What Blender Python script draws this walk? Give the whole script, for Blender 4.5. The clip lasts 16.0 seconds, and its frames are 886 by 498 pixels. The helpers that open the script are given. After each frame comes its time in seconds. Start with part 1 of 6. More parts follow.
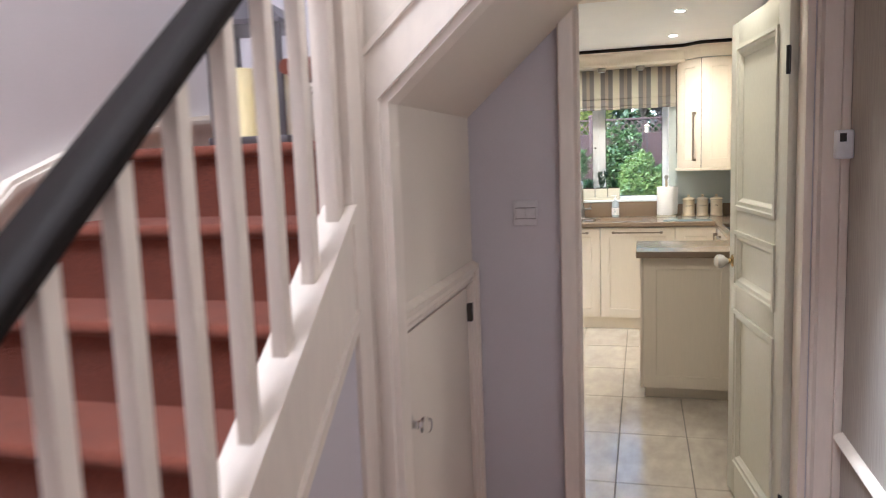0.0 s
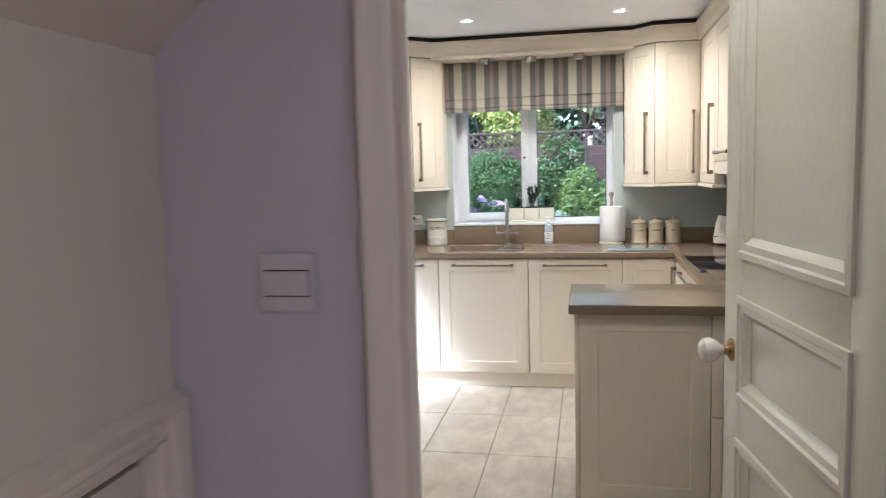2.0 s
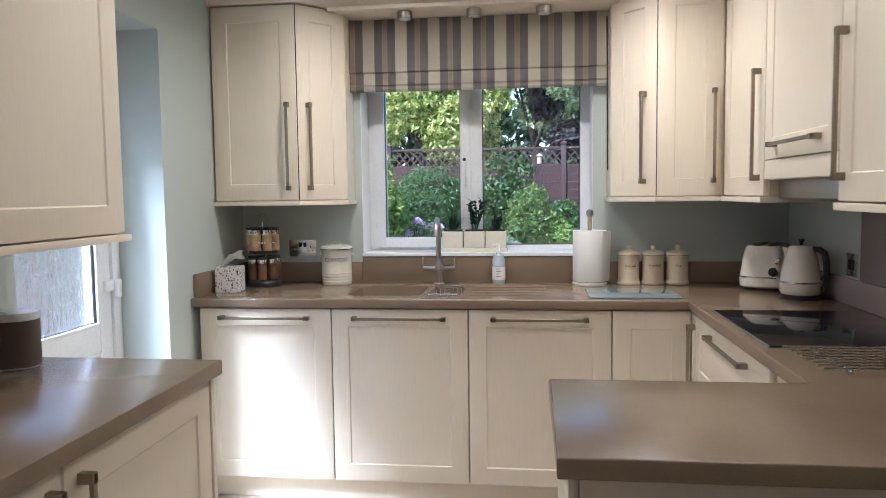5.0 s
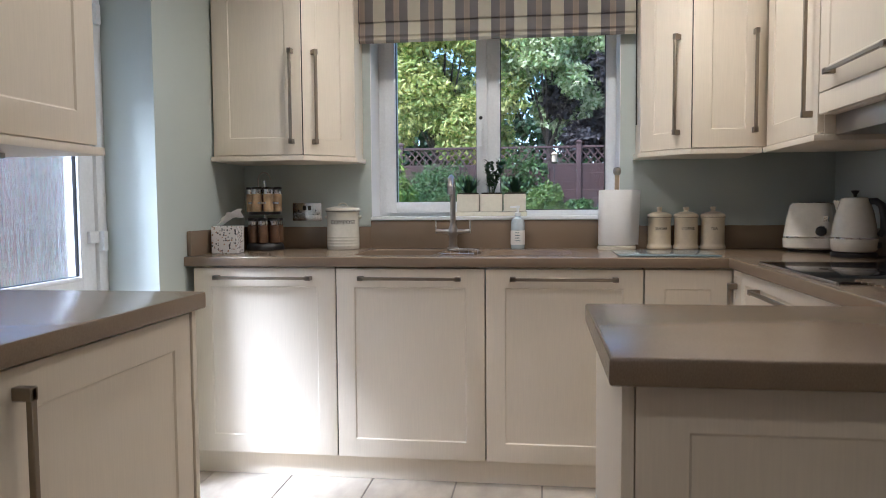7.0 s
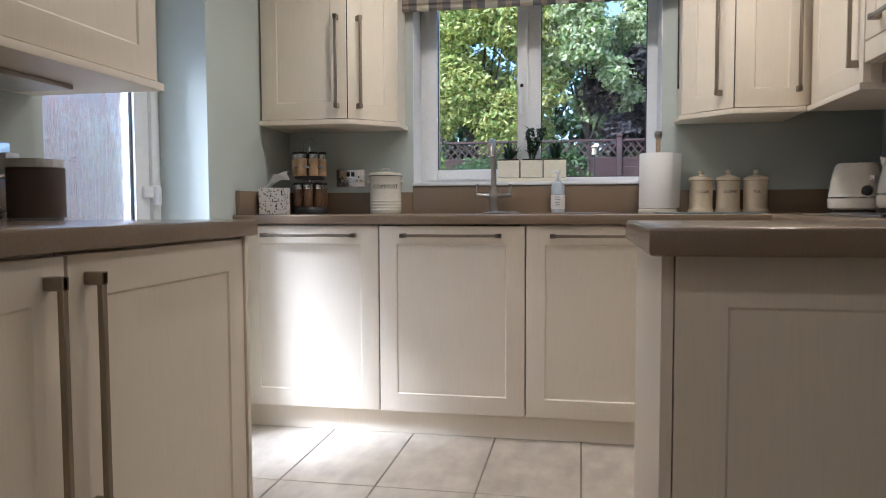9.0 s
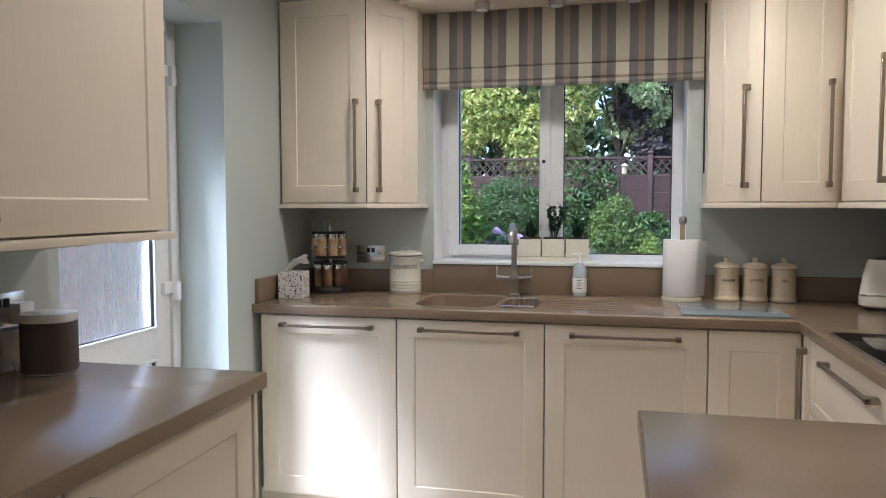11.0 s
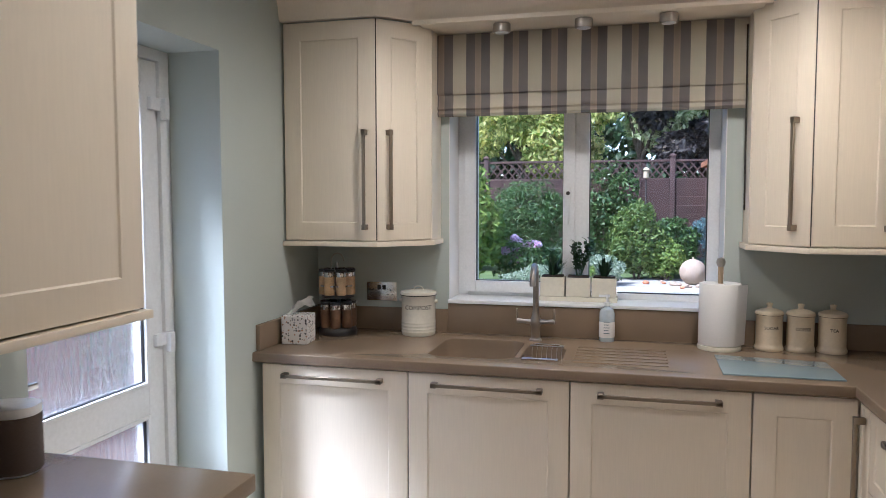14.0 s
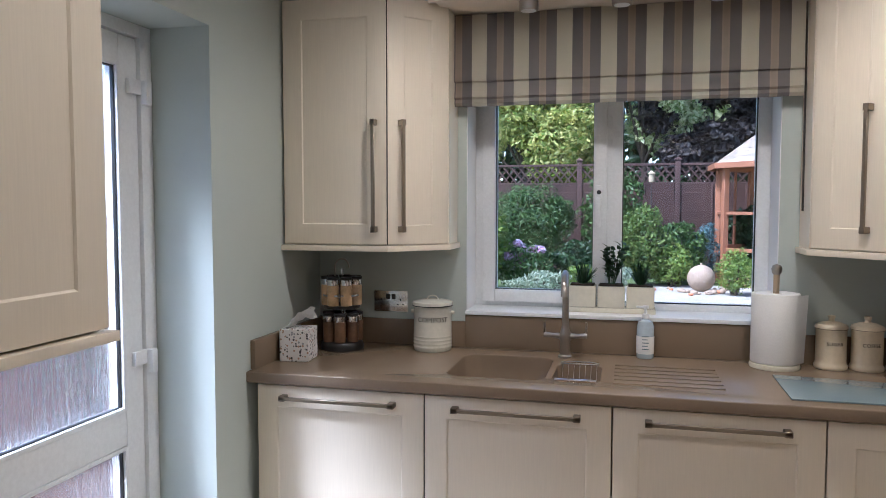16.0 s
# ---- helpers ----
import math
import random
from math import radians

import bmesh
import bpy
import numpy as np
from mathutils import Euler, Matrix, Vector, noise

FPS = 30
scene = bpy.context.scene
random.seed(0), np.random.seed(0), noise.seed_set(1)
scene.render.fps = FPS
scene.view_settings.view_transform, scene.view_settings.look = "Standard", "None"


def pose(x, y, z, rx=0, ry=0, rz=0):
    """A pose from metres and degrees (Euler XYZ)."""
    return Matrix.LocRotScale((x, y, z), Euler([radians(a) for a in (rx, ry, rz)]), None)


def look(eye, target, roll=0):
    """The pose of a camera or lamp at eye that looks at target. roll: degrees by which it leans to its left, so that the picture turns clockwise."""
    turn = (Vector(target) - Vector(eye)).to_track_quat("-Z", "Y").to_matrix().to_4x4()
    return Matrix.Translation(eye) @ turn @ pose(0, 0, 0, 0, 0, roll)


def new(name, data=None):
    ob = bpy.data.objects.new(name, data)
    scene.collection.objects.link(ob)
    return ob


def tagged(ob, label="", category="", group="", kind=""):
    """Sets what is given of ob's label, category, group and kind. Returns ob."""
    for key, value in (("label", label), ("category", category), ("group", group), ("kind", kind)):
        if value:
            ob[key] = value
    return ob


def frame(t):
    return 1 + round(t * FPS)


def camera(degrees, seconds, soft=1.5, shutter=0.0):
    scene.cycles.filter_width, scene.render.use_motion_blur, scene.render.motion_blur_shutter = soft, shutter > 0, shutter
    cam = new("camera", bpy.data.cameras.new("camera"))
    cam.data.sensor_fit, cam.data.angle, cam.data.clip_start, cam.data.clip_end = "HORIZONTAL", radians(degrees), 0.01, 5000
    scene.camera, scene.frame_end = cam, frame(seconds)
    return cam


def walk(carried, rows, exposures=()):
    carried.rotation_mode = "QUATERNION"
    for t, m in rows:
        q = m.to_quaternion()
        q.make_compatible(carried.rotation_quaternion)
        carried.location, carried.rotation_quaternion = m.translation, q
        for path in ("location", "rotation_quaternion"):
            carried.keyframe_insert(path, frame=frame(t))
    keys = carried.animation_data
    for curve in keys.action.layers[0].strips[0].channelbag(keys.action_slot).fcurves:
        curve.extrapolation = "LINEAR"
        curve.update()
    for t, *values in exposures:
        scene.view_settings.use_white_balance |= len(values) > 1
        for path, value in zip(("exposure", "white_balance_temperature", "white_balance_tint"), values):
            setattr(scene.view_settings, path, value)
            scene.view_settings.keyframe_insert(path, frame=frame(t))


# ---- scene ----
cam = camera(62.6, 16.0, soft=0.7, shutter=0.5)
METRES, EYE, TILT, LEAN, TURN = 5.05, 1.5, 0.0, 0.0, 15.4
ROWS = [
    (0.0, 0.0, 0.0, 0.0, -0.27, -7.07, 2.16),
    (0.5, 0.0182, 0.0652, 0.007, -1.9, -6.9, 2.01),
    (1.0, 0.0328, 0.134, 0.0001, -1.98, -6.66, 1.93),
    (1.5, 0.0581, 0.2061, -0.0034, -2.04, -6.34, 1.84),
    (2.0, 0.086, 0.2825, -0.0082, -4.32, -6.11, 1.57),
    (2.5, 0.1058, 0.3575, -0.0103, -6.7, -5.93, 1.41),
    (3.0, 0.1333, 0.4222, -0.0108, -8.31, -5.63, 1.31),
    (3.5, 0.1474, 0.4748, -0.0118, -8.75, -5.3, 1.09),
    (4.0, 0.1501, 0.5264, -0.0152, -8.88, -4.99, 0.87),
    (6.5, 0.1565, 0.6602, -0.0599, -8.04, -3.58, 0.46),
    (7.0, 0.156, 0.6594, -0.0757, -7.74, -3.44, 0.42),
    (7.5, 0.1546, 0.6558, -0.0896, -7.4, -3.34, 0.41),
    (8.0, 0.1535, 0.651, -0.1033, -7.02, -3.28, 0.32),
    (8.5, 0.1514, 0.6458, -0.1157, -6.26, -3.26, 0.28),
    (9.0, 0.1521, 0.648, -0.1102, -4.73, -3.27, 0.21),
    (9.5, 0.1552, 0.6563, -0.0878, -3.79, -3.3, 0.15),
    (10.0, 0.1593, 0.6603, -0.0654, -3.28, -3.35, 0.11),
    (12.5, 0.1629, 0.654, -0.0079, -1.21, -3.39, -0.07),
    (13.0, 0.1572, 0.6583, -0.0015, -1.06, -3.44, -0.13),
    (13.5, 0.157, 0.6736, 0.0023, -1.02, -3.68, -0.04),
    (14.0, 0.1659, 0.7082, 0.0017, -0.97, -3.79, 0.03),
    (14.5, 0.1673, 0.7356, -0.0005, -0.94, -3.65, -0.07),
    (15.0, 0.1584, 0.7552, -0.0033, -1.03, -3.54, -0.15),
    (15.5, 0.1534, 0.7701, -0.0036, -1.15, -3.46, -0.05),
    (16.0, 0.15, 0.7756, -0.0029, -1.32, -3.37, -0.06),
]
walk(cam, [(t, pose(0, 0, EYE, TILT, LEAN, TURN) @ pose(METRES * x, METRES * y, METRES * z, 90 + pitch, roll, yaw)) for t, x, y, z, yaw, pitch, roll in ROWS],
     exposures=[(0.0, 2.55, 5250, 8), (1.0, 2.25, 5150, 9), (1.5, 2.4, 5100, 9), (2.5, 2.05, 4950, 10), (4.2, 1.97, 5000, 11), (6.5, 1.5, 5050, 12), (9.0, 1.45, 5100, 12), (12.5, 1.53, 5200, 13), (16.0, 1.3, 5050, 14)])

# ---- world, sun, large lights, exposure ----
SUN_WAY = Vector((0.80, 0.72, -1.5)).normalized()
world = bpy.data.worlds.new("world")
scene.world = world
world.use_nodes = True
sky = world.node_tree.nodes.new("ShaderNodeTexSky")
sky.sky_type = "NISHITA"
sky.sun_disc = False
sky.sun_elevation = math.asin(-SUN_WAY.z)
sky.sun_rotation = math.atan2(-SUN_WAY.x, -SUN_WAY.y)
back = world.node_tree.nodes["Background"]
world.node_tree.links.new(sky.outputs[0], back.inputs[0])
back.inputs[1].default_value = 0.15
sun = new("sun", bpy.data.lights.new("sun", "SUN"))
sun.data.energy, sun.data.angle, sun.data.color = 3.6, radians(14.0), (1.0, 0.97, 0.93)
sun.matrix_world = look((0, 0, 10), Vector((0, 0, 10)) + SUN_WAY)


def area_lamp(name, at, target, sx, sy, watts, color=(1, 1, 1), spread=180):
    ob = new(name, bpy.data.lights.new(name, "AREA"))
    ob.data.shape, ob.data.size, ob.data.size_y = "RECTANGLE", sx, sy
    ob.data.energy, ob.data.color, ob.data.spread = watts, color, radians(spread)
    ob.matrix_world = look(at, target)
    return ob


# added fill lamps with no seen source: over the stairwell, and at the hall's end
area_lamp("stairwell_fill", (-0.95, -0.2, 4.88), (-1.25, 0.9, 1.0), 0.9, 1.1, 32, (1.0, 0.89, 0.80))
area_lamp("hall_end_fill", (-0.45, -2.38, 1.75), (-0.3, 2.0, 1.2), 0.4, 0.4, 0.3, (1.0, 0.90, 0.80))

# ---- materials ----


def shader(name):
    m = bpy.data.materials.new(name)
    m.use_nodes = True
    nt = m.node_tree
    return m, nt, nt.nodes["Principled BSDF"], nt.nodes["Material Output"]


def set_in(node, **kw):
    for k, v in kw.items():
        node.inputs[k.replace("_", " ")].default_value = v


def noise_node(nt, scale, detail=4, stretch=(1, 1, 1), rough=0.55):
    tc = nt.nodes.new("ShaderNodeTexCoord")
    mp = nt.nodes.new("ShaderNodeMapping")
    mp.inputs["Scale"].default_value = stretch
    nz = nt.nodes.new("ShaderNodeTexNoise")
    nz.inputs["Scale"].default_value, nz.inputs["Detail"].default_value = scale, detail
    nz.inputs["Roughness"].default_value = rough
    nt.links.new(tc.outputs["Object"], mp.inputs[0])
    nt.links.new(mp.outputs[0], nz.inputs["Vector"])
    return nz


def ramp_node(nt, source, stops, constant=False):
    r = nt.nodes.new("ShaderNodeValToRGB")
    if constant:
        r.color_ramp.interpolation = "CONSTANT"
    els = r.color_ramp.elements
    while len(els) < len(stops):
        els.new(0.5)
    for e, (p, c) in zip(els, stops):
        e.position, e.color = p, (*c, 1)
    nt.links.new(source, r.inputs[0])
    return r


def surface(name, color, rough=0.5, metal=0.0, vary=0.08, scale=3.0, fine=60.0, stretch=(1, 1, 1), bump=0.1, depth=0.002,
            coat=0.0, sheen=0.0, rough_vary=0.08, fine_vary=0.04):
    """Base colour with slow and fine variation, fine relief, uneven gloss."""
    m, nt, p, out = shader(name)
    c = Vector(color)
    slow = noise_node(nt, scale, 3)
    grain = noise_node(nt, fine, 5, stretch)
    lo, hi = [max(0, x * (1 - vary)) for x in c], [min(1, x * (1 + vary)) for x in c]
    r1 = ramp_node(nt, slow.outputs[0], [(0.3, lo), (0.7, hi)])
    mul = nt.nodes.new("ShaderNodeMix")
    mul.data_type, mul.blend_type = "RGBA", "MULTIPLY"
    mul.inputs[0].default_value = 1.0
    g = [1 - fine_vary * 2] * 3
    r2 = ramp_node(nt, grain.outputs[0], [(0.3, g), (0.7, (1, 1, 1))])
    nt.links.new(r1.outputs[0], mul.inputs[6])
    nt.links.new(r2.outputs[0], mul.inputs[7])
    nt.links.new(mul.outputs[2], p.inputs["Base Color"])
    rr = nt.nodes.new("ShaderNodeMapRange")
    rr.inputs["To Min"].default_value, rr.inputs["To Max"].default_value = max(0.02, rough - rough_vary), min(1, rough + rough_vary)
    nt.links.new(slow.outputs[0], rr.inputs[0])
    nt.links.new(rr.outputs[0], p.inputs["Roughness"])
    set_in(p, Metallic=metal)
    if coat:
        p.inputs["Coat Weight"].default_value = coat
    if sheen:
        p.inputs["Sheen Weight"].default_value = sheen
    if bump:
        b = nt.nodes.new("ShaderNodeBump")
        b.inputs["Strength"].default_value, b.inputs["Distance"].default_value = bump, depth
        nt.links.new(grain.outputs[0], b.inputs["Height"])
        nt.links.new(b.outputs[0], p.inputs["Normal"])
    return m


M_CREAM = surface("cream_foil_door", (0.79, 0.708, 0.575), 0.42, vary=0.02, fine=18, stretch=(14, 14, 0.6), bump=0.12, depth=0.001, fine_vary=0.025)
M_COUNTER = surface("taupe_stone_worktop", (0.245, 0.182, 0.122), 0.22, vary=0.05, scale=4, fine=420, bump=0.03, depth=0.0005, fine_vary=0.10, rough_vary=0.05)
M_SAGE = surface("sage_wall_paint", (0.48, 0.53, 0.50), 0.75, vary=0.025, scale=1.5, fine=160, bump=0.08, depth=0.001, fine_vary=0.01)
M_CEIL = surface("white_ceiling_paint", (0.84, 0.84, 0.84), 0.85, vary=0.015, fine=130, bump=0.08, depth=0.001, fine_vary=0.01)
M_LILAC = surface("pale_mauve_wall_paint", (0.56, 0.525, 0.55), 0.8, vary=0.03, scale=2, fine=140, bump=0.1, depth=0.001, fine_vary=0.015)
M_STAIRWALL = surface("pale_pinkish_wall_paint", (0.70, 0.655, 0.65), 0.8, vary=0.03, scale=2, fine=140, bump=0.1, depth=0.001, fine_vary=0.015)
M_HALLWHITE = surface("warm_white_wall_paint", (0.70, 0.63, 0.545), 0.7, vary=0.03, scale=2, fine=140, bump=0.1, depth=0.001, fine_vary=0.015)
M_TRIM = surface("white_gloss_trim", (0.77, 0.69, 0.60), 0.38, vary=0.02, scale=5, fine=40, stretch=(1, 1, 0.2), bump=0.06, depth=0.001)
M_DOOR = surface("pale_grey_green_door_paint", (0.70, 0.69, 0.585), 0.3, vary=0.02, scale=4, fine=160, stretch=(1, 1, 0.3), bump=0.03, depth=0.0004, rough_vary=0.01)
M_CARPET = surface("terracotta_carpet", (0.215, 0.056, 0.029), 0.95, vary=0.12, scale=9, fine=260, bump=0.7, depth=0.004, sheen=0.08, fine_vary=0.22)
M_RAIL = surface("dark_stained_handrail", (0.010, 0.007, 0.006), 0.6, vary=0.3, scale=6, fine=30, bump=0.08, depth=0.001)
M_UPVC = surface("white_upvc", (0.82, 0.84, 0.86), 0.3, vary=0.01, fine=90, bump=0.02, depth=0.0005)
M_STEEL = surface("brushed_steel", (0.42, 0.39, 0.35), 0.34, metal=1.0, vary=0.05, fine=80, stretch=(1, 1, 8), bump=0.05, depth=0.0005)
M_HANDLE = surface("bronzed_steel", (0.31, 0.26, 0.20), 0.36, metal=1.0, vary=0.05, fine=80, stretch=(1, 1, 8), bump=0.05, depth=0.0005)
M_CHROME = surface("chrome", (0.75, 0.75, 0.76), 0.1, metal=1.0, vary=0.02, fine=30, bump=0.0, rough_vary=0.04)
M_BLACKGLASS = surface("black_hob_glass", (0.012, 0.012, 0.014), 0.06, vary=0.1, fine=50, bump=0.0, rough_vary=0.02)
M_BLACK = surface("black_plastic", (0.02, 0.02, 0.021), 0.4, vary=0.1, fine=120, bump=0.05)
M_GROUT = surface("grey_grout", (0.20, 0.18, 0.16), 0.9, vary=0.15, fine=200, bump=0.3)
M_WALLPAPER = surface("streaked_grey_wallpaper", (0.43, 0.385, 0.345), 0.75, vary=0.03, fine=25, stretch=(5, 5, 0.25), bump=0.5, depth=0.003, fine_vary=0.10)
M_ENAMEL = surface("cream_enamel", (0.72, 0.69, 0.58), 0.25, vary=0.02, fine=60, bump=0.02, coat=0.3)
M_CERAMIC = surface("cream_stoneware", (0.72, 0.62, 0.45), 0.35, vary=0.04, fine=80, bump=0.03, coat=0.3)
M_PAPER = surface("white_kitchen_paper", (0.85, 0.84, 0.82), 0.9, vary=0.02, fine=220, bump=0.35, depth=0.002)
M_WOOD = surface("pale_wood", (0.52, 0.40, 0.26), 0.5, vary=0.1, fine=20, stretch=(8, 8, 1), bump=0.1)
# near-black: shade coloured into gaps, and the small parts that are dark
M_DARK = surface("gap_shade_and_dark_parts", (0.05, 0.042, 0.035), 0.9, vary=0.1, bump=0.0)
M_PLUM = surface("aubergine_grey_splashback", (0.33, 0.275, 0.255), 0.2, vary=0.04, fine=300, bump=0.02)
M_INK = surface("dark_lettering", (0.05, 0.045, 0.04), 0.6, vary=0.05, bump=0.0)


def glass_mat(name, rough=0.0, color=(1, 1, 1), bump=None, ior=1.45):
    m, nt, p, out = shader(name)
    set_in(p, Base_Color=(*color, 1), Roughness=rough, IOR=ior)
    p.inputs["Transmission Weight"].default_value = 1.0
    if bump:
        nz = noise_node(nt, bump[0], 3, bump[1])
        b = nt.nodes.new("ShaderNodeBump")
        b.inputs["Strength"].default_value, b.inputs["Distance"].default_value = bump[2], bump[3]
        nt.links.new(nz.outputs[0], b.inputs["Height"])
        nt.links.new(b.outputs[0], p.inputs["Normal"])
    return m


M_GLASS = glass_mat("clear_glass", 0.0)
M_FROST = glass_mat("rippled_obscure_glass", 0.17, bump=(60, (1, 1, 0.10), 0.5, 0.010))
nt = M_FROST.node_tree
clear, mixed = nt.nodes.new("ShaderNodeBsdfTransparent"), nt.nodes.new("ShaderNodeMixShader")
streak = noise_node(nt, 110, 3, (1, 1, 0.07))
span = nt.nodes.new("ShaderNodeMapRange")
span.inputs["From Min"].default_value, span.inputs["From Max"].default_value = 0.36, 0.58
span.inputs["To Min"].default_value, span.inputs["To Max"].default_value = 0.12, 0.38
nt.links.new(streak.outputs[0], span.inputs["Value"])
nt.links.new(span.outputs[0], mixed.inputs[0])
nt.links.new(nt.nodes["Principled BSDF"].outputs[0], mixed.inputs[1])
nt.links.new(clear.outputs[0], mixed.inputs[2])
haze, spread = nt.nodes.new("ShaderNodeBsdfTranslucent"), nt.nodes.new("ShaderNodeMixShader")
haze.inputs[0].default_value = (0.92, 0.96, 1.0, 1)
spread.inputs[0].default_value = 0.03
nt.links.new(mixed.outputs[0], spread.inputs[1])
nt.links.new(haze.outputs[0], spread.inputs[2])
nt.links.new(spread.outputs[0], nt.nodes["Material Output"].inputs[0])
M_RAIL.node_tree.nodes["Principled BSDF"].inputs["Specular IOR Level"].default_value = 0.12
M_CLEARPL = glass_mat("clear_plastic", 0.05, (0.9, 0.95, 1.0))
M_BOARDGLASS = surface("blue_grey_glass_board", (0.22, 0.285, 0.315), 0.12, vary=0.03, fine=200, bump=0.02)


def glow(name, color, strength):
    m, nt, p, out = shader(name)
    set_in(p, Emission_Strength=strength, Emission_Color=(*color, 1), Base_Color=(*color, 1))
    return m


M_LAMP = glow("lamp_lens", (1.0, 0.93, 0.82), 9.0)

# ---- helpers for building ----


def bm_box(x0, x1, y0, y1, z0, z1, bevel=0.0, seg=2, m=None):
    bm = bmesh.new()
    bmesh.ops.create_cube(bm, size=1.0)
    for v in bm.verts:
        v.co = Vector(((x0 + x1) / 2 + v.co.x * (x1 - x0), (y0 + y1) / 2 + v.co.y * (y1 - y0), (z0 + z1) / 2 + v.co.z * (z1 - z0)))
    if bevel:
        bmesh.ops.bevel(bm, geom=list(bm.edges), offset=bevel, segments=seg, affect="EDGES", profile=0.6)
    if m is not None:
        bm.transform(m)
    return bm


def join(*bms):
    out = bms[0]
    for b in bms[1:]:
        me = bpy.data.meshes.new("tmp")
        b.to_mesh(me)
        b.free()
        out.from_mesh(me)
        bpy.data.meshes.remove(me)
    return out


def bm_lathe(profile, n=32, m=None, cap=True):
    """Turn (radius, z) pairs round the z axis."""
    bm = bmesh.new()
    rings = []
    for r, z in profile:
        if r < 1e-5:
            rings.append([bm.verts.new((0, 0, z))])
        else:
            rings.append([bm.verts.new((r * math.cos(2 * math.pi * i / n), r * math.sin(2 * math.pi * i / n), z)) for i in range(n)])
    for a, b in zip(rings, rings[1:]):
        for i in range(n):
            j = (i + 1) % n
            if len(a) == 1 and len(b) > 1:
                bm.faces.new((a[0], b[j], b[i]))
            elif len(b) == 1 and len(a) > 1:
                bm.faces.new((a[i], a[j], b[0]))
            elif len(a) > 1:
                bm.faces.new((a[i], a[j], b[j], b[i]))
    if cap:
        for ring, flip in ((rings[0], True), (rings[-1], False)):
            if len(ring) > 2:
                bm.faces.new(ring[::-1] if flip else ring)
    bmesh.ops.recalc_face_normals(bm, faces=bm.faces)
    if m is not None:
        bm.transform(m)
    return bm


def bm_prism(outline, axis, a0, a1, bevel=0.0, m=None):
    """Extrude a 2-D outline along an axis: x -> outline is (y, z), y -> (x, z), z -> (x, y)."""
    def at(p, a):
        return {"x": (a, p[0], p[1]), "y": (p[0], a, p[1]), "z": (p[0], p[1], a)}[axis]
    bm = bmesh.new()
    lo = [bm.verts.new(at(p, a0)) for p in outline]
    hi = [bm.verts.new(at(p, a1)) for p in outline]
    bm.faces.new(lo)
    bm.faces.new(hi[::-1])
    for i in range(len(lo)):
        j = (i + 1) % len(lo)
        bm.faces.new((lo[j], lo[i], hi[i], hi[j]))
    bmesh.ops.recalc_face_normals(bm, faces=bm.faces)
    if bevel:
        bmesh.ops.bevel(bm, geom=list(bm.edges), offset=bevel, segments=2, affect="EDGES", profile=0.6)
    if m is not None:
        bm.transform(m)
    return bm


def bm_tube(points, radius, n=10, closed=False):
    """A round bar along a polyline."""
    bm = bmesh.new()
    pts = [Vector(p) for p in points]
    rings = []
    up = Vector((0.31, 0.17, 0.93)).normalized()
    for i, p in enumerate(pts):
        a = pts[i - 1] if (i or closed) else p
        b = pts[(i + 1) % len(pts)] if (i + 1 < len(pts) or closed) else p
        d = (b - a).normalized()
        u = d.cross(up)
        u = u.normalized() if u.length > 1e-4 else d.orthogonal().normalized()
        w = d.cross(u).normalized()
        r = radius[i] if isinstance(radius, (list, tuple)) else radius
        rings.append([bm.verts.new(p + r * (math.cos(2 * math.pi * k / n) * u + math.sin(2 * math.pi * k / n) * w)) for k in range(n)])
    pairs = list(zip(rings, rings[1:])) + ([(rings[-1], rings[0])] if closed else [])
    for a, b in pairs:
        for k in range(n):
            j = (k + 1) % n
            bm.faces.new((a[k], a[j], b[j], b[k]))
    if not closed:
        bm.faces.new(rings[0][::-1])
        bm.faces.new(rings[-1])
    bmesh.ops.recalc_face_normals(bm, faces=bm.faces)
    return bm


def smooth(me, angle=40):
    for p in me.polygons:
        p.use_smooth = True
    try:
        me.set_sharp_from_angle(angle=radians(angle))
    except AttributeError:
        pass


def mesh_of(name, bm, material, soft=True):
    me = bpy.data.meshes.new(name)
    bm.to_mesh(me)
    bm.free()
    if soft:
        smooth(me)
    me.materials.append(material)
    return me


def thing(name, at, label, category, group="", kind=""):
    e = new(name)
    e.empty_display_size = 0.05
    e.matrix_basis = Matrix.Translation(at)
    return tagged(e, label, category, group, kind)


def part(name, bm, material, parent, label="", soft=True):
    ob = new(name, mesh_of(name, bm, material, soft))
    ob.parent = parent
    if parent.type == "EMPTY":
        ob.matrix_parent_inverse = parent.matrix_basis.inverted()
    if label:
        ob["label"] = label
    return ob


def solid(name, bm, material, label, category, group="", kind=""):
    """A top-level thing that is one mesh."""
    ob = new(name, mesh_of(name, bm, material))
    return tagged(ob, label, category, group, kind)


def structure(name, bm, material, label, category):
    return solid(name, bm, material, label, category, kind="structure")


# ---- the large structure: kitchen ----
XL, XR, YB, YF, ZC = -1.575, 1.165, 6.86, 2.59, 2.385   # kitchen faces
WT = 0.30                                               # outer wall thickness
WX0, WX1, WZ0, WZ1 = -0.935, 0.235, 1.06, 2.10          # window opening
DY0, DY1, DZ1 = 5.13, 6.03, 2.045                       # back door opening

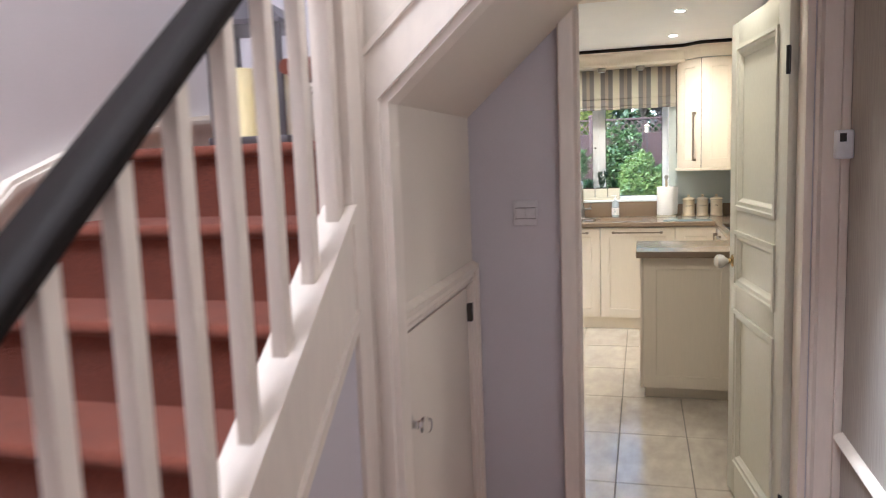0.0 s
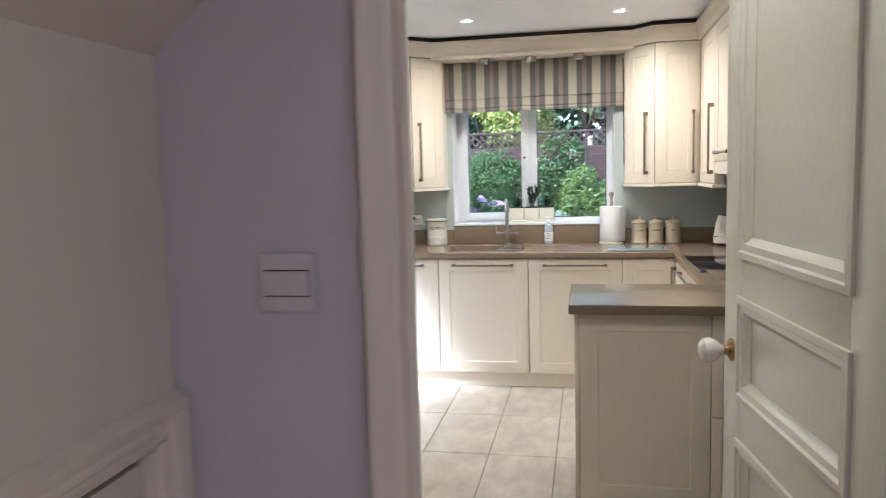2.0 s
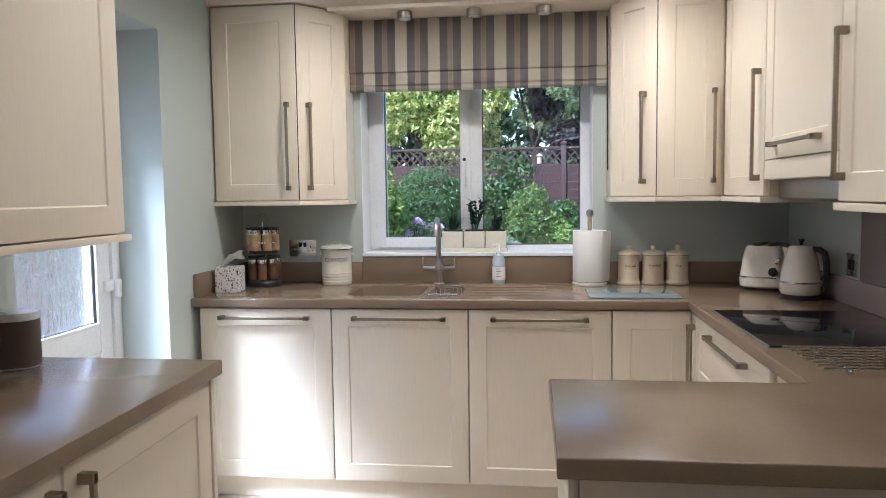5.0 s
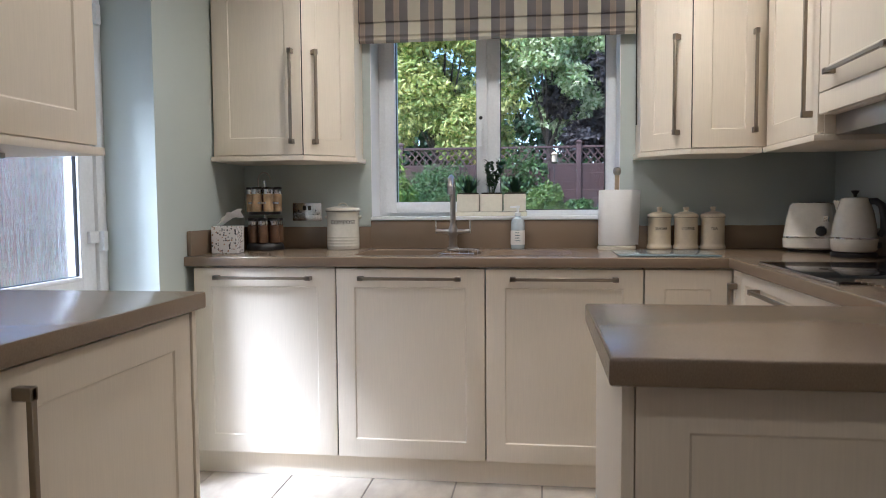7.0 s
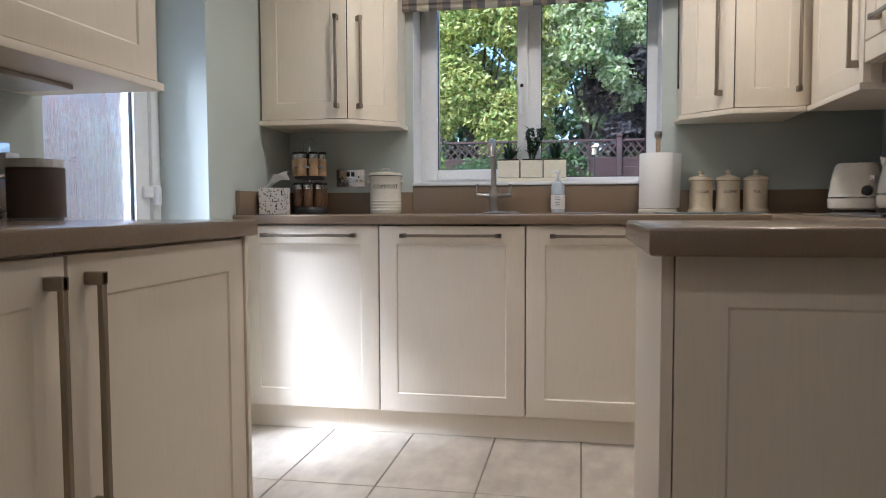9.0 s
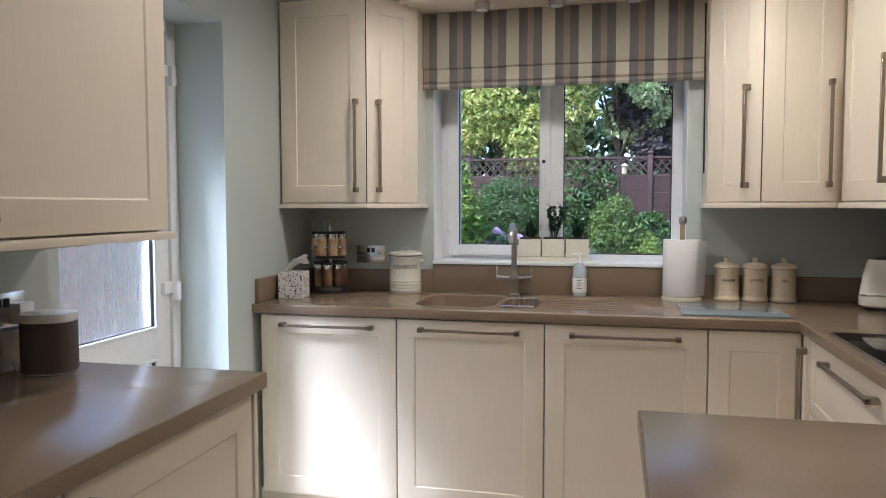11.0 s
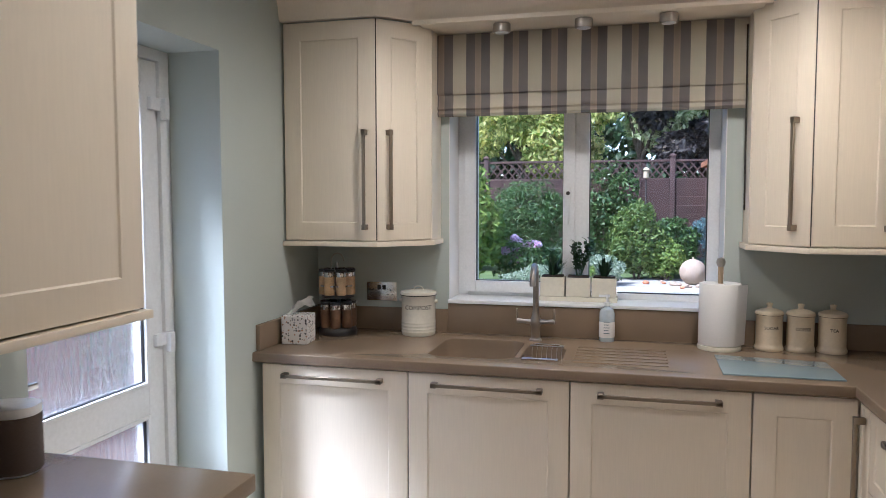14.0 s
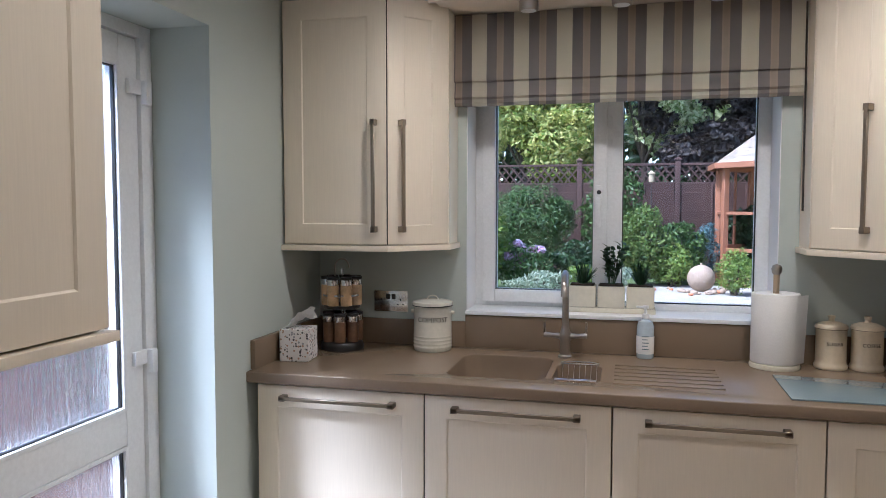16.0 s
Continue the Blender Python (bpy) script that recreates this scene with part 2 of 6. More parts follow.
bmw = join(bm_box(XL - WT, WX0, YB, YB + WT, -0.1, ZC + 0.2), bm_box(WX1, XR + WT, YB, YB + WT, -0.1, ZC + 0.2),
           bm_box(WX0, WX1, YB, YB + WT, -0.1, WZ0), bm_box(WX0, WX1, YB, YB + WT, WZ1, ZC + 0.2))
structure("wall_north", bmw, M_SAGE, "sage green painted kitchen wall round the window", "wall")
bmw = join(bm_box(XL - WT, XL, DY1, YB, -0.1, ZC + 0.2), bm_box(XL - WT, XL, 2.4, DY0, -0.1, ZC + 0.2), bm_box(XL - WT, XL, DY0, DY1, DZ1, ZC + 0.2))
structure("wall_west", bmw, M_SAGE, "sage green painted kitchen wall with a deep door reveal", "wall")
structure("wall_east", bm_box(XR, XR + WT, YF, YB, -0.1, ZC + 0.2), M_SAGE, "sage green painted kitchen wall behind the hob", "wall")
# wall between hall and kitchen, with the doorway
OX0, OX1, OZ = -0.252, 0.505, 2.025
YM = 2.53
# kitchen side is unseen; its warm white is chosen to warm bounced light
for name, ya, yb, mat_, lab in (("wall_hall_north", 2.47, YM, M_LILAC, "pale mauve hall wall round the kitchen doorway"), ("wall_kitchen_south", YM, YF, M_HALLWHITE, "unseen kitchen wall round the doorway, warm white for warmer bounce")):
    w = thing(name, (0, ya, 0), lab, "wall", kind="structure")
    part("wall_section", bm_box(XL, OX0, ya, yb, 0, 4.9), mat_, w)
    part("wall_section", bm_box(OX1, XR, ya, yb, 0, 4.9), mat_, w)
    part("wall_section", bm_box(OX0, OX1, ya, yb, OZ, 4.9), mat_, w)
structure("ceiling", bm_box(XL, XR, YF, YB, ZC, ZC + 0.12), M_CEIL, "white painted kitchen ceiling", "ceiling")

# ---- hall ----
structure("wall_hall_east", bm_box(0.60, 0.72, -2.4, 2.468, 0, 4.9), M_WALLPAPER, "streaked grey textured wallpaper on the hall wall", "wall")
structure("wall_stairs_west", bm_box(-1.60, -1.48, -2.4, 2.468, 0, 4.9), M_STAIRWALL, "pale pinkish painted wall beside the stairs", "wall")
structure("wall_hall_south", bm_box(-1.6, 0.72, -2.5, -2.4, 0, 4.9), M_LILAC, "pale mauve hall wall behind the stairs", "wall")
structure("floor_hall", bm_box(-1.6, 0.72, -2.5, 2.55, -0.1, 0.0), M_CARPET, "terracotta carpet on the hall floor", "floor")
# unseen ceiling; its opening is invented to hold the stairwell fill lamp
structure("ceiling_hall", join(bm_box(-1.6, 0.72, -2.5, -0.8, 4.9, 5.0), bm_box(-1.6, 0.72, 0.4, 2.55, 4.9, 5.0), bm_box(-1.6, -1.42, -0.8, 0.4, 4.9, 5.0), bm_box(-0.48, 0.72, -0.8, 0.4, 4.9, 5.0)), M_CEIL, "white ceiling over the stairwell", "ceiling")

# ---- kitchen units ----


def bm_shaker(w, h, t=0.02, frame_w=0.1, top_w=None, recess=0.0042, m=None, bevel=0.0025):
    """A framed door, front towards -y at y = 0, lower left corner at the origin."""
    bm = bm_box(0, w, 0, t, 0, h, bevel, 2)
    front = max((f for f in bm.faces if f.normal.y < -0.9), key=lambda f: f.calc_area())
    fw = min(frame_w, w * 0.36)
    bmesh.ops.inset_region(bm, faces=[front], thickness=fw, depth=0)
    bmesh.ops.inset_region(bm, faces=[front], thickness=0.006, depth=0)
    for v in front.verts:
        v.co.y += recess
    if m is not None:
        bm.transform(m)
    return bm


def bm_bar_handle(length, m, vertical=True, s=0.012, out=0.034):
    """A square D bar handle, foot of its legs at y = 0, centred on the origin."""
    h = length / 2
    b = join(bm_box(-s / 2, s / 2, -out, -out + s, -h, h, 0.0015, 1),
             bm_box(-s / 2 - 0.003, s / 2 + 0.003, -out, 0, h - 0.022, h, 0.0015, 1),
             bm_box(-s / 2 - 0.003, s / 2 + 0.003, -out, 0, -h, -h + 0.022, 0.0015, 1))
    if not vertical:
        b.transform(pose(0, 0, 0, 0, 90, 0))
    b.transform(m)
    return b


FACE_Y = pose(0, 0, 0)               # front towards -y
FACE_X = pose(0, 0, 0, 0, 0, 90)     # local x -> world y, front towards +x
FACE_MX = pose(0, 0, 0, 0, 0, -90)   # local x -> world -y, front towards -x


def at(x, y, z, turn=0):
    return pose(x, y, z, 0, 0, turn)


def add_door(parent, m, w, h, handle=None, length=0.41, name="door", frame_w=0.1, recess=0.0042):
    d = part(name, bm_shaker(w, h, m=m, frame_w=frame_w, recess=recess), M_CREAM, parent)
    if handle:
        hx, hz, vertical = handle
        part("handle", bm_bar_handle(length, m @ Matrix.Translation((hx, 0, hz)), vertical), M_HANDLE, d, "brushed steel bar handle")
    return d


# base units under the window
DYF, G = 6.245, 0.0026
for x0, x1, left_handle in ((-1.545, -0.942, 0), (-0.942, -0.341, 0), (-0.341, 0.262, 0)):
    u = thing("base_cabinet", (x0, DYF, 0), "cream framed base cabinet under the stone worktop", "cabinet", "units under the window")
    part("body", bm_box(x0 + 0.001, x1 - 0.001, DYF + 0.021, YB - 0.001, 0.101, 0.70 if -1 < x0 < -0.5 else 0.873), M_CREAM, u)
    add_door(u, at(x0 + G, DYF, 0.103), x1 - x0 - 2 * G, 0.765, ((x1 - x0) / 2 - G, 0.727, False))
    if x0 != -0.942:
        xs = x1
        # dark strip behind the joint, coloured as the shade between the doors
        part("door_joint_shade", bm_box(xs - 0.006, xs - 0.0012, DYF + 0.012, DYF + 0.0205, 0.103, 0.873), M_DARK, u)
u = thing("base_cabinet", (0.262, DYF, 0), "narrow cream framed corner base cabinet", "cabinet", "units under the window")
part("body", bm_box(0.263, XR - 0.001, DYF + 0.021, YB - 0.001, 0.101, 0.873), M_CREAM, u)
add_door(u, at(0.262 + G, DYF, 0.103), 0.315, 0.765)
structure("plinth_north", bm_box(XL + 0.001, 0.60, DYF + 0.04, DYF + 0.06, 0.001, 0.099), M_CREAM, "cream plinth under the window units", "plinth")

# right-hand run behind the peninsula: front towards -x
u = thing("base_cabinet", (0.60, 5.6, 0), "cream base cabinet under the hob with a deep drawer", "cabinet")
part("body", bm_box(0.605, XR - 0.001, 4.96, 6.24, 0.101, 0.873), M_CREAM, u)
d = part("corner_door", bm_shaker(0.10, 0.77, m=at(0.585, 6.24, 0.103, -90), frame_w=0.03), M_CREAM, u)
part("handle", bm_bar_handle(0.41, at(0.585, 6.19, 0.62, -90)), M_HANDLE, d, "brushed steel bar handle")
for z0, h in ((0.103, 0.24), (0.346, 0.26), (0.609, 0.264)):
    d = part("drawer_front", bm_shaker(0.87, h, m=at(0.585, 6.137, z0, -90), frame_w=0.06), M_CREAM, u)
    part("handle", bm_bar_handle(0.46, at(0.585, 5.70, z0 + h - 0.05, -90), False), M_HANDLE, d, "brushed steel bar handle")
structure("plinth_east", bm_box(0.63, 0.65, 4.96, DYF + 0.05, 0.001, 0.099), M_CREAM, "cream plinth under the hob units", "plinth")

# peninsula
PX, PY0, PY1 = -0.013, 4.45, 4.94
u = thing("base_cabinet", (0.25, PY0, 0), "cream panelled end of the peninsula", "cabinet", "peninsula units")
part("body", bm_box(PX + 0.019, 0.517, PY0 + 0.021, PY1 - 0.02, 0.101, 0.873), M_CREAM, u)
part("end_panel", bm_box(PX, PX + 0.018, PY0, PY1 - 0.02, 0.075, 0.873, 0.002), M_CREAM, u)
part("panel", bm_shaker(0.511, 0.797, m=at(PX + 0.0195, PY0, 0.076)), M_CREAM, u)
u = thing("drawer_unit", (0.82, PY0, 0), "cream drawer unit in the peninsula", "cabinet", "peninsula units")
part("body", bm_box(0.518, XR - 0.001, PY0 + 0.021, PY1 - 0.02, 0.101, 0.873), M_CREAM, u)
for z0, h in ((0.103, 0.348), (0.455, 0.27), (0.729, 0.144)):
    d = part("drawer_front", bm_shaker(0.64, h, m=at(0.5205, PY0, z0), frame_w=0.055, recess=0.004 if h > 0.2 else 0.0), M_CREAM, u)
    part("handle", bm_bar_handle(0.41, at(0.84, PY0, z0 + h - 0.07), False), M_HANDLE, d, "brushed steel bar handle")
structure("plinth_peninsula", bm_box(PX + 0.03, XR, PY0 + 0.06, PY0 + 0.08, 0.001, 0.099), M_CREAM, "cream plinth under the peninsula", "plinth")

# worktop: U shape with sink cut out, built of butted slabs
SX0, SX1, SY0, SY1 = -0.90, -0.565, 6.345, 6.72     # main bowl
TX0, TX1, TY0, TY1 = -0.54, -0.385, 6.35, 6.63      # half bowl
CZ0, CZ1 = 0.875, 0.915
worktop = thing("worktop", (0, 6.5, CZ1), "taupe speckled stone worktop with moulded sink", "worktop")


def bm_rounded_rect_ring(x0, x1, y0, y1, r, n=6):
    pts = []
    for cx, cy, a0 in ((x1 - r, y1 - r, 0), (x0 + r, y1 - r, 90), (x0 + r, y0 + r, 180), (x1 - r, y0 + r, 270)):
        for k in range(n + 1):
            a = radians(a0 + 90 * k / n)
            pts.append((cx + r * math.cos(a), cy + r * math.sin(a)))
    return pts


def bm_slab_with_bowls(outer, bowls, z0, z1):
    """A slab with rounded-corner holes."""
    bm = bmesh.new()
    loops = [outer] + [bm_rounded_rect_ring(*b[:4], b[4]) for b in bowls]
    edges = []
    for lp in loops:
        vs = [bm.verts.new((*p, z1)) for p in lp]
        edges += [bm.edges.new((vs[i], vs[(i + 1) % len(vs)])) for i in range(len(vs))]
    bmesh.ops.triangle_fill(bm, edges=edges, use_beauty=True)
    res = bmesh.ops.extrude_face_region(bm, geom=list(bm.faces))
    for v in res["geom"]:
        if isinstance(v, bmesh.types.BMVert):
            v.co.z = z0
    bmesh.ops.recalc_face_normals(bm, faces=bm.faces)
    return bm


YC = 6.225
slab = bm_slab_with_bowls([(XL + 0.001, YC), (0.565, YC), (0.565, 4.93), (-0.035, 4.93), (-0.035, 4.395), (XR - 0.001, 4.395), (XR - 0.001, YB - 0.001), (XL + 0.001, YB - 0.001)],
                          [(SX0, SX1, SY0, SY1, 0.06), (TX0, TX1, TY0, TY1, 0.05)], CZ0, CZ1)
sharp = [e for e in slab.edges if abs(e.verts[0].co.z - e.verts[1].co.z) < 1e-6 and e.calc_face_angle(0) > 1.2]
bmesh.ops.bevel(slab, geom=sharp, offset=0.006, segments=3, affect="EDGES", profile=0.5)
part("slab", slab, M_COUNTER, worktop)


def bm_bowl(x0, x1, y0, y1, r, z1, depth):
    bm = bmesh.new()
    rings = []
    for inset, z in ((0, z1 - 0.006), (0.003, z1 - 0.03), (0.012, z1 - depth + 0.03), (0.03, z1 - depth + 0.006), (0.055, z1 - depth)):
        ring = bm_rounded_rect_ring(x0 + inset, x1 - inset, y0 + inset, y1 - inset, max(0.01, r - inset * 0.5))
        rings.append([bm.verts.new((*p, z)) for p in ring])
    for a, b in zip(rings, rings[1:]):
        for i in range(len(a)):
            j = (i + 1) % len(a)
            bm.faces.new((a[i], a[j], b[j], b[i]))
    bm.faces.new(rings[-1])
    bmesh.ops.recalc_face_normals(bm, faces=bm.faces)
    for f in bm.faces:
        f.normal_flip()
    return bm


part("sink_bowl", bm_bowl(SX0, SX1, SY0, SY1, 0.06, CZ1, 0.17), M_COUNTER, worktop, "moulded taupe sink bowl")
part("half_bowl", bm_bowl(TX0, TX1, TY0, TY1, 0.05, CZ1, 0.12), M_COUNTER, worktop, "moulded taupe half bowl")
for cx, cy, z in (((SX0 + SX1) / 2 + 0.03, (SY0 + SY1) / 2 + 0.08, CZ1 - 0.168), ((TX0 + TX1) / 2, (TY0 + TY1) / 2, CZ1 - 0.118)):
    part("drain", bm_lathe([(0.0, 0.001), (0.022, 0.001), (0.026, 0.004), (0.034, 0.003), (0.036, 0)], 24, at(cx, cy, z)), M_STEEL, worktop, "steel drain")
for k in range(6):
    y = 6.355 + k * 0.055
    part("drainer_ridge", bm_box(-0.34, 0.0, y, y + 0.008, CZ1 - 0.003, CZ1 + 0.004, 0.002), M_COUNTER, worktop)
# upstands
part("upstand", bm_box(XL + 0.001, WX0 - 0.001, YB - 0.019, YB - 0.001, CZ1, 1.018, 0.003), M_COUNTER, worktop)
part("upstand", bm_box(WX0, WX1, YB - 0.019, YB - 0.001, CZ1, 1.046, 0.003), M_COUNTER, worktop)
part("upstand", bm_box(WX1 + 0.001, XR - 0.001, YB - 0.019, YB - 0.001, CZ1, 1.018, 0.003), M_COUNTER, worktop)
part("upstand", bm_box(XL + 0.001, XL + 0.02, YC + 0.03, YB - 0.02, CZ1, 1.018, 0.003), M_COUNTER, worktop)
part("upstand", bm_box(XR - 0.02, XR - 0.001, 4.4, YB - 0.02, CZ1, 1.018, 0.003), M_PLUM, worktop, "grey-plum upstand")
solid("splashback", bm_box(XR - 0.012, XR - 0.002, 5.39, 6.06, 1.02, 1.42, 0.001), M_PLUM, "glossy grey-plum splashback panel behind the hob", "splashback")

# hob
hob = thing("hob", (0.85, 5.63, CZ1), "black glass induction hob set in the worktop", "hob")
part("glass", bm_box(0.60, 1.112, 5.315, 5.955, CZ1 + 0.0005, CZ1 + 0.007, 0.002), M_BLACKGLASS, hob)
part("front_trim", bm_box(0.594, 0.6, 5.315, 5.955, CZ1 + 0.0005, CZ1 + 0.006, 0.001), M_STEEL, hob)

# left-hand counter, front towards +x
LX = -0.945
for y0, y1, hy in ((3.74, 4.398, 4.352), (4.401, 5.03, 4.447)):
    u = thing("base_cabinet", (LX, y0, 0), "cream framed base cabinet beside the back door", "cabinet", "units beside the back door")
    part("body", bm_box(XL + 0.001, LX - 0.021, y0 + 0.001, y1 - 0.001, 0.101, 0.873), M_CREAM, u)
    add_door(u, at(LX, y0 + G, 0.103, 90), y1 - y0 - 2 * G, 0.765, (hy - y0, 0.53, True))
structure("plinth_west", bm_box(LX - 0.06, LX - 0.04, 3.16, 5.03, 0.001, 0.099), M_CREAM, "cream plinth under the units beside the back door", "plinth")
solid("end_panel", bm_box(XL + 0.001, LX + 0.004, 5.032, 5.05, 0.001, 0.873, 0.002), M_CREAM, "cream end panel closing the base units", "panel")
wt2 = thing("worktop", (-1.2, 4.4, CZ1), "taupe speckled stone worktop beside the back door", "worktop")
part("slab", bm_prism([(XL + 0.001, 3.742), (-0.925, 3.742), (-0.925, 5.075), (XL + 0.001, 5.075)], "z", CZ0, CZ1, 0.006), M_COUNTER, wt2)
part("upstand", bm_box(XL + 0.001, XL + 0.02, 3.745, 5.07, CZ1, 1.018, 0.003), M_COUNTER, wt2)

# wall cabinets
CABZ0, CABZ1 = 1.322, 2.25


def wall_unit(name_label, group, outline, doors, ztop=CABZ1, z0=CABZ0, lip=0.012):
    """outline: plan polygon of the carcass. doors: (x, y, turn, width, handle)."""
    cx = sum(p[0] for p in outline) / len(outline)
    cy = sum(p[1] for p in outline) / len(outline)
    u = thing("wall_cabinet", (cx, cy, z0), name_label, "cabinet", group)
    part("body", bm_prism(outline, "z", z0 + 0.018, ztop), M_CREAM, u)
    for x, y, turn, w, handle in doors:
        add_door(u, at(x, y, z0 + 0.022, turn), w, ztop - z0 - 0.026, handle)
    return u


HZ = 0.26   # middle of the handles above the door's foot
Y0 = 6.51
# left of the window
P1, P2 = Vector((-1.155, Y0)), Vector((-0.972, 6.70))
w2, a2 = (P2 - P1).length, math.degrees(math.atan2(P2.y - P1.y, P2.x - P1.x))
u = wall_unit("cream wall cabinet with an angled end door beside the window", "cabinets round the window",
              [(XL + 0.001, YB - 0.001), (XL + 0.001, Y0 + 0.021), (-1.16, Y0 + 0.021), (-0.985, 6.71), (-0.972, 6.71), (-0.972, YB - 0.001)],
              [(XL + 0.012, Y0, 0, 0.4045, (0.362, HZ - 0.01, True)), (P1.x + 0.002, P1.y + 0.002, a2, w2 - 0.004, (0.05, HZ - 0.01, True))])
# solid dark strip, coloured as the shade between straight and angled door
part("door_gap_shade", bm_box(-1.1583, -1.1538, Y0 + 0.003, Y0 + 0.0205, CABZ0 + 0.022, CABZ1 - 0.004), M_DARK, u)
part("pelmet", bm_prism([(XL + 0.001, YB - 0.001), (XL + 0.001, Y0 - 0.012), (-1.15, Y0 - 0.012), (-0.96, 6.69), (-0.96, YB - 0.001)], "z", CABZ0 - 0.004, CABZ0 + 0.017, 0.002), M_CREAM, u)
# right of the window, to the corner
Q1, Q2 = Vector((0.302, 6.70)), Vector((0.478, Y0))
w3, a3 = (Q2 - Q1).length, math.degrees(math.atan2(Q2.y - Q1.y, Q2.x - Q1.x))
RX = 0.765
u = wall_unit("cream wall cabinet with an angled end door in the corner", "cabinets round the window",
              [(0.302, YB - 0.001), (0.302, 6.71), (0.315, 6.71), (0.485, Y0 + 0.021), (RX + 0.02, Y0 + 0.021), (RX + 0.02, YB - 0.001)],
              [(Q1.x + 0.002, Q1.y - 0.002, a3, w3 - 0.004, (0.195, HZ, True)), (Q2.x + 0.0055, Y0, 0, RX - Q2.x - 0.0075, (RX - Q2.x - 0.0485, HZ, True))])
# same dark strip for the shade in this door joint
part("door_gap_shade", bm_box(0.4787, 0.4833, Y0 + 0.003, Y0 + 0.0205, CABZ0 + 0.022, CABZ1 - 0.004), M_DARK, u)
part("pelmet", bm_prism([(0.29, YB - 0.001), (0.29, 6.69), (0.475, Y0 - 0.012), (RX - 0.013, Y0 - 0.012), (RX - 0.013, YB - 0.001)], "z", CABZ0 - 0.004, CABZ0 + 0.017, 0.002), M_CREAM, u)
# over the hob wall
u = wall_unit("cream wall cabinet beside the extractor", "cabinets over the hob", [(RX + 0.021, 5.945), (XR - 0.001, 5.945), (XR - 0.001, 6.53), (RX + 0.021, 6.53)],
              [(RX, 6.49, -90, 0.54, (0.49, HZ, True))])
part("pelmet", bm_box(RX - 0.012, XR - 0.001, 5.943, 6.497, CABZ0 - 0.004, CABZ0 + 0.017, 0.002), M_CREAM, u)
u = thing("extractor_unit", (RX, 5.62, 1.33), "cream flap-fronted extractor hood over the hob", "extractor")
part("body", bm_box(RX + 0.021, XR - 0.001, 5.302, 5.943, 1.40, CABZ1), M_CREAM, u)
d = part("flap_door", bm_shaker(0.635, 0.775, m=at(RX, 5.942, 1.472, -90)), M_CREAM, u)
part("handle", bm_bar_handle(0.41, at(RX, 5.625, 1.52, -90), False), M_HANDLE, d, "brushed steel bar handle")
part("visor", bm_box(RX, RX + 0.02, 5.305, 5.94, 1.402, 1.468, 0.002), M_CREAM, u)
part("hood", bm_box(RX + 0.05, XR - 0.01, 5.31, 5.935, 1.335, 1.40, 0.003), M_STEEL, u, "steel extractor underside")
u = wall_unit("cream double wall cabinet beside the extractor", "cabinets over the hob", [(RX + 0.021, 4.36), (XR - 0.001, 4.36), (XR - 0.001, 5.30), (RX + 0.021, 5.30)],
              [(RX, 5.298, -90, 0.33, (0.035, HZ, True)), (RX, 4.964, -90, 0.60, (0.04, HZ, True))], z0=1.31)
part("pelmet", bm_box(RX - 0.012, XR - 0.001, 4.35, 5.30, 1.306, 1.327, 0.002), M_CREAM, u)
# over the left counter
LZ0 = 1.245
u = thing("wall_cabinet", (-1.2, 4.5, LZ0), "cream double wall cabinet beside the back door", "cabinet")
part("body", bm_box(XL + 0.001, -1.217, 3.74, 5.075, LZ0 + 0.02, CABZ1), M_CREAM, u)
for y0, y1, hy in ((3.742, 4.462, 4.42), (4.465, 5.078, 4.51)):
    add_door(u, at(-1.196, y0, LZ0 + 0.024, 90), y1 - y0, CABZ1 - LZ0 - 0.028, (hy - y0, 0.245, True), 0.43)
part("pelmet", bm_box(XL + 0.001, -1.183, 3.74, 5.09, LZ0, LZ0 + 0.019, 0.002), M_CREAM, u)
part("under_light", bm_box(-1.50, -1.34, 4.55, 4.95, LZ0 - 0.014, LZ0 - 0.0005, 0.003), M_STEEL, u, "slim steel light fitting")

# cornice along the tops; the shade above it is a dark-coloured strip
CORN = [(0, 0), (0.012, 0.0), (0.014, 0.008), (0.02, 0.014), (0.024, 0.05), (0.034, 0.078), (0.04, 0.082), (0.04, 0.1), (-0.02, 0.1), (-0.02, 0)]


def bm_moulding(path, profile, z):
    """Sweep a profile (out, up) along a plan path; 'out' is to the right of the walking direction."""
    bm = bmesh.new()
    pts = [Vector(p) for p in path]
    rings = []
    for i, p in enumerate(pts):
        d1 = (p - pts[i - 1]).normalized() if i else (pts[1] - p).normalized()
        d2 = (pts[i + 1] - p).normalized() if i + 1 < len(pts) else d1
        n1, n2 = Vector((d1.y, -d1.x)), Vector((d2.y, -d2.x))
        n = (n1 + n2) / (1 + n1.dot(n2))
        rings.append([bm.verts.new((p.x + n.x * o, p.y + n.y * o, z + u)) for o, u in profile])
    k = len(profile)
    for a, b in zip(rings, rings[1:]):
        for i in range(k):
            j = (i + 1) % k
            bm.faces.new((a[i], b[i], b[j], a[j]))
    bm.faces.new(rings[0][::-1])
    bm.faces.new(rings[-1])
    bmesh.ops.recalc_face_normals(bm, faces=bm.faces)
    return bm


path = [(XL + 0.001, Y0), (-1.155, Y0), (-1.03, 6.635), (0.355, 6.635), (0.478, Y0), (RX, Y0), (RX, 4.36)]
structure("cornice", bm_moulding(path, CORN, CABZ1 + 0.003), M_CREAM, "cream moulded cornice over the cabinets", "cornice")
structure("cornice_west", bm_moulding([(-1.196, 3.74), (-1.196, 5.08)], CORN, CABZ1 + 0.003), M_CREAM, "cream moulded cornice over the cabinet", "cornice")
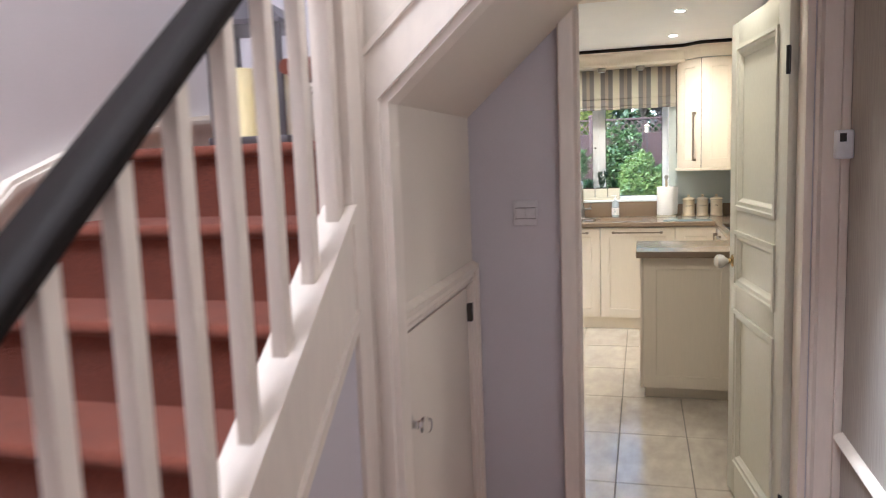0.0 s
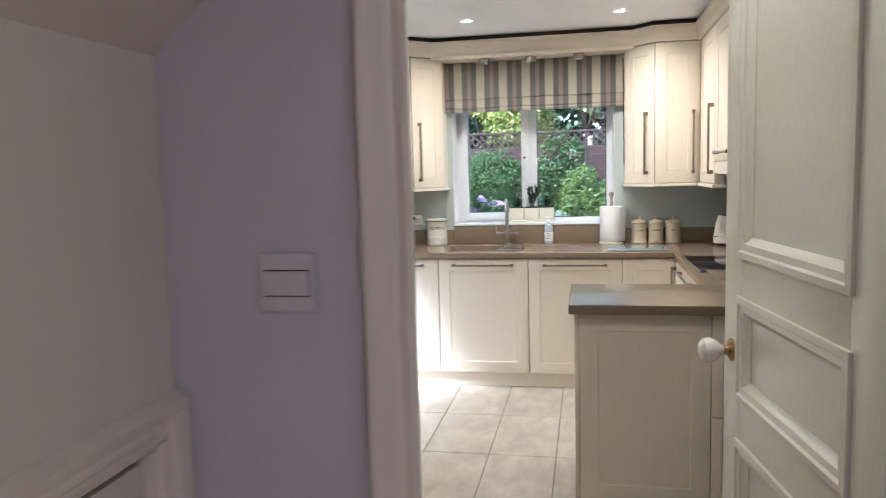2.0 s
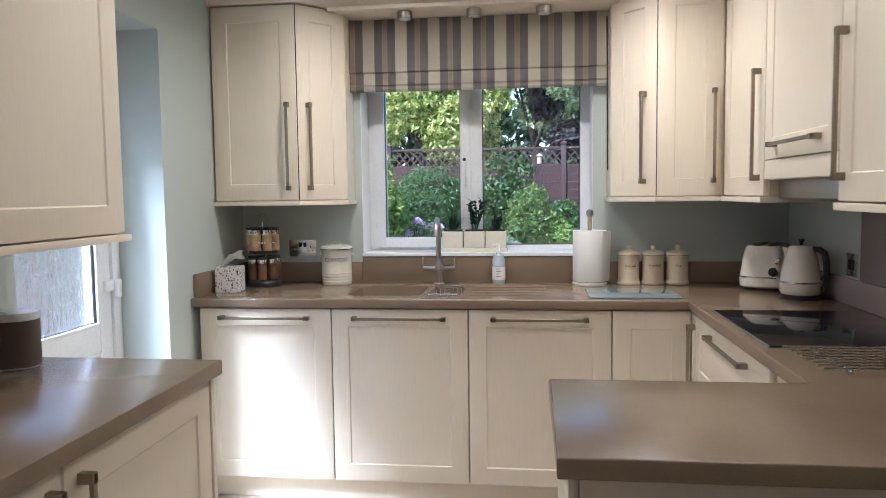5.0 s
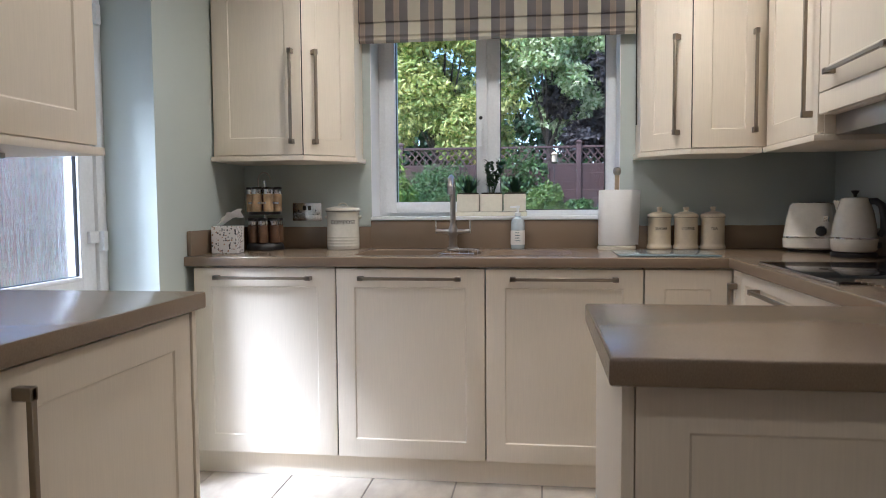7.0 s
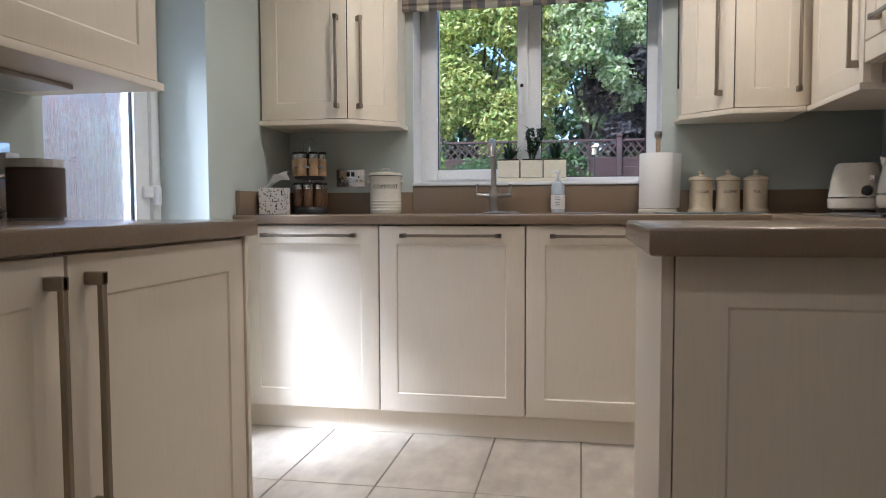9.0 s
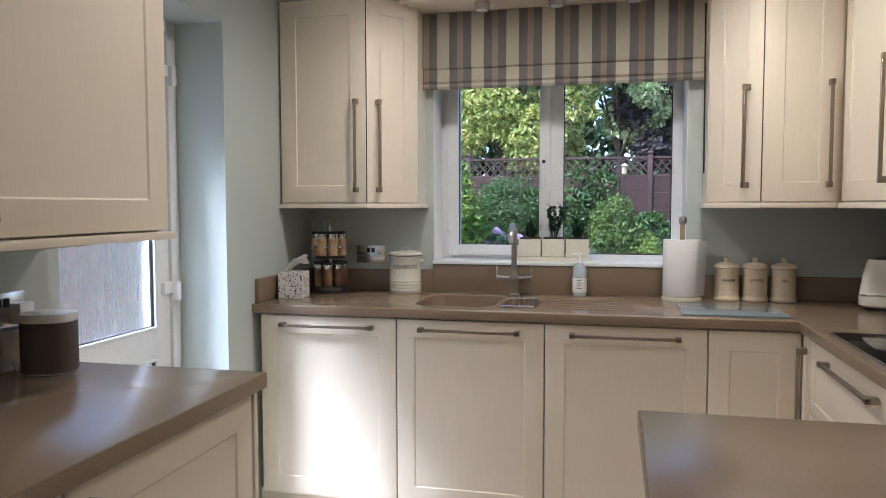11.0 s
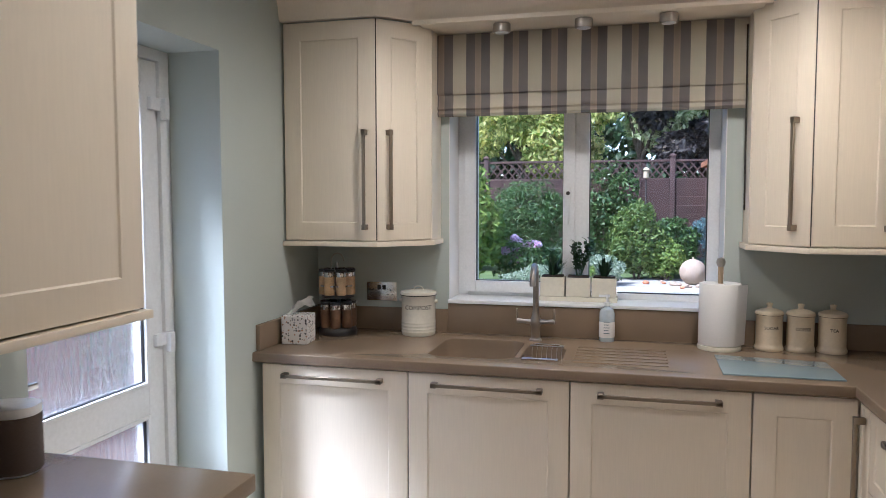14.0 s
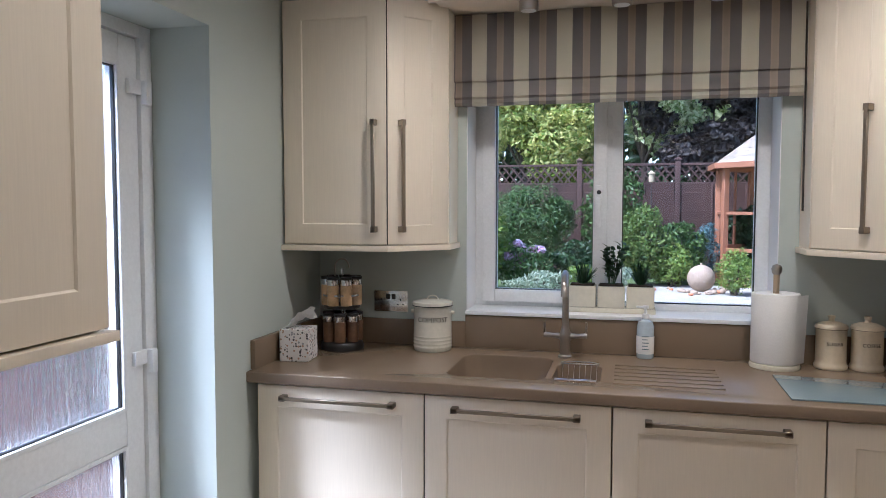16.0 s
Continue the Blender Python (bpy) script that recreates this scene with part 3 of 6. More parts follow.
structure("cornice_shade_strip", bm_moulding([(p[0], p[1] + 0.004) for p in path], [(0.0, 0), (0.012, 0), (0.012, 0.03), (0.0, 0.03)], CABZ1 + 0.104), M_DARK, "dark strip coloured as the shade between cornice and ceiling", "trim")
# bridging pelmet board over the window
u = thing("window_pelmet", (-0.34, 6.65, 2.2), "cream pelmet board over the window with small spotlights", "pelmet")
part("board", bm_box(-1.0, 0.33, 6.60, YB - 0.002, 2.232, 2.25, 0.002), M_CREAM, u)
part("fascia", bm_box(-1.03, 0.355, 6.612, 6.63, 2.2335, 2.252), M_CREAM, u)
for x in (-0.665, -0.335, -0.01):
    s = part("spotlight", bm_lathe([(0.034, 0), (0.036, 0.006), (0.036, 0.032), (0.034, 0.036)], 28, at(x, 6.67, 2.195)), M_STEEL, u, "round steel spotlight")
    part("lens", bm_lathe([(0.0, 0), (0.026, 0.0), (0.028, 0.003)], 24, at(x, 6.67, 2.193)), M_UPVC, s)

# ---- double oven in its tall housing ----
OY0, OY1, OXF = 3.14, 3.735, -0.93
u = thing("oven_housing", (-1.25, 3.44, 0), "cream tall cabinet housing the steel double oven", "cabinet")
part("side_panel", bm_box(XL + 0.001, OXF, OY1 - 0.018, OY1, 0.001, CABZ1, 0.002), M_CREAM, u)
part("side_panel", bm_box(XL + 0.001, OXF, OY0, OY0 + 0.018, 0.001, CABZ1, 0.002), M_CREAM, u)
part("back", bm_box(XL + 0.001, XL + 0.02, OY0 + 0.019, OY1 - 0.019, 0.1, CABZ1), M_CREAM, u)
add_door(u, at(OXF, OY0 + 0.02, 0.103, 90), OY1 - OY0 - 0.04, 0.35, (0.28, 0.28, False))
add_door(u, at(OXF, OY0 + 0.02, 1.76, 90), OY1 - OY0 - 0.04, CABZ1 - 1.765, None)
ov = thing("double_oven", (-1.2, 3.44, 0.46), "stainless steel built-in double oven with black glass doors", "oven")
part("body", bm_box(-1.5, OXF - 0.001, OY0 + 0.02, OY1 - 0.02, 0.46, 1.15), M_STEEL, ov)
for z0, z1 in ((0.47, 0.80), (0.815, 1.03)):
    d = part("door", bm_box(OXF, OXF + 0.03, OY0 + 0.022, OY1 - 0.022, z0, z1, 0.004), M_STEEL, ov)
    part("glass", bm_box(OXF + 0.0305, OXF + 0.034, OY0 + 0.07, OY1 - 0.07, z0 + 0.04, z1 - 0.055, 0.001), M_BLACKGLASS, d)
    part("handle", join(bm_box(OXF + 0.055, OXF + 0.075, OY0 + 0.04, OY1 - 0.03, z1 - 0.045, z1 - 0.02, 0.005), bm_box(OXF + 0.03, OXF + 0.056, OY0 + 0.06, OY0 + 0.08, z1 - 0.042, z1 - 0.024, 0.002), bm_box(OXF + 0.03, OXF + 0.056, OY1 - 0.07, OY1 - 0.05, z1 - 0.042, z1 - 0.024, 0.002)), M_STEEL, d)
pn = part("control_panel", bm_box(OXF, OXF + 0.025, OY0 + 0.022, OY1 - 0.022, 1.045, 1.145, 0.003), M_STEEL, ov)
for y in (3.2, 3.27, 3.61, 3.68):
    part("knob", bm_lathe([(0.0, 0.022), (0.014, 0.022), (0.016, 0.0)], 20, pose(OXF + 0.025, y, 1.095, 0, 90, 0)), M_CHROME, pn)
mw = thing("microwave_oven", (-1.2, 3.44, 1.17), "stainless steel built-in microwave oven with black glass", "microwave")
part("body", bm_box(-1.5, OXF - 0.001, OY0 + 0.02, OY1 - 0.02, 1.17, 1.74), M_STEEL, mw)
part("frame", bm_box(OXF, OXF + 0.022, OY0 + 0.022, OY1 - 0.022, 1.18, 1.735, 0.004), M_STEEL, mw)
part("door_glass", bm_box(OXF + 0.0225, OXF + 0.03, OY0 + 0.06, OY1 - 0.05, 1.29, 1.66, 0.002), M_BLACKGLASS, mw)
for y in (3.5, 3.56, 3.62, 3.68):
    part("knob", bm_lathe([(0.0, 0.015), (0.01, 0.015), (0.012, 0.0)], 16, pose(OXF + 0.022, y, 1.235, 0, 90, 0)), M_CHROME, mw)
solid("tall_cabinet", bm_box(XL + 0.001, OXF, YF + 0.001, OY0 - 0.002, 0.1, CABZ1, 0.003), M_CREAM, "plain cream tall cabinet beside the ovens", "cabinet")

# ---- window ----
win = thing("window_1", (-0.35, 7.06, WZ0), "white framed double window, one sash hinged, one fixed pane", "window", kind="structure")
FY0, FY1 = 7.035, 7.105


def bm_frame(x0, x1, z0, z1, w, y0, y1, bevel=0.004, wb=None):
    wb = wb or w
    return join(bm_box(x0, x0 + w, y0, y1, z0, z1, bevel), bm_box(x1 - w, x1, y0, y1, z0, z1, bevel),
                bm_box(x0 + w, x1 - w, y0, y1, z1 - w, z1, bevel), bm_box(x0 + w, x1 - w, y0, y1, z0, z0 + wb, bevel))


part("window_frame", bm_frame(WX0, WX1 + 0.0, WZ0 - 0.003, WZ1, 0.052, FY0, FY1, wb=0.034), M_UPVC, win)
part("mullion", bm_box(-0.392, -0.325, FY0, FY1, WZ0 + 0.03, WZ1 - 0.05, 0.004), M_UPVC, win)
sash = part("sash", bm_frame(-0.897, -0.388, WZ0 + 0.022, WZ1 - 0.04, 0.052, FY0 - 0.022, FY1 - 0.01), M_UPVC, win)
part("window_latch", join(bm_box(-0.43, -0.405, FY0 - 0.036, FY0 - 0.022, 1.49, 1.57, 0.004), bm_box(-0.426, -0.410, FY0 - 0.06, FY0 - 0.03, 1.40, 1.52, 0.005)), M_UPVC, sash, "white window handle")
part("latch_button", bm_lathe([(0, 0.004), (0.008, 0.004), (0.009, 0)], 16, pose(-0.417, FY0 - 0.036, 1.542, 90, 0, 0)), M_BLACK, sash)
g1 = part("pane", bm_box(-0.85, -0.435, 7.06, 7.066, WZ0 + 0.07, WZ1 - 0.085), M_GLASS, win)
g2 = part("pane", bm_box(-0.33, 0.188, 7.06, 7.066, WZ0 + 0.028, WZ1 - 0.047), M_GLASS, win)
for g in (g1, g2):
    g.visible_shadow = False
part("gasket", bm_frame(-0.847, -0.438, WZ0 + 0.072, WZ1 - 0.09, 0.0045, FY0 - 0.004, 7.0595, 0.001), M_BLACK, sash, "black rubber gasket")
part("gasket", bm_frame(-0.3255, 0.1835, WZ0 + 0.0305, WZ1 - 0.0515, 0.0045, FY0 + 0.008, 7.0595, 0.001), M_BLACK, win, "black rubber gasket")
part("window_sill", bm_box(WX0 + 0.001, WX1 - 0.001, YB - 0.026, FY0 - 0.001, WZ0 - 0.012, WZ0 + 0.004, 0.003), M_UPVC, win)
rv = thing("reveal_lining", (-0.35, 6.95, WZ0), "white window reveal lining", "trim", kind="structure")
for x0, x1 in ((WX0 + 0.0005, WX0 + 0.004), (WX1 - 0.004, WX1 - 0.0005)):
    part("lining", bm_box(x0, x1, YB + 0.002, FY0 - 0.002, WZ0 + 0.005, WZ1), M_CEIL, rv)

# ---- glazed back door ----
bd = thing("door_back", (XL - 0.15, 5.58, 0), "white glazed back door with rippled obscure glass, shut", "door", kind="structure")
BX0, BX1 = XL - 0.285, XL - 0.22
ST = 0.083                                              # stile and rail width
part("door_frame", join(bm_box(BX0, BX1 + 0.012, DY0, DY0 + 0.045, 0, DZ1 - 0.001, 0.003), bm_box(BX0, BX1 + 0.012, DY1 - 0.055, DY1, 0, DZ1 - 0.001, 0.003), bm_box(BX0, BX1 + 0.012, DY0 + 0.045, DY1 - 0.055, DZ1 - 0.04, DZ1 - 0.001, 0.003)), M_UPVC, bd)
L0, L1, LT = DY0 + 0.047, DY1 - 0.057, DZ1 - 0.043
leaf = part("leaf", join(bm_box(BX0, BX1, L0, L0 + ST, 0.03, LT, 0.004), bm_box(BX0, BX1, L1 - ST, L1, 0.03, LT, 0.004),
                         bm_box(BX0, BX1, L0 + ST, L1 - ST, LT - ST, LT, 0.004), bm_box(BX0, BX1, L0 + ST, L1 - ST, 0.03, 0.18, 0.004),
                         bm_box(BX0, BX1, L0 + ST, L1 - ST, 0.745, 0.852, 0.004)), M_UPVC, bd)
for z0, z1 in ((0.852, LT - ST), (0.18, 0.745)):
    part("glazing_bead", bm_frame(0, L1 - L0 - 2 * ST, 0, z1 - z0, 0.014, 0.0, 0.012, 0.003), M_UPVC, leaf).matrix_basis = pose(BX1 + 0.004, L0 + ST, z0, 0, 0, 90)
    part("glazing_seal", bm_frame(0, L1 - L0 - 2 * ST - 0.028, 0, z1 - z0 - 0.028, 0.004, 0.0, 0.012, 0.001), M_BLACK, leaf, "black rubber seal").matrix_basis = pose(BX1 - 0.006, L0 + ST + 0.014, z0 + 0.014, 0, 0, 90)
    part("pane", bm_box(BX0 + 0.03, BX0 + 0.036, L0 + ST - 0.005, L1 - ST + 0.005, z0 - 0.005, z1 + 0.005), M_FROST, bd, "rippled obscure glass pane").visible_shadow = False
for z in (1.85, 1.005, 0.3):
    part("hinge", join(bm_box(BX1, BX1 + 0.016, L1 - 0.055, L1 + 0.025, z - 0.02, z + 0.025, 0.003), bm_box(BX1 + 0.012, BX1 + 0.035, L1 + 0.0, L1 + 0.028, z - 0.05, z + 0.025, 0.004)), M_UPVC, leaf, "white door hinge")
part("door_handle", join(bm_box(BX1, BX1 + 0.012, L0 + 0.03, L0 + 0.065, 0.86, 1.08, 0.004), bm_box(BX1 + 0.012, BX1 + 0.05, L0 + 0.04, L0 + 0.055, 0.985, 1.0, 0.003), bm_box(BX1 + 0.04, BX1 + 0.055, L0 + 0.04, L0 + 0.16, 0.984, 1.004, 0.004)), M_CHROME, leaf, "chrome lever handle")

# ---- kitchen floor base ----
structure("subfloor_kitchen", bm_box(XL, XR, 2.5, YB, -0.1, -0.004), M_GROUT, "grey grout bed under the kitchen tiles", "floor")

# ---- hall: doorway, stairs, nook ----
# architraves on the hall side of the doorway
ARCH = [(0, 0), (0.0, 0.012), (0.008, 0.018), (0.02, 0.014), (0.03, 0.02), (0.045, 0.02), (0.055, 0.026), (0.066, 0.026), (0.07, 0.02), (0.07, 0)]


def bm_ribbed_upright(x0, sign, yface, z0, z1, profile=ARCH):
    return bm_prism([(x0 + sign * o, yface - u) for o, u in profile], "z", z0, z1)


dw = thing("door_lining_1", (0.16, 2.5, 0), "white painted doorway lining with ribbed architrave", "door frame", kind="structure")
part("architrave", bm_ribbed_upright(-0.195, -1, 2.469, 0, OZ + 0.07), M_TRIM, dw)
part("architrave", bm_ribbed_upright(OX1 + 0.004, 1, 2.469, 0, OZ + 0.07), M_TRIM, dw)
part("architrave", bm_box(OX0 - 0.01, OX1 + 0.004, 2.445, 2.469, OZ + 0.004, OZ + 0.07, 0.004), M_TRIM, dw)
for xa, xb in ((OX0 - 0.001, OX0 + 0.022), (OX1 - 0.022, OX1 + 0.001)):
    part("jamb", bm_box(xa, xb, 2.468, YF + 0.003, 0, OZ, 0.003), M_TRIM, dw)
part("head", bm_box(OX0 + 0.022, OX1 - 0.022, 2.468, YF + 0.003, OZ - 0.022, OZ + 0.001), M_TRIM, dw)
part("stop", bm_box(OX0 + 0.0225, OX0 + 0.034, 2.50, 2.53, 0, OZ - 0.023, 0.002), M_TRIM, dw)
structure("wall_return", bm_prism([(-0.62, YF + 0.001), (-0.2295, YF + 0.004), (-0.28, 2.80), (-0.62, 2.80)], "z", 0, OZ + 0.38), M_TRIM, "painted wall return inside the kitchen doorway", "wall")

# the panelled door, standing open into the kitchen
DW, DT, DH = 0.715, 0.04, 1.985
HINGE = Vector((0.496, 2.60))
door = thing("door_1", (HINGE.x, HINGE.y, 0), "pale grey-green panelled door, standing open", "door", kind="structure")
DM = at(HINGE.x, HINGE.y, 0.012, 97.6)    # local x along the leaf, hall face towards +y local
PANELS = ((0.162, 0.808), (0.927, 1.138), (1.25, 1.876))
SW = 0.112
leafbm = join(bm_box(0, SW, 0, DT, 0, DH, 0.003), bm_box(DW - SW, DW, 0, DT, 0, DH, 0.003),
              bm_box(SW, DW - SW, 0, DT, 0, PANELS[0][0], 0.001), bm_box(SW, DW - SW, 0, DT, PANELS[0][1], PANELS[1][0], 0.001),
              bm_box(SW, DW - SW, 0, DT, PANELS[1][1], PANELS[2][0], 0.001), bm_box(SW, DW - SW, 0, DT, PANELS[2][1], DH, 0.001),
              bm_box(SW, DW - SW, 0.013, DT - 0.013, 0.05, DH - 0.05))
leafbm.transform(DM)
leaf1 = part("leaf", leafbm, M_DOOR, door)
for z0, z1 in PANELS:
    for face in (DT, 0):
        s = 1 if face else -1
        ring = []
        for inset, lift in ((-0.012, 0.0), (-0.012, 0.008), (0.002, 0.010), (0.006, 0.004), (0.02, 0.003), (0.024, -0.004), (0.034, -0.010), (0.034, -0.013)):
            ring.append((inset, lift))
        bm = bmesh.new()
        loops = [[bm.verts.new((x, face + s * lift, z)) for x, z in ((SW + i, z0 + i), (DW - SW - i, z0 + i), (DW - SW - i, z1 - i), (SW + i, z1 - i))] for i, lift in ring]
        for a, b in zip(loops, loops[1:]):
            for k in range(4):
                j = (k + 1) % 4
                bm.faces.new((a[k], a[j], b[j], b[k]))
        bmesh.ops.recalc_face_normals(bm, faces=bm.faces)
        bm.transform(DM)
        part("panel_moulding", bm, M_DOOR, leaf1)
M_BRASS = surface("aged_brass", (0.45, 0.32, 0.14), 0.25, metal=1.0, vary=0.15, fine=60, bump=0.02)
M_KNOB = surface("white_glazed_china", (0.78, 0.75, 0.70), 0.12, vary=0.03, fine=50, bump=0.0, coat=0.5)
for face, ry in ((DT, -90), (0, 90)):
    k = DM @ Matrix.Translation((DW - 0.055, face, 1.015)) @ pose(0, 0, 0, ry, 0, 0)
    part("rose", bm_lathe([(0.027, 0), (0.027, 0.003), (0.02, 0.007), (0.012, 0.010), (0.011, 0.022)], 28, k), M_BRASS, leaf1, "brass rose")
    part("knob", bm_lathe([(0.011, 0.02), (0.014, 0.027), (0.025, 0.038), (0.030, 0.052), (0.027, 0.066), (0.015, 0.075), (0, 0.077)], 28, k), M_KNOB, leaf1, "white china knob")
for z in (1.76, 0.25):
    part("hinge", join(bm_lathe([(0.0, -0.045), (0.007, -0.045), (0.007, 0.045), (0, 0.045)], 12, DM @ Matrix.Translation((-0.006, DT + 0.004, z))), bm_box(-0.02, 0.02, DT, DT + 0.003, z - 0.04, z + 0.04, 0, 2, DM)), M_BLACK, door, "dark door hinge")

# light switch on the mauve wall
M_SWITCH = surface("off_white_switch_plastic", (0.62, 0.59, 0.60), 0.35, vary=0.02, bump=0.0)
sw = thing("light_switch", (-0.39, 2.469, 1.297), "white double rocker light switch", "light switch")
part("plate", bm_box(-0.424, -0.340, 2.4585, 2.4695, 1.264, 1.348, 0.003), M_SWITCH, sw)
# thin dark plate whose edge is the shade round the rockers
part("rocker_shade", bm_box(-0.4165, -0.3475, 2.4578, 2.4586, 1.2855, 1.3245), M_DARK, sw, "dark plate coloured as the shade round the rockers")
for x in (-0.416, -0.3818):
    part("rocker", bm_box(x, x + 0.0338, 2.4555, 2.4584, 1.2875, 1.3225, 0.0012), M_SWITCH, sw)

# alarm sensor and rail on the right-hand hall wall
sn = thing("wall_sensor", (0.6, 2.39, 1.55), "small white wall sensor with a dark window", "sensor")
part("case", bm_box(0.552, 0.5995, 2.385, 2.428, 1.455, 1.540, 0.008, 3), M_UPVC, sn)
part("lens", bm_box(0.56, 0.578, 2.383, 2.386, 1.505, 1.53, 0.001), M_BLACK, sn)
structure("dado_rail", bm_prism([(0.5995, 0.575), (0.58, 0.58), (0.572, 0.592), (0.58, 0.603), (0.5995, 0.61)], "y", -2.0, 2.42), M_TRIM, "white dado rail along the wallpapered wall", "trim")
structure("trim_corner", bm_box(0.5765, 0.5995, 2.43, 2.4685, 0, OZ + 0.1, 0.003), M_TRIM, "white corner strip beside the doorway", "trim")

# left wall of the passage with the cupboard
NX = -0.575
structure("wall_passage", bm_box(NX - 0.06, NX, 1.54, 2.468, 1.10, 1.70), M_HALLWHITE, "warm white wall above the cupboard", "wall")
cb = thing("cupboard_front", (NX, 2.0, 0), "white cupboard door under the stairs in a moulded frame", "cupboard")
part("frame_top", bm_prism([(NX - 0.01, 1.075), (NX + 0.012, 1.078), (NX + 0.016, 1.09), (NX + 0.012, 1.10), (NX + 0.022, 1.115), (NX + 0.024, 1.13), (NX + 0.004, 1.142), (NX - 0.01, 1.142)], "y", 1.545, 2.467), M_TRIM, cb)
part("frame_side", bm_box(NX - 0.01, NX + 0.014, 2.37, 2.467, 0, 1.074, 0.004), M_TRIM, cb)
part("moulding", bm_box(NX + 0.005, NX + 0.026, 2.418, 2.466, 0, 1.120, 0.008, 3), M_TRIM, cb)
part("moulding", bm_box(NX + 0.005, NX + 0.021, 2.388, 2.414, 0, 1.085, 0.006, 3), M_TRIM, cb)
part("moulding", bm_box(NX + 0.005, NX + 0.022, 1.60, 2.39, 1.098, 1.116, 0.006, 3), M_TRIM, cb)
part("moulding", bm_box(NX + 0.005, NX + 0.024, 1.548, 1.575, 0, 1.12, 0.007, 3), M_TRIM, cb)
part("frame_side", bm_box(NX - 0.01, NX + 0.018, 1.545, 1.60, 0, 1.074, 0.006), M_TRIM, cb)
cd = part("door", bm_box(NX - 0.015, NX + 0.002, 1.603, 2.366, 0.02, 1.064, 0.002), M_HALLWHITE, cb)
# dark strip set behind the opening to colour in its shade
part("gap", bm_box(NX - 0.0145, NX - 0.012, 1.60, 2.37, 1.05, 1.0745), M_DARK, cb, "dark strip coloured as the shade above the door")
kk = pose(NX + 0.002, 1.69, 0.835, 0, 90, 0)
part("rose", bm_lathe([(0.028, 0), (0.026, 0.004), (0.012, 0.007), (0.009, 0.02)], 24, kk), M_STEEL, cd, "dark metal rose")
part("knob", bm_lathe([(0.009, 0.02), (0.012, 0.03), (0.02, 0.036), (0.022, 0.047), (0.016, 0.058), (0, 0.061)], 8, kk), M_GLASS, cd, "faceted clear glass knob")
for z in (0.98, 0.2):
    part("hinge", bm_box(NX + 0.0025, NX + 0.02, 2.350, 2.372, z - 0.03, z + 0.03, 0.001), M_DARK, cd, "tarnished dark brass hinge")

# soffit of the upper flight over the passage: rises towards +x
S0, S1 = (NX, 1.635), (0.598, 1.635 + 0.905 * (0.598 - NX))
structure("soffit", bm_prism([S0, S1, (S1[0], S1[1] + 0.03), (S0[0] - 0.03, S0[1] + 0.03)], "y", 1.53, 2.468), M_HALLWHITE, "sloping underside of the upper stairs", "ceiling")
# fascia of the upper flight, facing the hall
fs = thing("stair_fascia", (0, 1.5, 1.63), "white moulded fascia of the upper stair flight", "trim", kind="structure")
k = 0.905


def band(lo, hi, y0, y1, x0=-0.565):
    """A sloping strip between two offsets above the soffit's edge line."""
    return bm_prism([(x0, 1.635 + lo), (0.598, 1.635 + lo + k * (0.598 - x0)), (0.598, 1.635 + hi + k * (0.598 - x0)), (x0, 1.635 + hi)], "y", y0, y1)


edges = [(-0.565, 1.647), (-0.548, 1.638), (-0.533, 1.630), (-0.516, 1.621)]    # mitred corner, from the outer edge inwards
for (xa, za), (xb, zb), yf in zip(edges, edges[1:], (1.4745, 1.4665, 1.4785)):
    part("mitred_moulding", bm_prism([(xa, 0), (xb, 0), (xb, zb), (0.598, zb + k * (0.598 - xb)), (0.598, za + k * (0.598 - xa)), (xa, za)], "y", yf, 1.545), M_TRIM, fs)
part("moulding", band(0.0125, 0.085, 1.480, 1.53), M_TRIM, fs)
part("moulding", band(0.084, 0.102, 1.472, 1.53), M_TRIM, fs)
part("panel", bm_prism([(-0.565, 1.72), (0.598, 1.72 + k * 1.163), (0.598, 4.2), (-0.565, 2.9)], "y", 1.49, 1.53), M_HALLWHITE, fs)

# newel
nw = thing("newel_post", (-0.60, 1.4, 0), "white square newel post", "newel post")
part("post", bm_box(-0.645, -0.567, 1.385, 1.463, 0, 3.0, 0.006), M_TRIM, nw)
part("half_post", bm_box(-0.63, -0.566, 1.463, 1.53, 0, 3.0, 0.004), M_TRIM, nw)

# lower flight
RISE, RUN, N4Y, N4Z = 0.187, 0.227, 1.51, 1.366
stairs = thing("staircase", (-1.05, 1.2, 0), "terracotta carpeted stairs", "stairs", kind="structure")
SXL, SXR = -1.479, -0.632


def bm_step(x0, x1, ynose, z, depth, rise):
    """One carpeted step with a rounded nose."""
    pts = [(ynose + depth, z), (ynose + 0.02, z)]
    for a in range(0, 181, 30):
        pts.append((ynose + 0.0 + 0.018 - 0.018 * math.sin(radians(a)), z - 0.018 + 0.018 * math.cos(radians(a))))
    pts += [(ynose + 0.022, z - min(0.045, rise * 0.9)), (ynose + 0.025, z - rise), (ynose + depth, z - rise)]
    return bm_prism(pts, "x", x0, x1)


for i in range(-4, 4):
    y, z = N4Y + RUN * (i - 0), N4Z + RISE * i
    if i <= 0:
        part("step", bm_step(SXL, SXR, y, z, RUN + 0.03, RISE), M_CARPET, stairs)
part("step", bm_step(SXL, SXR, N4Y + RUN, N4Z + RISE + 0.006, 0.70, RISE + 0.006), M_CARPET, stairs)
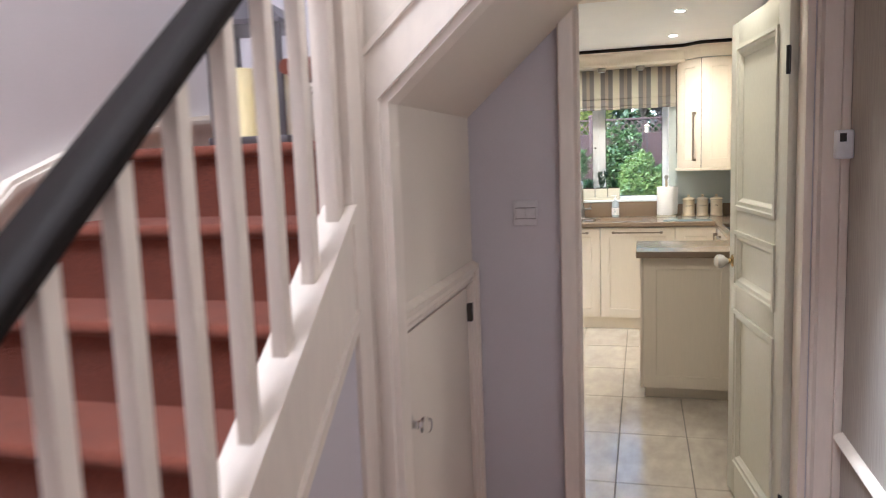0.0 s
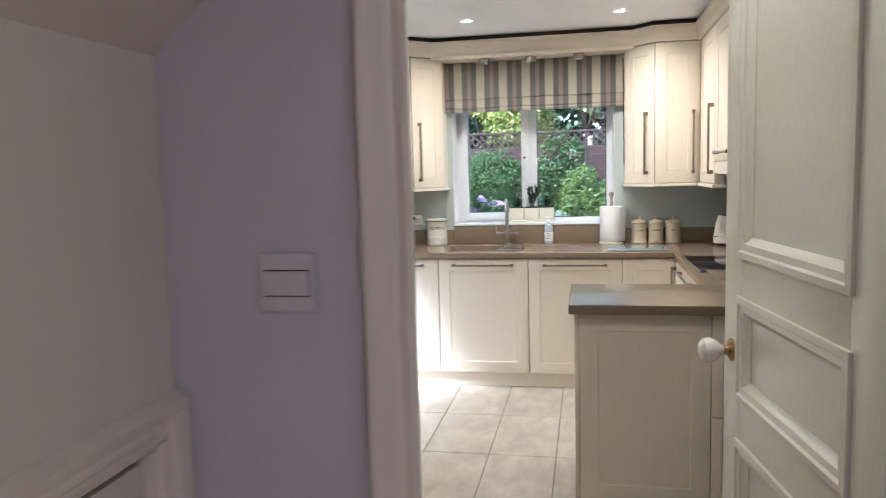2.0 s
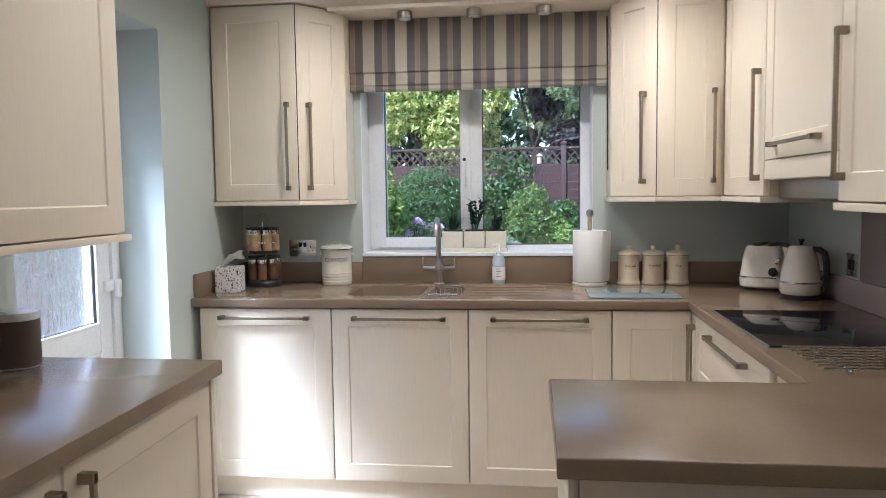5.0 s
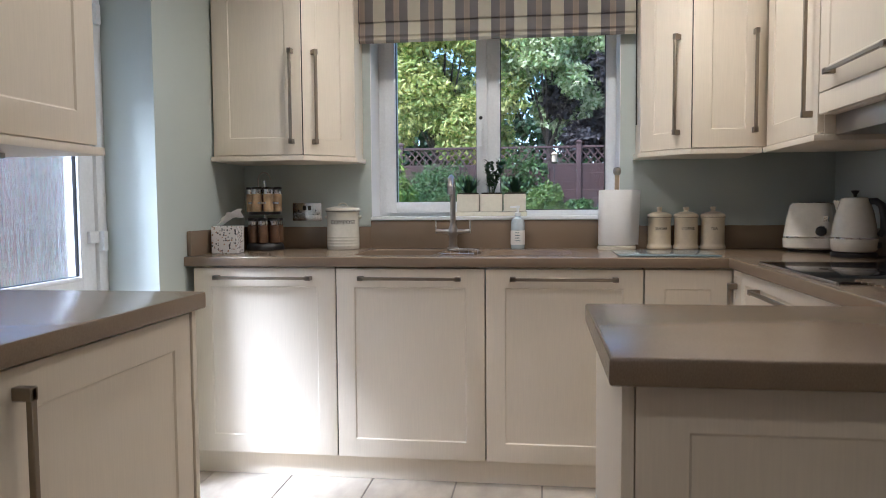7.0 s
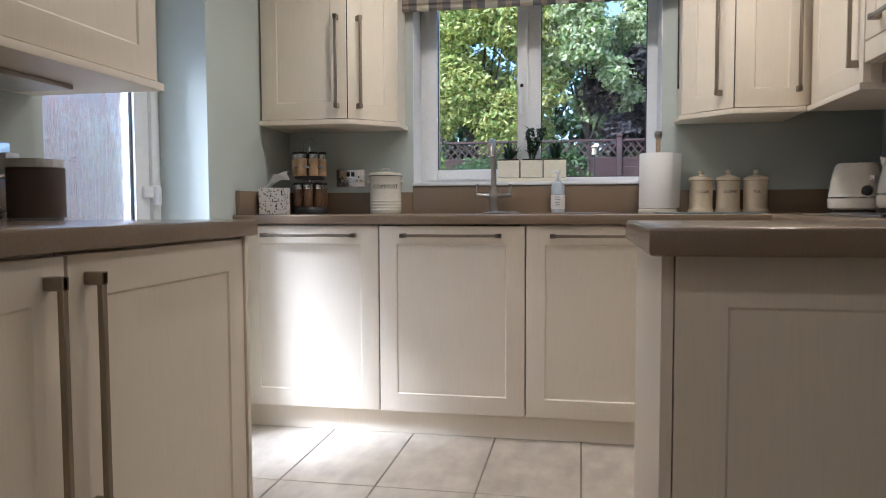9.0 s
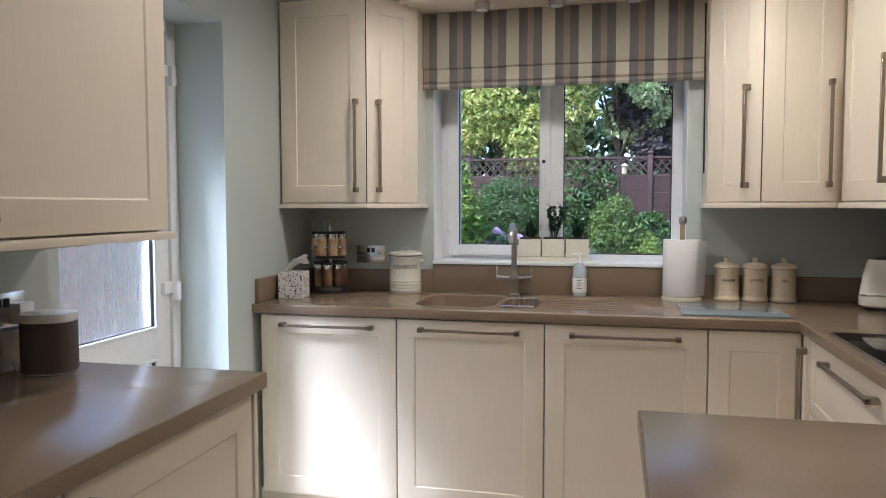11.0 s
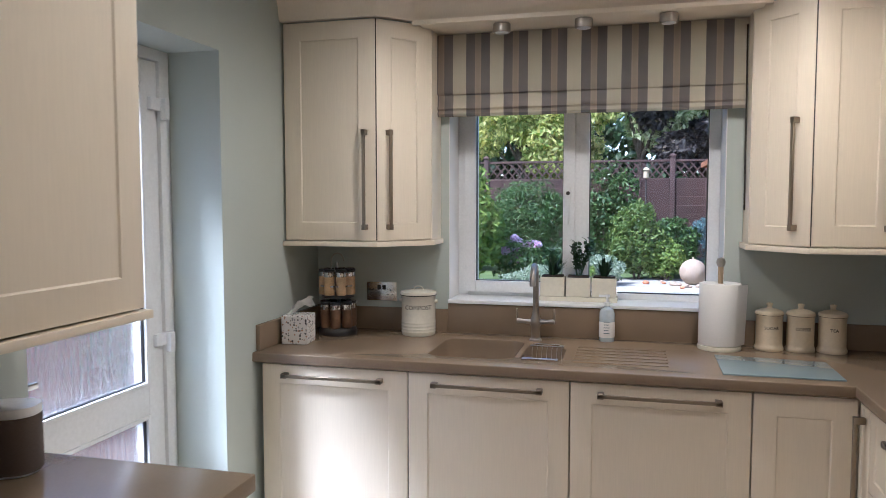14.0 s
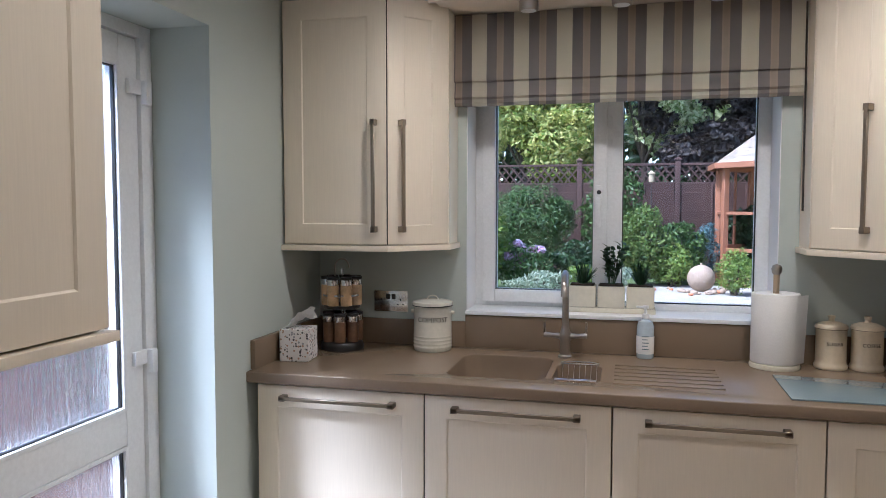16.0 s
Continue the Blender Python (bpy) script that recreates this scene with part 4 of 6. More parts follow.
for j in range(0, 3):
    x = -0.80 + j * 0.25
    zt = N4Z + RISE * (2 + j)
    b = bm_step(1.55, 2.465, 0, zt, 0.2 if j == 0 else 0.14, 0.045)
    b.transform(Matrix(((0, 1, 0, x), (1, 0, 0, 0), (0, 0, 1, 0), (0, 0, 0, 1))))
    bmesh.ops.reverse_faces(b, faces=b.faces)
    part("winder_step", b, M_CARPET, stairs)

# string with capping and panel below
sl = 0.83
def string_line(y, off=0.0):
    return 1.463 + sl * (y - 1.445) + off


st = thing("stair_string", (-0.57, 1.0, 0.9), "white moulded stair string with capping", "stair string", kind="structure")
ya, yb = -0.9, 1.386


def sloped(off0, off1, x0, x1):
    return bm_prism([(ya, string_line(ya, off0)), (yb, string_line(yb, off0)), (yb, string_line(yb, off1)), (ya, string_line(ya, off1))], "x", x0, x1)


part("capping", sloped(-0.022, 0.0, -0.635, -0.561), M_TRIM, st)
part("board", sloped(-0.23, -0.022, -0.63, -0.572), M_TRIM, st)
part("moulding", sloped(-0.235, -0.218, -0.60, -0.562), M_TRIM, st)
part("moulding", sloped(-0.258, -0.235, -0.60, -0.566), M_TRIM, st)
part("panel", bm_prism([(ya, 0), (yb, 0), (yb, string_line(yb, -0.25)), (ya, string_line(ya, -0.25))], "x", -0.62, -0.58), M_LILAC, st)

# balusters and handrail
bal = thing("balustrade", (-0.6, 1.0, 1.0), "white square balusters under a dark handrail", "balustrade")
for i in range(12):
    y = 1.362 - i * 0.126
    part("baluster", bm_box(-0.613, -0.585, y - 0.015, y + 0.015, string_line(y - 0.02) - 0.01, string_line(y, 0.655), 0.003), M_TRIM, bal)
RAILP = [(-0.03, -0.028), (0.03, -0.028), (0.034, -0.005), (0.03, 0.012), (0.036, 0.02), (0.03, 0.036), (0.012, 0.044), (-0.012, 0.044), (-0.03, 0.036), (-0.036, 0.02), (-0.03, 0.012), (-0.034, -0.005)]
bm = bmesh.new()
ends = []
for y in (-0.9, 1.386):
    ends.append([bm.verts.new((-0.599 + u, y, string_line(y, 0.665) + 0.62 * v)) for u, v in RAILP])
for i in range(len(RAILP)):
    j = (i + 1) % len(RAILP)
    bm.faces.new((ends[0][i], ends[0][j], ends[1][j], ends[1][i]))
bm.faces.new(ends[0])
bm.faces.new(ends[1][::-1])
bmesh.ops.recalc_face_normals(bm, faces=bm.faces)
part("handrail", bm, M_RAIL, bal, "dark stained moulded handrail")

# wall skirting up the stairs
sk = thing("stair_skirting", (-1.47, 1.5, 1.5), "cream moulded skirting following the stairs", "skirting", kind="structure")
yk, zk = 1.415, 1.487
TOP = [(-0.8, zk - sl * (yk + 0.8)), (yk, zk), (1.60, 1.552), (1.82, 1.613), (2.0, 1.650), (2.455, 1.700)]    # line of the skirting's top
part("moulding", bm_prism(TOP + [(y, z - 0.045) for y, z in TOP[::-1]], "x", -1.479, -1.445), M_TRIM, sk)
part("moulding", bm_prism([(y, z - 0.012) for y, z in TOP] + [(y, z - 0.028) for y, z in TOP[::-1]], "x", -1.4448, -1.436), M_TRIM, sk)
part("board", bm_prism([(y, z - 0.0455) for y, z in TOP] + [(y, z - 0.26) for y, z in TOP[::-1]], "x", -1.479, -1.462), M_TRIM, sk)
part("moulding", bm_prism([(-1.435, 1.66), (-0.66, 1.90), (-0.66, 1.945), (-1.435, 1.705)], "y", 2.436, 2.467), M_TRIM, sk)
part("moulding", bm_prism([(-1.435, 1.676), (-0.66, 1.916), (-0.66, 1.932), (-1.435, 1.692)], "y", 2.427, 2.4358), M_TRIM, sk)
part("board", bm_prism([(-1.435, 1.56), (-0.66, 1.56), (-0.66, 1.8995), (-1.435, 1.6595)], "y", 2.452, 2.467), M_TRIM, sk)

# lantern with candles on the winder
M_CANDLE = surface("yellow_wax", (0.74, 0.62, 0.34), 0.5, vary=0.05, fine=30, bump=0.05)
M_PEWTER = surface("pewter_metal", (0.17, 0.16, 0.17), 0.4, metal=0.9, vary=0.1, fine=50, bump=0.05)
ln = thing("lantern", (-1.165, 2.12, 1.559), "glazed metal floor lantern holding yellow candles", "lantern")
lz = 1.5595
lm = pose(-1.165, 2.12, lz, 0, 0, 8)
part("base", bm_box(-0.125, 0.125, -0.125, 0.125, 0, 0.03, 0.004, 2, lm), M_PEWTER, ln)
for sx in (-1, 1):
    for sy in (-1, 1):
        part("post", bm_box(sx * 0.108 - 0.009, sx * 0.108 + 0.009, sy * 0.108 - 0.009, sy * 0.108 + 0.009, 0.03, 0.36, 0.002, 1, lm), M_PEWTER, ln)
part("roof", bm_lathe([(0.17, 0.36), (0.17, 0.375), (0.10, 0.43), (0.03, 0.46), (0.0, 0.47)], 4, lm @ pose(0, 0, 0, 0, 0, 45)), M_PEWTER, ln)
for r in range(4):
    g = part("pane", bm_box(-0.098, 0.098, 0.106, 0.108, 0.032, 0.358, 0, 1, lm @ pose(0, 0, 0, 0, 0, 90 * r)), M_GLASS, ln)
    g.visible_shadow = False
for x, y, h, r in ((-0.045, -0.03, 0.21, 0.045), (0.05, 0.035, 0.24, 0.042), (0.048, -0.048, 0.17, 0.042)):
    part("candle", bm_lathe([(0.0, 0), (r, 0), (r, h - 0.004), (r - 0.006, h), (r * 0.5, h - 0.006), (0, h - 0.008)], 24, lm @ pose(x, y, 0.031)), M_CANDLE, ln)

# ---- things on the worktops and walls ----


def text_curve(words, size, m, depth=0.0008):
    """Lettering as a mesh in the built-in font, flat in the local x-z plane facing -y."""
    cu = bpy.data.curves.new("lettering", "FONT")
    cu.body, cu.size, cu.extrude, cu.align_x, cu.resolution_u = words, size, depth, "CENTER", 3
    tmp = bpy.data.objects.new("lettering", cu)
    scene.collection.objects.link(tmp)
    me = bpy.data.meshes.new_from_object(tmp)
    bm = bmesh.new()
    bm.from_mesh(me)
    bpy.data.objects.remove(tmp)
    bpy.data.curves.remove(cu)
    bpy.data.meshes.remove(me)
    bm.transform(pose(0, 0, 0, 90, 0, 0))
    return bm


def wrap_text(words, size, r, cx, cy, z, facing):
    """Lettering bent round an upright cylinder; facing: degrees of the outward direction."""
    bm = text_curve(words, size, None)
    for v in bm.verts:
        a = radians(facing) + v.co.x / r
        out = r + 0.0006 - v.co.y
        v.co = Vector((cx + out * math.cos(a), cy + out * math.sin(a), z + v.co.z))
    return bm


CT = CZ1 + 0.0006

# roman blind
M_BLIND, nt, p, out = shader("striped_linen")
tc = nt.nodes.new("ShaderNodeTexCoord")
sx = nt.nodes.new("ShaderNodeSeparateXYZ")
nt.links.new(tc.outputs["Object"], sx.inputs[0])
ma = nt.nodes.new("ShaderNodeMath")
ma.operation = "MULTIPLY_ADD"
ma.inputs[1].default_value, ma.inputs[2].default_value = 1 / 0.1637, 1.003 / 0.1637 + 0.02
nt.links.new(sx.outputs[0], ma.inputs[0])
fr = nt.nodes.new("ShaderNodeMath")
fr.operation = "FRACT"
nt.links.new(ma.outputs[0], fr.inputs[0])
DKS, TAN, CRM = (0.36, 0.33, 0.315), (0.62, 0.52, 0.42), (0.88, 0.82, 0.69)
rp = ramp_node(nt, fr.outputs[0], [(0.0, DKS), (0.235, TAN), (0.27, (0.58, 0.49, 0.40)), (0.36, TAN), (0.40, DKS), (0.64, CRM)], True)
wv = noise_node(nt, 900, 2)
mx = nt.nodes.new("ShaderNodeMix")
mx.data_type, mx.blend_type = "RGBA", "MULTIPLY"
mx.inputs[0].default_value = 0.14
nt.links.new(rp.outputs[0], mx.inputs[6])
nt.links.new(wv.outputs[0], mx.inputs[7])
nt.links.new(mx.outputs[2], p.inputs["Base Color"])
bp = nt.nodes.new("ShaderNodeBump")
bp.inputs["Strength"].default_value, bp.inputs["Distance"].default_value = 0.35, 0.001
nt.links.new(wv.outputs[0], bp.inputs["Height"])
nt.links.new(bp.outputs[0], p.inputs["Normal"])
set_in(p, Roughness=0.95)
tr = nt.nodes.new("ShaderNodeBsdfTranslucent")
nt.links.new(mx.outputs[2], tr.inputs[0])
ms = nt.nodes.new("ShaderNodeMixShader")
ms.inputs[0].default_value = 0.28
nt.links.new(p.outputs[0], ms.inputs[1])
nt.links.new(tr.outputs[0], ms.inputs[2])
nt.links.new(ms.outputs[0], out.inputs[0])
BLX0, BLX1, BY = -1.003, 0.312, 6.80
bl = thing("roman_blind", (-0.35, BY, 1.87), "striped taupe and cream roman blind, half raised", "blind")


def bm_sheet(profile, x0, x1, nx=40, thick=0.004, wob=0.0015):
    """Cloth hung along x with a (y, z) profile, gently uneven."""
    bm = bmesh.new()
    rows = []
    for y, z in profile:
        rows.append([bm.verts.new((x0 + (x1 - x0) * i / nx, y + wob * noise.noise(Vector((i * 0.35, z * 9, 1.7))), z + wob * noise.noise(Vector((i * 0.2, z * 5, 8)))) ) for i in range(nx + 1)])
    for a, b in zip(rows, rows[1:]):
        for i in range(nx):
            bm.faces.new((a[i], a[i + 1], b[i + 1], b[i]))
    bmesh.ops.solidify(bm, geom=list(bm.faces), thickness=thick)
    bmesh.ops.recalc_face_normals(bm, faces=bm.faces)
    return bm


part("cloth", bm_sheet([(BY, 2.228), (BY - 0.002, 2.15), (BY - 0.004, 2.05), (BY - 0.007, 1.985), (BY - 0.005, 1.972), (BY + 0.006, 1.968)], BLX0, BLX1), M_BLIND, bl)
part("fold", bm_sheet([(BY + 0.008, 1.99), (BY + 0.004, 1.95), (BY + 0.001, 1.92), (BY - 0.003, 1.910), (BY + 0.004, 1.902), (BY + 0.012, 1.902)], BLX0 + 0.004, BLX1 - 0.004), M_BLIND, bl)
part("fold", bm_sheet([(BY + 0.014, 1.93), (BY + 0.004, 1.90), (BY + 0.0, 1.888), (BY + 0.006, 1.878), (BY + 0.014, 1.876)], BLX0 + 0.008, BLX1 - 0.012), M_BLIND, bl)
part("batten", bm_box(BLX0 + 0.005, BLX1 - 0.005, BY + 0.005, YB - 0.005, 2.20, 2.229, 0.002), M_TRIM, bl)
part("pull_cord", bm_tube([(0.292, 6.79, 2.2), (0.295, 6.795, 1.9), (0.298, 6.80, 1.47)], 0.0035, 8), M_DARK, bl, "dark pull cord")

# tissue box
M_TERRAZZO, nt, p, out = shader("terrazzo_card")
tc = nt.nodes.new("ShaderNodeTexCoord")
vo = nt.nodes.new("ShaderNodeTexVoronoi")
vo.inputs["Scale"].default_value = 120
nt.links.new(tc.outputs["Object"], vo.inputs["Vector"])
sel = nt.nodes.new("ShaderNodeSeparateColor")
nt.links.new(vo.outputs["Color"], sel.inputs[0])
rp1 = ramp_node(nt, sel.outputs[0], [(0.0, (0.06, 0.06, 0.07)), (0.18, (0.40, 0.26, 0.2)), (0.30, (0.33, 0.34, 0.36)), (0.42, (0.74, 0.72, 0.71))], True)
rp2 = ramp_node(nt, vo.outputs["Distance"], [(0.0, (0, 0, 0)), (0.5, (1, 1, 1))], True)
mx = nt.nodes.new("ShaderNodeMix")
mx.data_type = "RGBA"
mx.inputs[7].default_value = (0.74, 0.72, 0.71, 1)
nt.links.new(rp2.outputs[0], mx.inputs[0])
nt.links.new(rp1.outputs[0], mx.inputs[6])
nt.links.new(mx.outputs[2], p.inputs["Base Color"])
set_in(p, Roughness=0.6)
tb = thing("tissue_box", (-1.49, 6.46, CT), "cube tissue box in speckled terrazzo print", "tissue box")
tm = at(-1.488, 6.462, CT, 6)
part("box", bm_box(-0.055, 0.055, -0.055, 0.055, 0, 0.118, 0.002, 1, tm), M_TERRAZZO, tb)
bm = bmesh.new()
rows = []
for i in range(9):
    f = i / 8
    rows.append([bm.verts.new(tm @ Vector((-0.035 + 0.095 * f + 0.010 * math.sin(j * 2.1 + i), -0.034 + 0.068 * j / 8 * (1 - 0.35 * f) + 0.012 * f, 0.119 + 0.055 * math.sin(f * 1.9) + 0.016 * math.sin(j * 1.3 + i * 0.5) * (0.4 + f) * (1 if i else 0)))) for j in range(9)])
for a, b in zip(rows, rows[1:]):
    for j in range(8):
        bm.faces.new((a[j], a[j + 1], b[j + 1], b[j]))
bmesh.ops.solidify(bm, geom=list(bm.faces), thickness=0.0015)
part("tissue", bm, M_PAPER, tb, "crumpled white tissue")

# spice carousel
M_SPICE = surface("brown_ground_spice", (0.16, 0.085, 0.045), 0.5, vary=0.35, scale=25, fine=200, bump=0.1)
sr = thing("spice_rack", (-1.405, 6.69, CT), "two-tier chrome and black spice carousel with glass jars", "spice rack")
sm = at(-1.405, 6.69, CT)
part("base", bm_lathe([(0.0, 0), (0.085, 0), (0.086, 0.014), (0.08, 0.03), (0.074, 0.034), (0, 0.034)], 36, sm), M_BLACK, sr)
part("shelf", bm_lathe([(0.0, 0.165), (0.072, 0.165), (0.073, 0.178), (0, 0.178)], 36, sm), M_BLACK, sr)
part("ring", bm_lathe([(0.074, 0.215), (0.078, 0.215), (0.078, 0.222), (0.074, 0.222)], 36, sm), M_CHROME, sr)
part("spindle", bm_tube([sm @ Vector((0, 0, 0.03)), sm @ Vector((0, 0, 0.32))], 0.006), M_CHROME, sr)
part("loop_handle", bm_tube([sm @ Vector((0.03 * math.cos(a), 0, 0.325 + 0.035 * math.sin(a))) for a in [math.pi * k / 12 for k in range(13)]] + [sm @ Vector((-0.03, 0, 0.29))], 0.0035), M_STEEL, sr)
M_SPICE2 = surface("tan_ground_spice", (0.60, 0.42, 0.24), 0.5, vary=0.25, scale=25, fine=200, bump=0.1)
for tier, z in ((0, 0.0345), (1, 0.1785)):
    for k in range(7):
        a = radians(360 / 7 * k + 25 * tier - 78)
        jm = sm @ at(0.060 * math.cos(a), 0.060 * math.sin(a), z)
        j = part("jar", bm_lathe([(0.0, 0.0), (0.021, 0), (0.0225, 0.004), (0.0225, 0.078), (0.019, 0.083)], 18, jm), M_SPICE2 if (k + tier) % 4 != 0 and tier else M_SPICE, sr)
        part("lid", bm_lathe([(0.023, 0.081), (0.0235, 0.084), (0.0235, 0.102), (0.022, 0.103), (0, 0.103)], 18, jm), M_CHROME, j, "chrome lid")
        part("cap", bm_lathe([(0.0228, 0.1035), (0.0236, 0.105), (0.0236, 0.111), (0.0222, 0.113), (0, 0.113)], 18, jm), M_BLACK, j, "black cap")

# compost caddy
cp = thing("compost_caddy", (-1.05, 6.765, CT), "cream enamel compost caddy with black lettering", "compost bin")
cm = at(-1.05, 6.762, CT)
prof = [(0.0, 0.0), (0.072, 0.0), (0.075, 0.004)]
for i in range(4):
    prof += [(0.0755, 0.012 + i * 0.014), (0.0775, 0.017 + i * 0.014), (0.0755, 0.022 + i * 0.014)]
prof += [(0.0755, 0.17), (0.078, 0.174), (0.078, 0.178)]
part("body", bm_lathe(prof, 40, cm), M_ENAMEL, cp)
part("lid", bm_lathe([(0.08, 0.178), (0.081, 0.183), (0.079, 0.192), (0.05, 0.199), (0, 0.201)], 40, cm), M_ENAMEL, cp)
part("lid_rim", bm_lathe([(0.0795, 0.1765), (0.0815, 0.1765), (0.0815, 0.18), (0.0795, 0.18)], 40, cm), M_BLACK, cp, "dark rim")
part("lid_handle", bm_tube([cm @ Vector((-0.022 * math.cos(a), 0, 0.199 + 0.016 * math.sin(a))) for a in [math.pi * k / 10 for k in range(11)]], 0.003), M_ENAMEL, cp)
for s in (-1, 1):
    part("ear", bm_lathe([(0.0, 0.013), (0.007, 0.013), (0.008, 0)], 14, cm @ pose(s * 0.075, 0, 0.15, 0, 90 * s, 0)), M_ENAMEL, cp)
part("lettering", wrap_text("COMPOST", 0.027, 0.0756, -1.05, 6.762, CT + 0.118, -75), M_INK, cp, "dark lettering COMPOST")

# mixer tap
tp = thing("mixer_tap", (-0.525, 6.735, CT), "chrome kitchen mixer tap with two levers", "tap")
tm = at(-0.525, 6.735, CT)
part("body", bm_lathe([(0.026, 0), (0.027, 0.006), (0.02, 0.012), (0.019, 0.06), (0.024, 0.07), (0.022, 0.09), (0.015, 0.11), (0.014, 0.12)], 28, tm), M_STEEL, tp)
arc = [tm @ Vector((-0.02 + 0.004 * (1 - math.cos(a)), -0.085 * (1 - math.cos(a)), 0.25 + 0.075 * math.sin(a))) for a in [math.pi * k / 14 for k in range(15)]]
arc = [Vector((p.x + 0.02, p.y, p.z)) for p in arc]
part("spout", bm_tube([tm @ Vector((0, 0, 0.11)), tm @ Vector((0, 0, 0.2))] + arc, 0.0125, 14), M_STEEL, tp)
for s in (-1, 1):
    part("lever_arm", bm_tube([tm @ Vector((s * 0.018, 0, 0.08)), tm @ Vector((s * 0.05, 0, 0.082)), tm @ Vector((s * 0.08, 0, 0.084))], [0.012, 0.008, 0.011], 12), M_STEEL, tp)
    part("lever", bm_tube([tm @ Vector((s * 0.078, 0, 0.085)), tm @ Vector((s * 0.078, -0.004, 0.135))], [0.005, 0.0045], 10), M_CHROME, tp)
bk = thing("sink_basket", (-0.46, 6.5, CZ1), "chrome wire basket in the half bowl", "basket")
for k in range(7):
    x = TX0 + 0.018 + k * 0.02
    part("wire", bm_tube([(x, TY0 + 0.02, CZ1 + 0.004), (x, TY0 + 0.035, CZ1 - 0.05), (x, TY1 - 0.035, CZ1 - 0.05), (x, TY1 - 0.02, CZ1 + 0.004)], 0.0016, 6), M_CHROME, bk)
for y, h in ((TY0 + 0.02, 0.004), (TY1 - 0.02, 0.004), (TY0 + 0.002, 0.006), (TY1, 0.008)):
    part("rim_wire", bm_tube([(TX0 + 0.01, y, CZ1 + 0.003), (TX0 + 0.04, y - 0.004, CZ1 + h), (TX1 - 0.04, y - 0.004, CZ1 + h), (TX1 - 0.01, y, CZ1 + 0.003)], 0.0028, 8), M_CHROME, bk)

# soap bottle
sp = thing("soap_bottle", (-0.232, 6.80, CT), "clear pump bottle of hand soap with a pale label", "bottle")
sm = at(-0.232, 6.80, CT)
M_LIQ = surface("pale_blue_gel", (0.50, 0.58, 0.64), 0.1, vary=0.05, scale=30, bump=0.0, coat=0.6)
part("bottle", bm_lathe([(0, 0), (0.029, 0), (0.032, 0.006), (0.032, 0.12), (0.026, 0.138), (0.013, 0.145), (0.012, 0.152)], 28, sm), M_LIQ, sp)
part("label", bm_lathe([(0.0325, 0.018), (0.0328, 0.02), (0.0328, 0.082), (0.0325, 0.084)], 28, sm, cap=False), M_PAPER, sp, "white printed label")
for k in range(5):
    part("print_line", bm_box(-0.012, 0.012 - 0.004 * (k % 2), -0.0345, -0.033, 0.036 + k * 0.012, 0.039 + k * 0.012, 0, 1, sm), M_BOARDGLASS, sp)
part("pump", join(bm_lathe([(0.013, 0.15), (0.014, 0.165), (0.006, 0.168), (0.005, 0.185), (0.011, 0.187), (0.011, 0.197), (0, 0.198)], 20, sm), bm_box(-0.035, 0.0, -0.007, 0.007, 0.187, 0.196, 0.003, 2, sm)), M_UPVC, sp, "white pump head")

# kitchen roll
kr = thing("kitchen_roll", (0.21, 6.752, CT), "kitchen roll on an upright wooden holder", "kitchen roll")
km = at(0.21, 6.752, CT)
part("base", bm_lathe([(0, 0), (0.083, 0), (0.085, 0.006), (0.083, 0.016), (0.078, 0.018), (0, 0.018)], 40, km), M_ENAMEL, kr)
part("roll", bm_lathe([(0.02, 0.02), (0.079, 0.02), (0.081, 0.024), (0.080, 0.26), (0.078, 0.264), (0.022, 0.264), (0.02, 0.26)], 48, km, cap=False), M_PAPER, kr)
part("rod", bm_lathe([(0.0105, 0.018), (0.0105, 0.33), (0.012, 0.332), (0.0, 0.335)], 18, km), M_WOOD, kr)
part("finial", bm_lathe([(0.012, 0.33), (0.0165, 0.338), (0.018, 0.35), (0.014, 0.362), (0, 0.367)], 20, km), M_STEEL, kr, "steel finial")
bm = bmesh.new()
rows = []
for i in range(7):
    f = i / 6
    rows.append([bm.verts.new(km @ Vector((0.05 + 0.042 * f + 0.006 * (z / 0.24), -0.068 + 0.035 * f + 0.02 * f * (1 - z / 0.26), z))) for z in (0.022, 0.08, 0.14, 0.2, 0.263)])
for a, b in zip(rows, rows[1:]):
    for j in range(4):
        bm.faces.new((a[j], b[j], b[j + 1], a[j + 1]))
bmesh.ops.solidify(bm, geom=list(bm.faces), thickness=0.0012)
part("loose_sheet", bm, M_PAPER, kr)

# canisters
for x, word in ((0.40, "SUGAR"), (0.515, "COFFEE"), (0.63, "TEA")):
    cn = thing("canister", (x, 6.785, CT), f"cream stoneware canister lettered {word}", "canister", "storage canisters")
    cm = at(x, 6.785, CT)
    part("jar", bm_lathe([(0, 0), (0.053, 0), (0.055, 0.004), (0.055, 0.012), (0.051, 0.018), (0.050, 0.024), (0.050, 0.135), (0.052, 0.138), (0.052, 0.142)], 36, cm), M_CERAMIC, cn)
    part("lid", bm_lathe([(0.053, 0.142), (0.054, 0.147), (0.050, 0.155), (0.03, 0.163), (0.012, 0.166), (0.009, 0.172), (0.012, 0.18), (0.012, 0.186), (0, 0.189)], 36, cm), M_CERAMIC, cn)
    part("lid_seal", bm_lathe([(0.0505, 0.1405), (0.0528, 0.1405), (0.0528, 0.1425), (0.0505, 0.1425)], 36, cm, cap=False), M_DARK, cn)
    part("lettering", wrap_text(word, 0.017, 0.0502, x, 6.785, CT + 0.086, -88 if word != "TEA" else -95), M_INK, cn, f"dark lettering {word}")

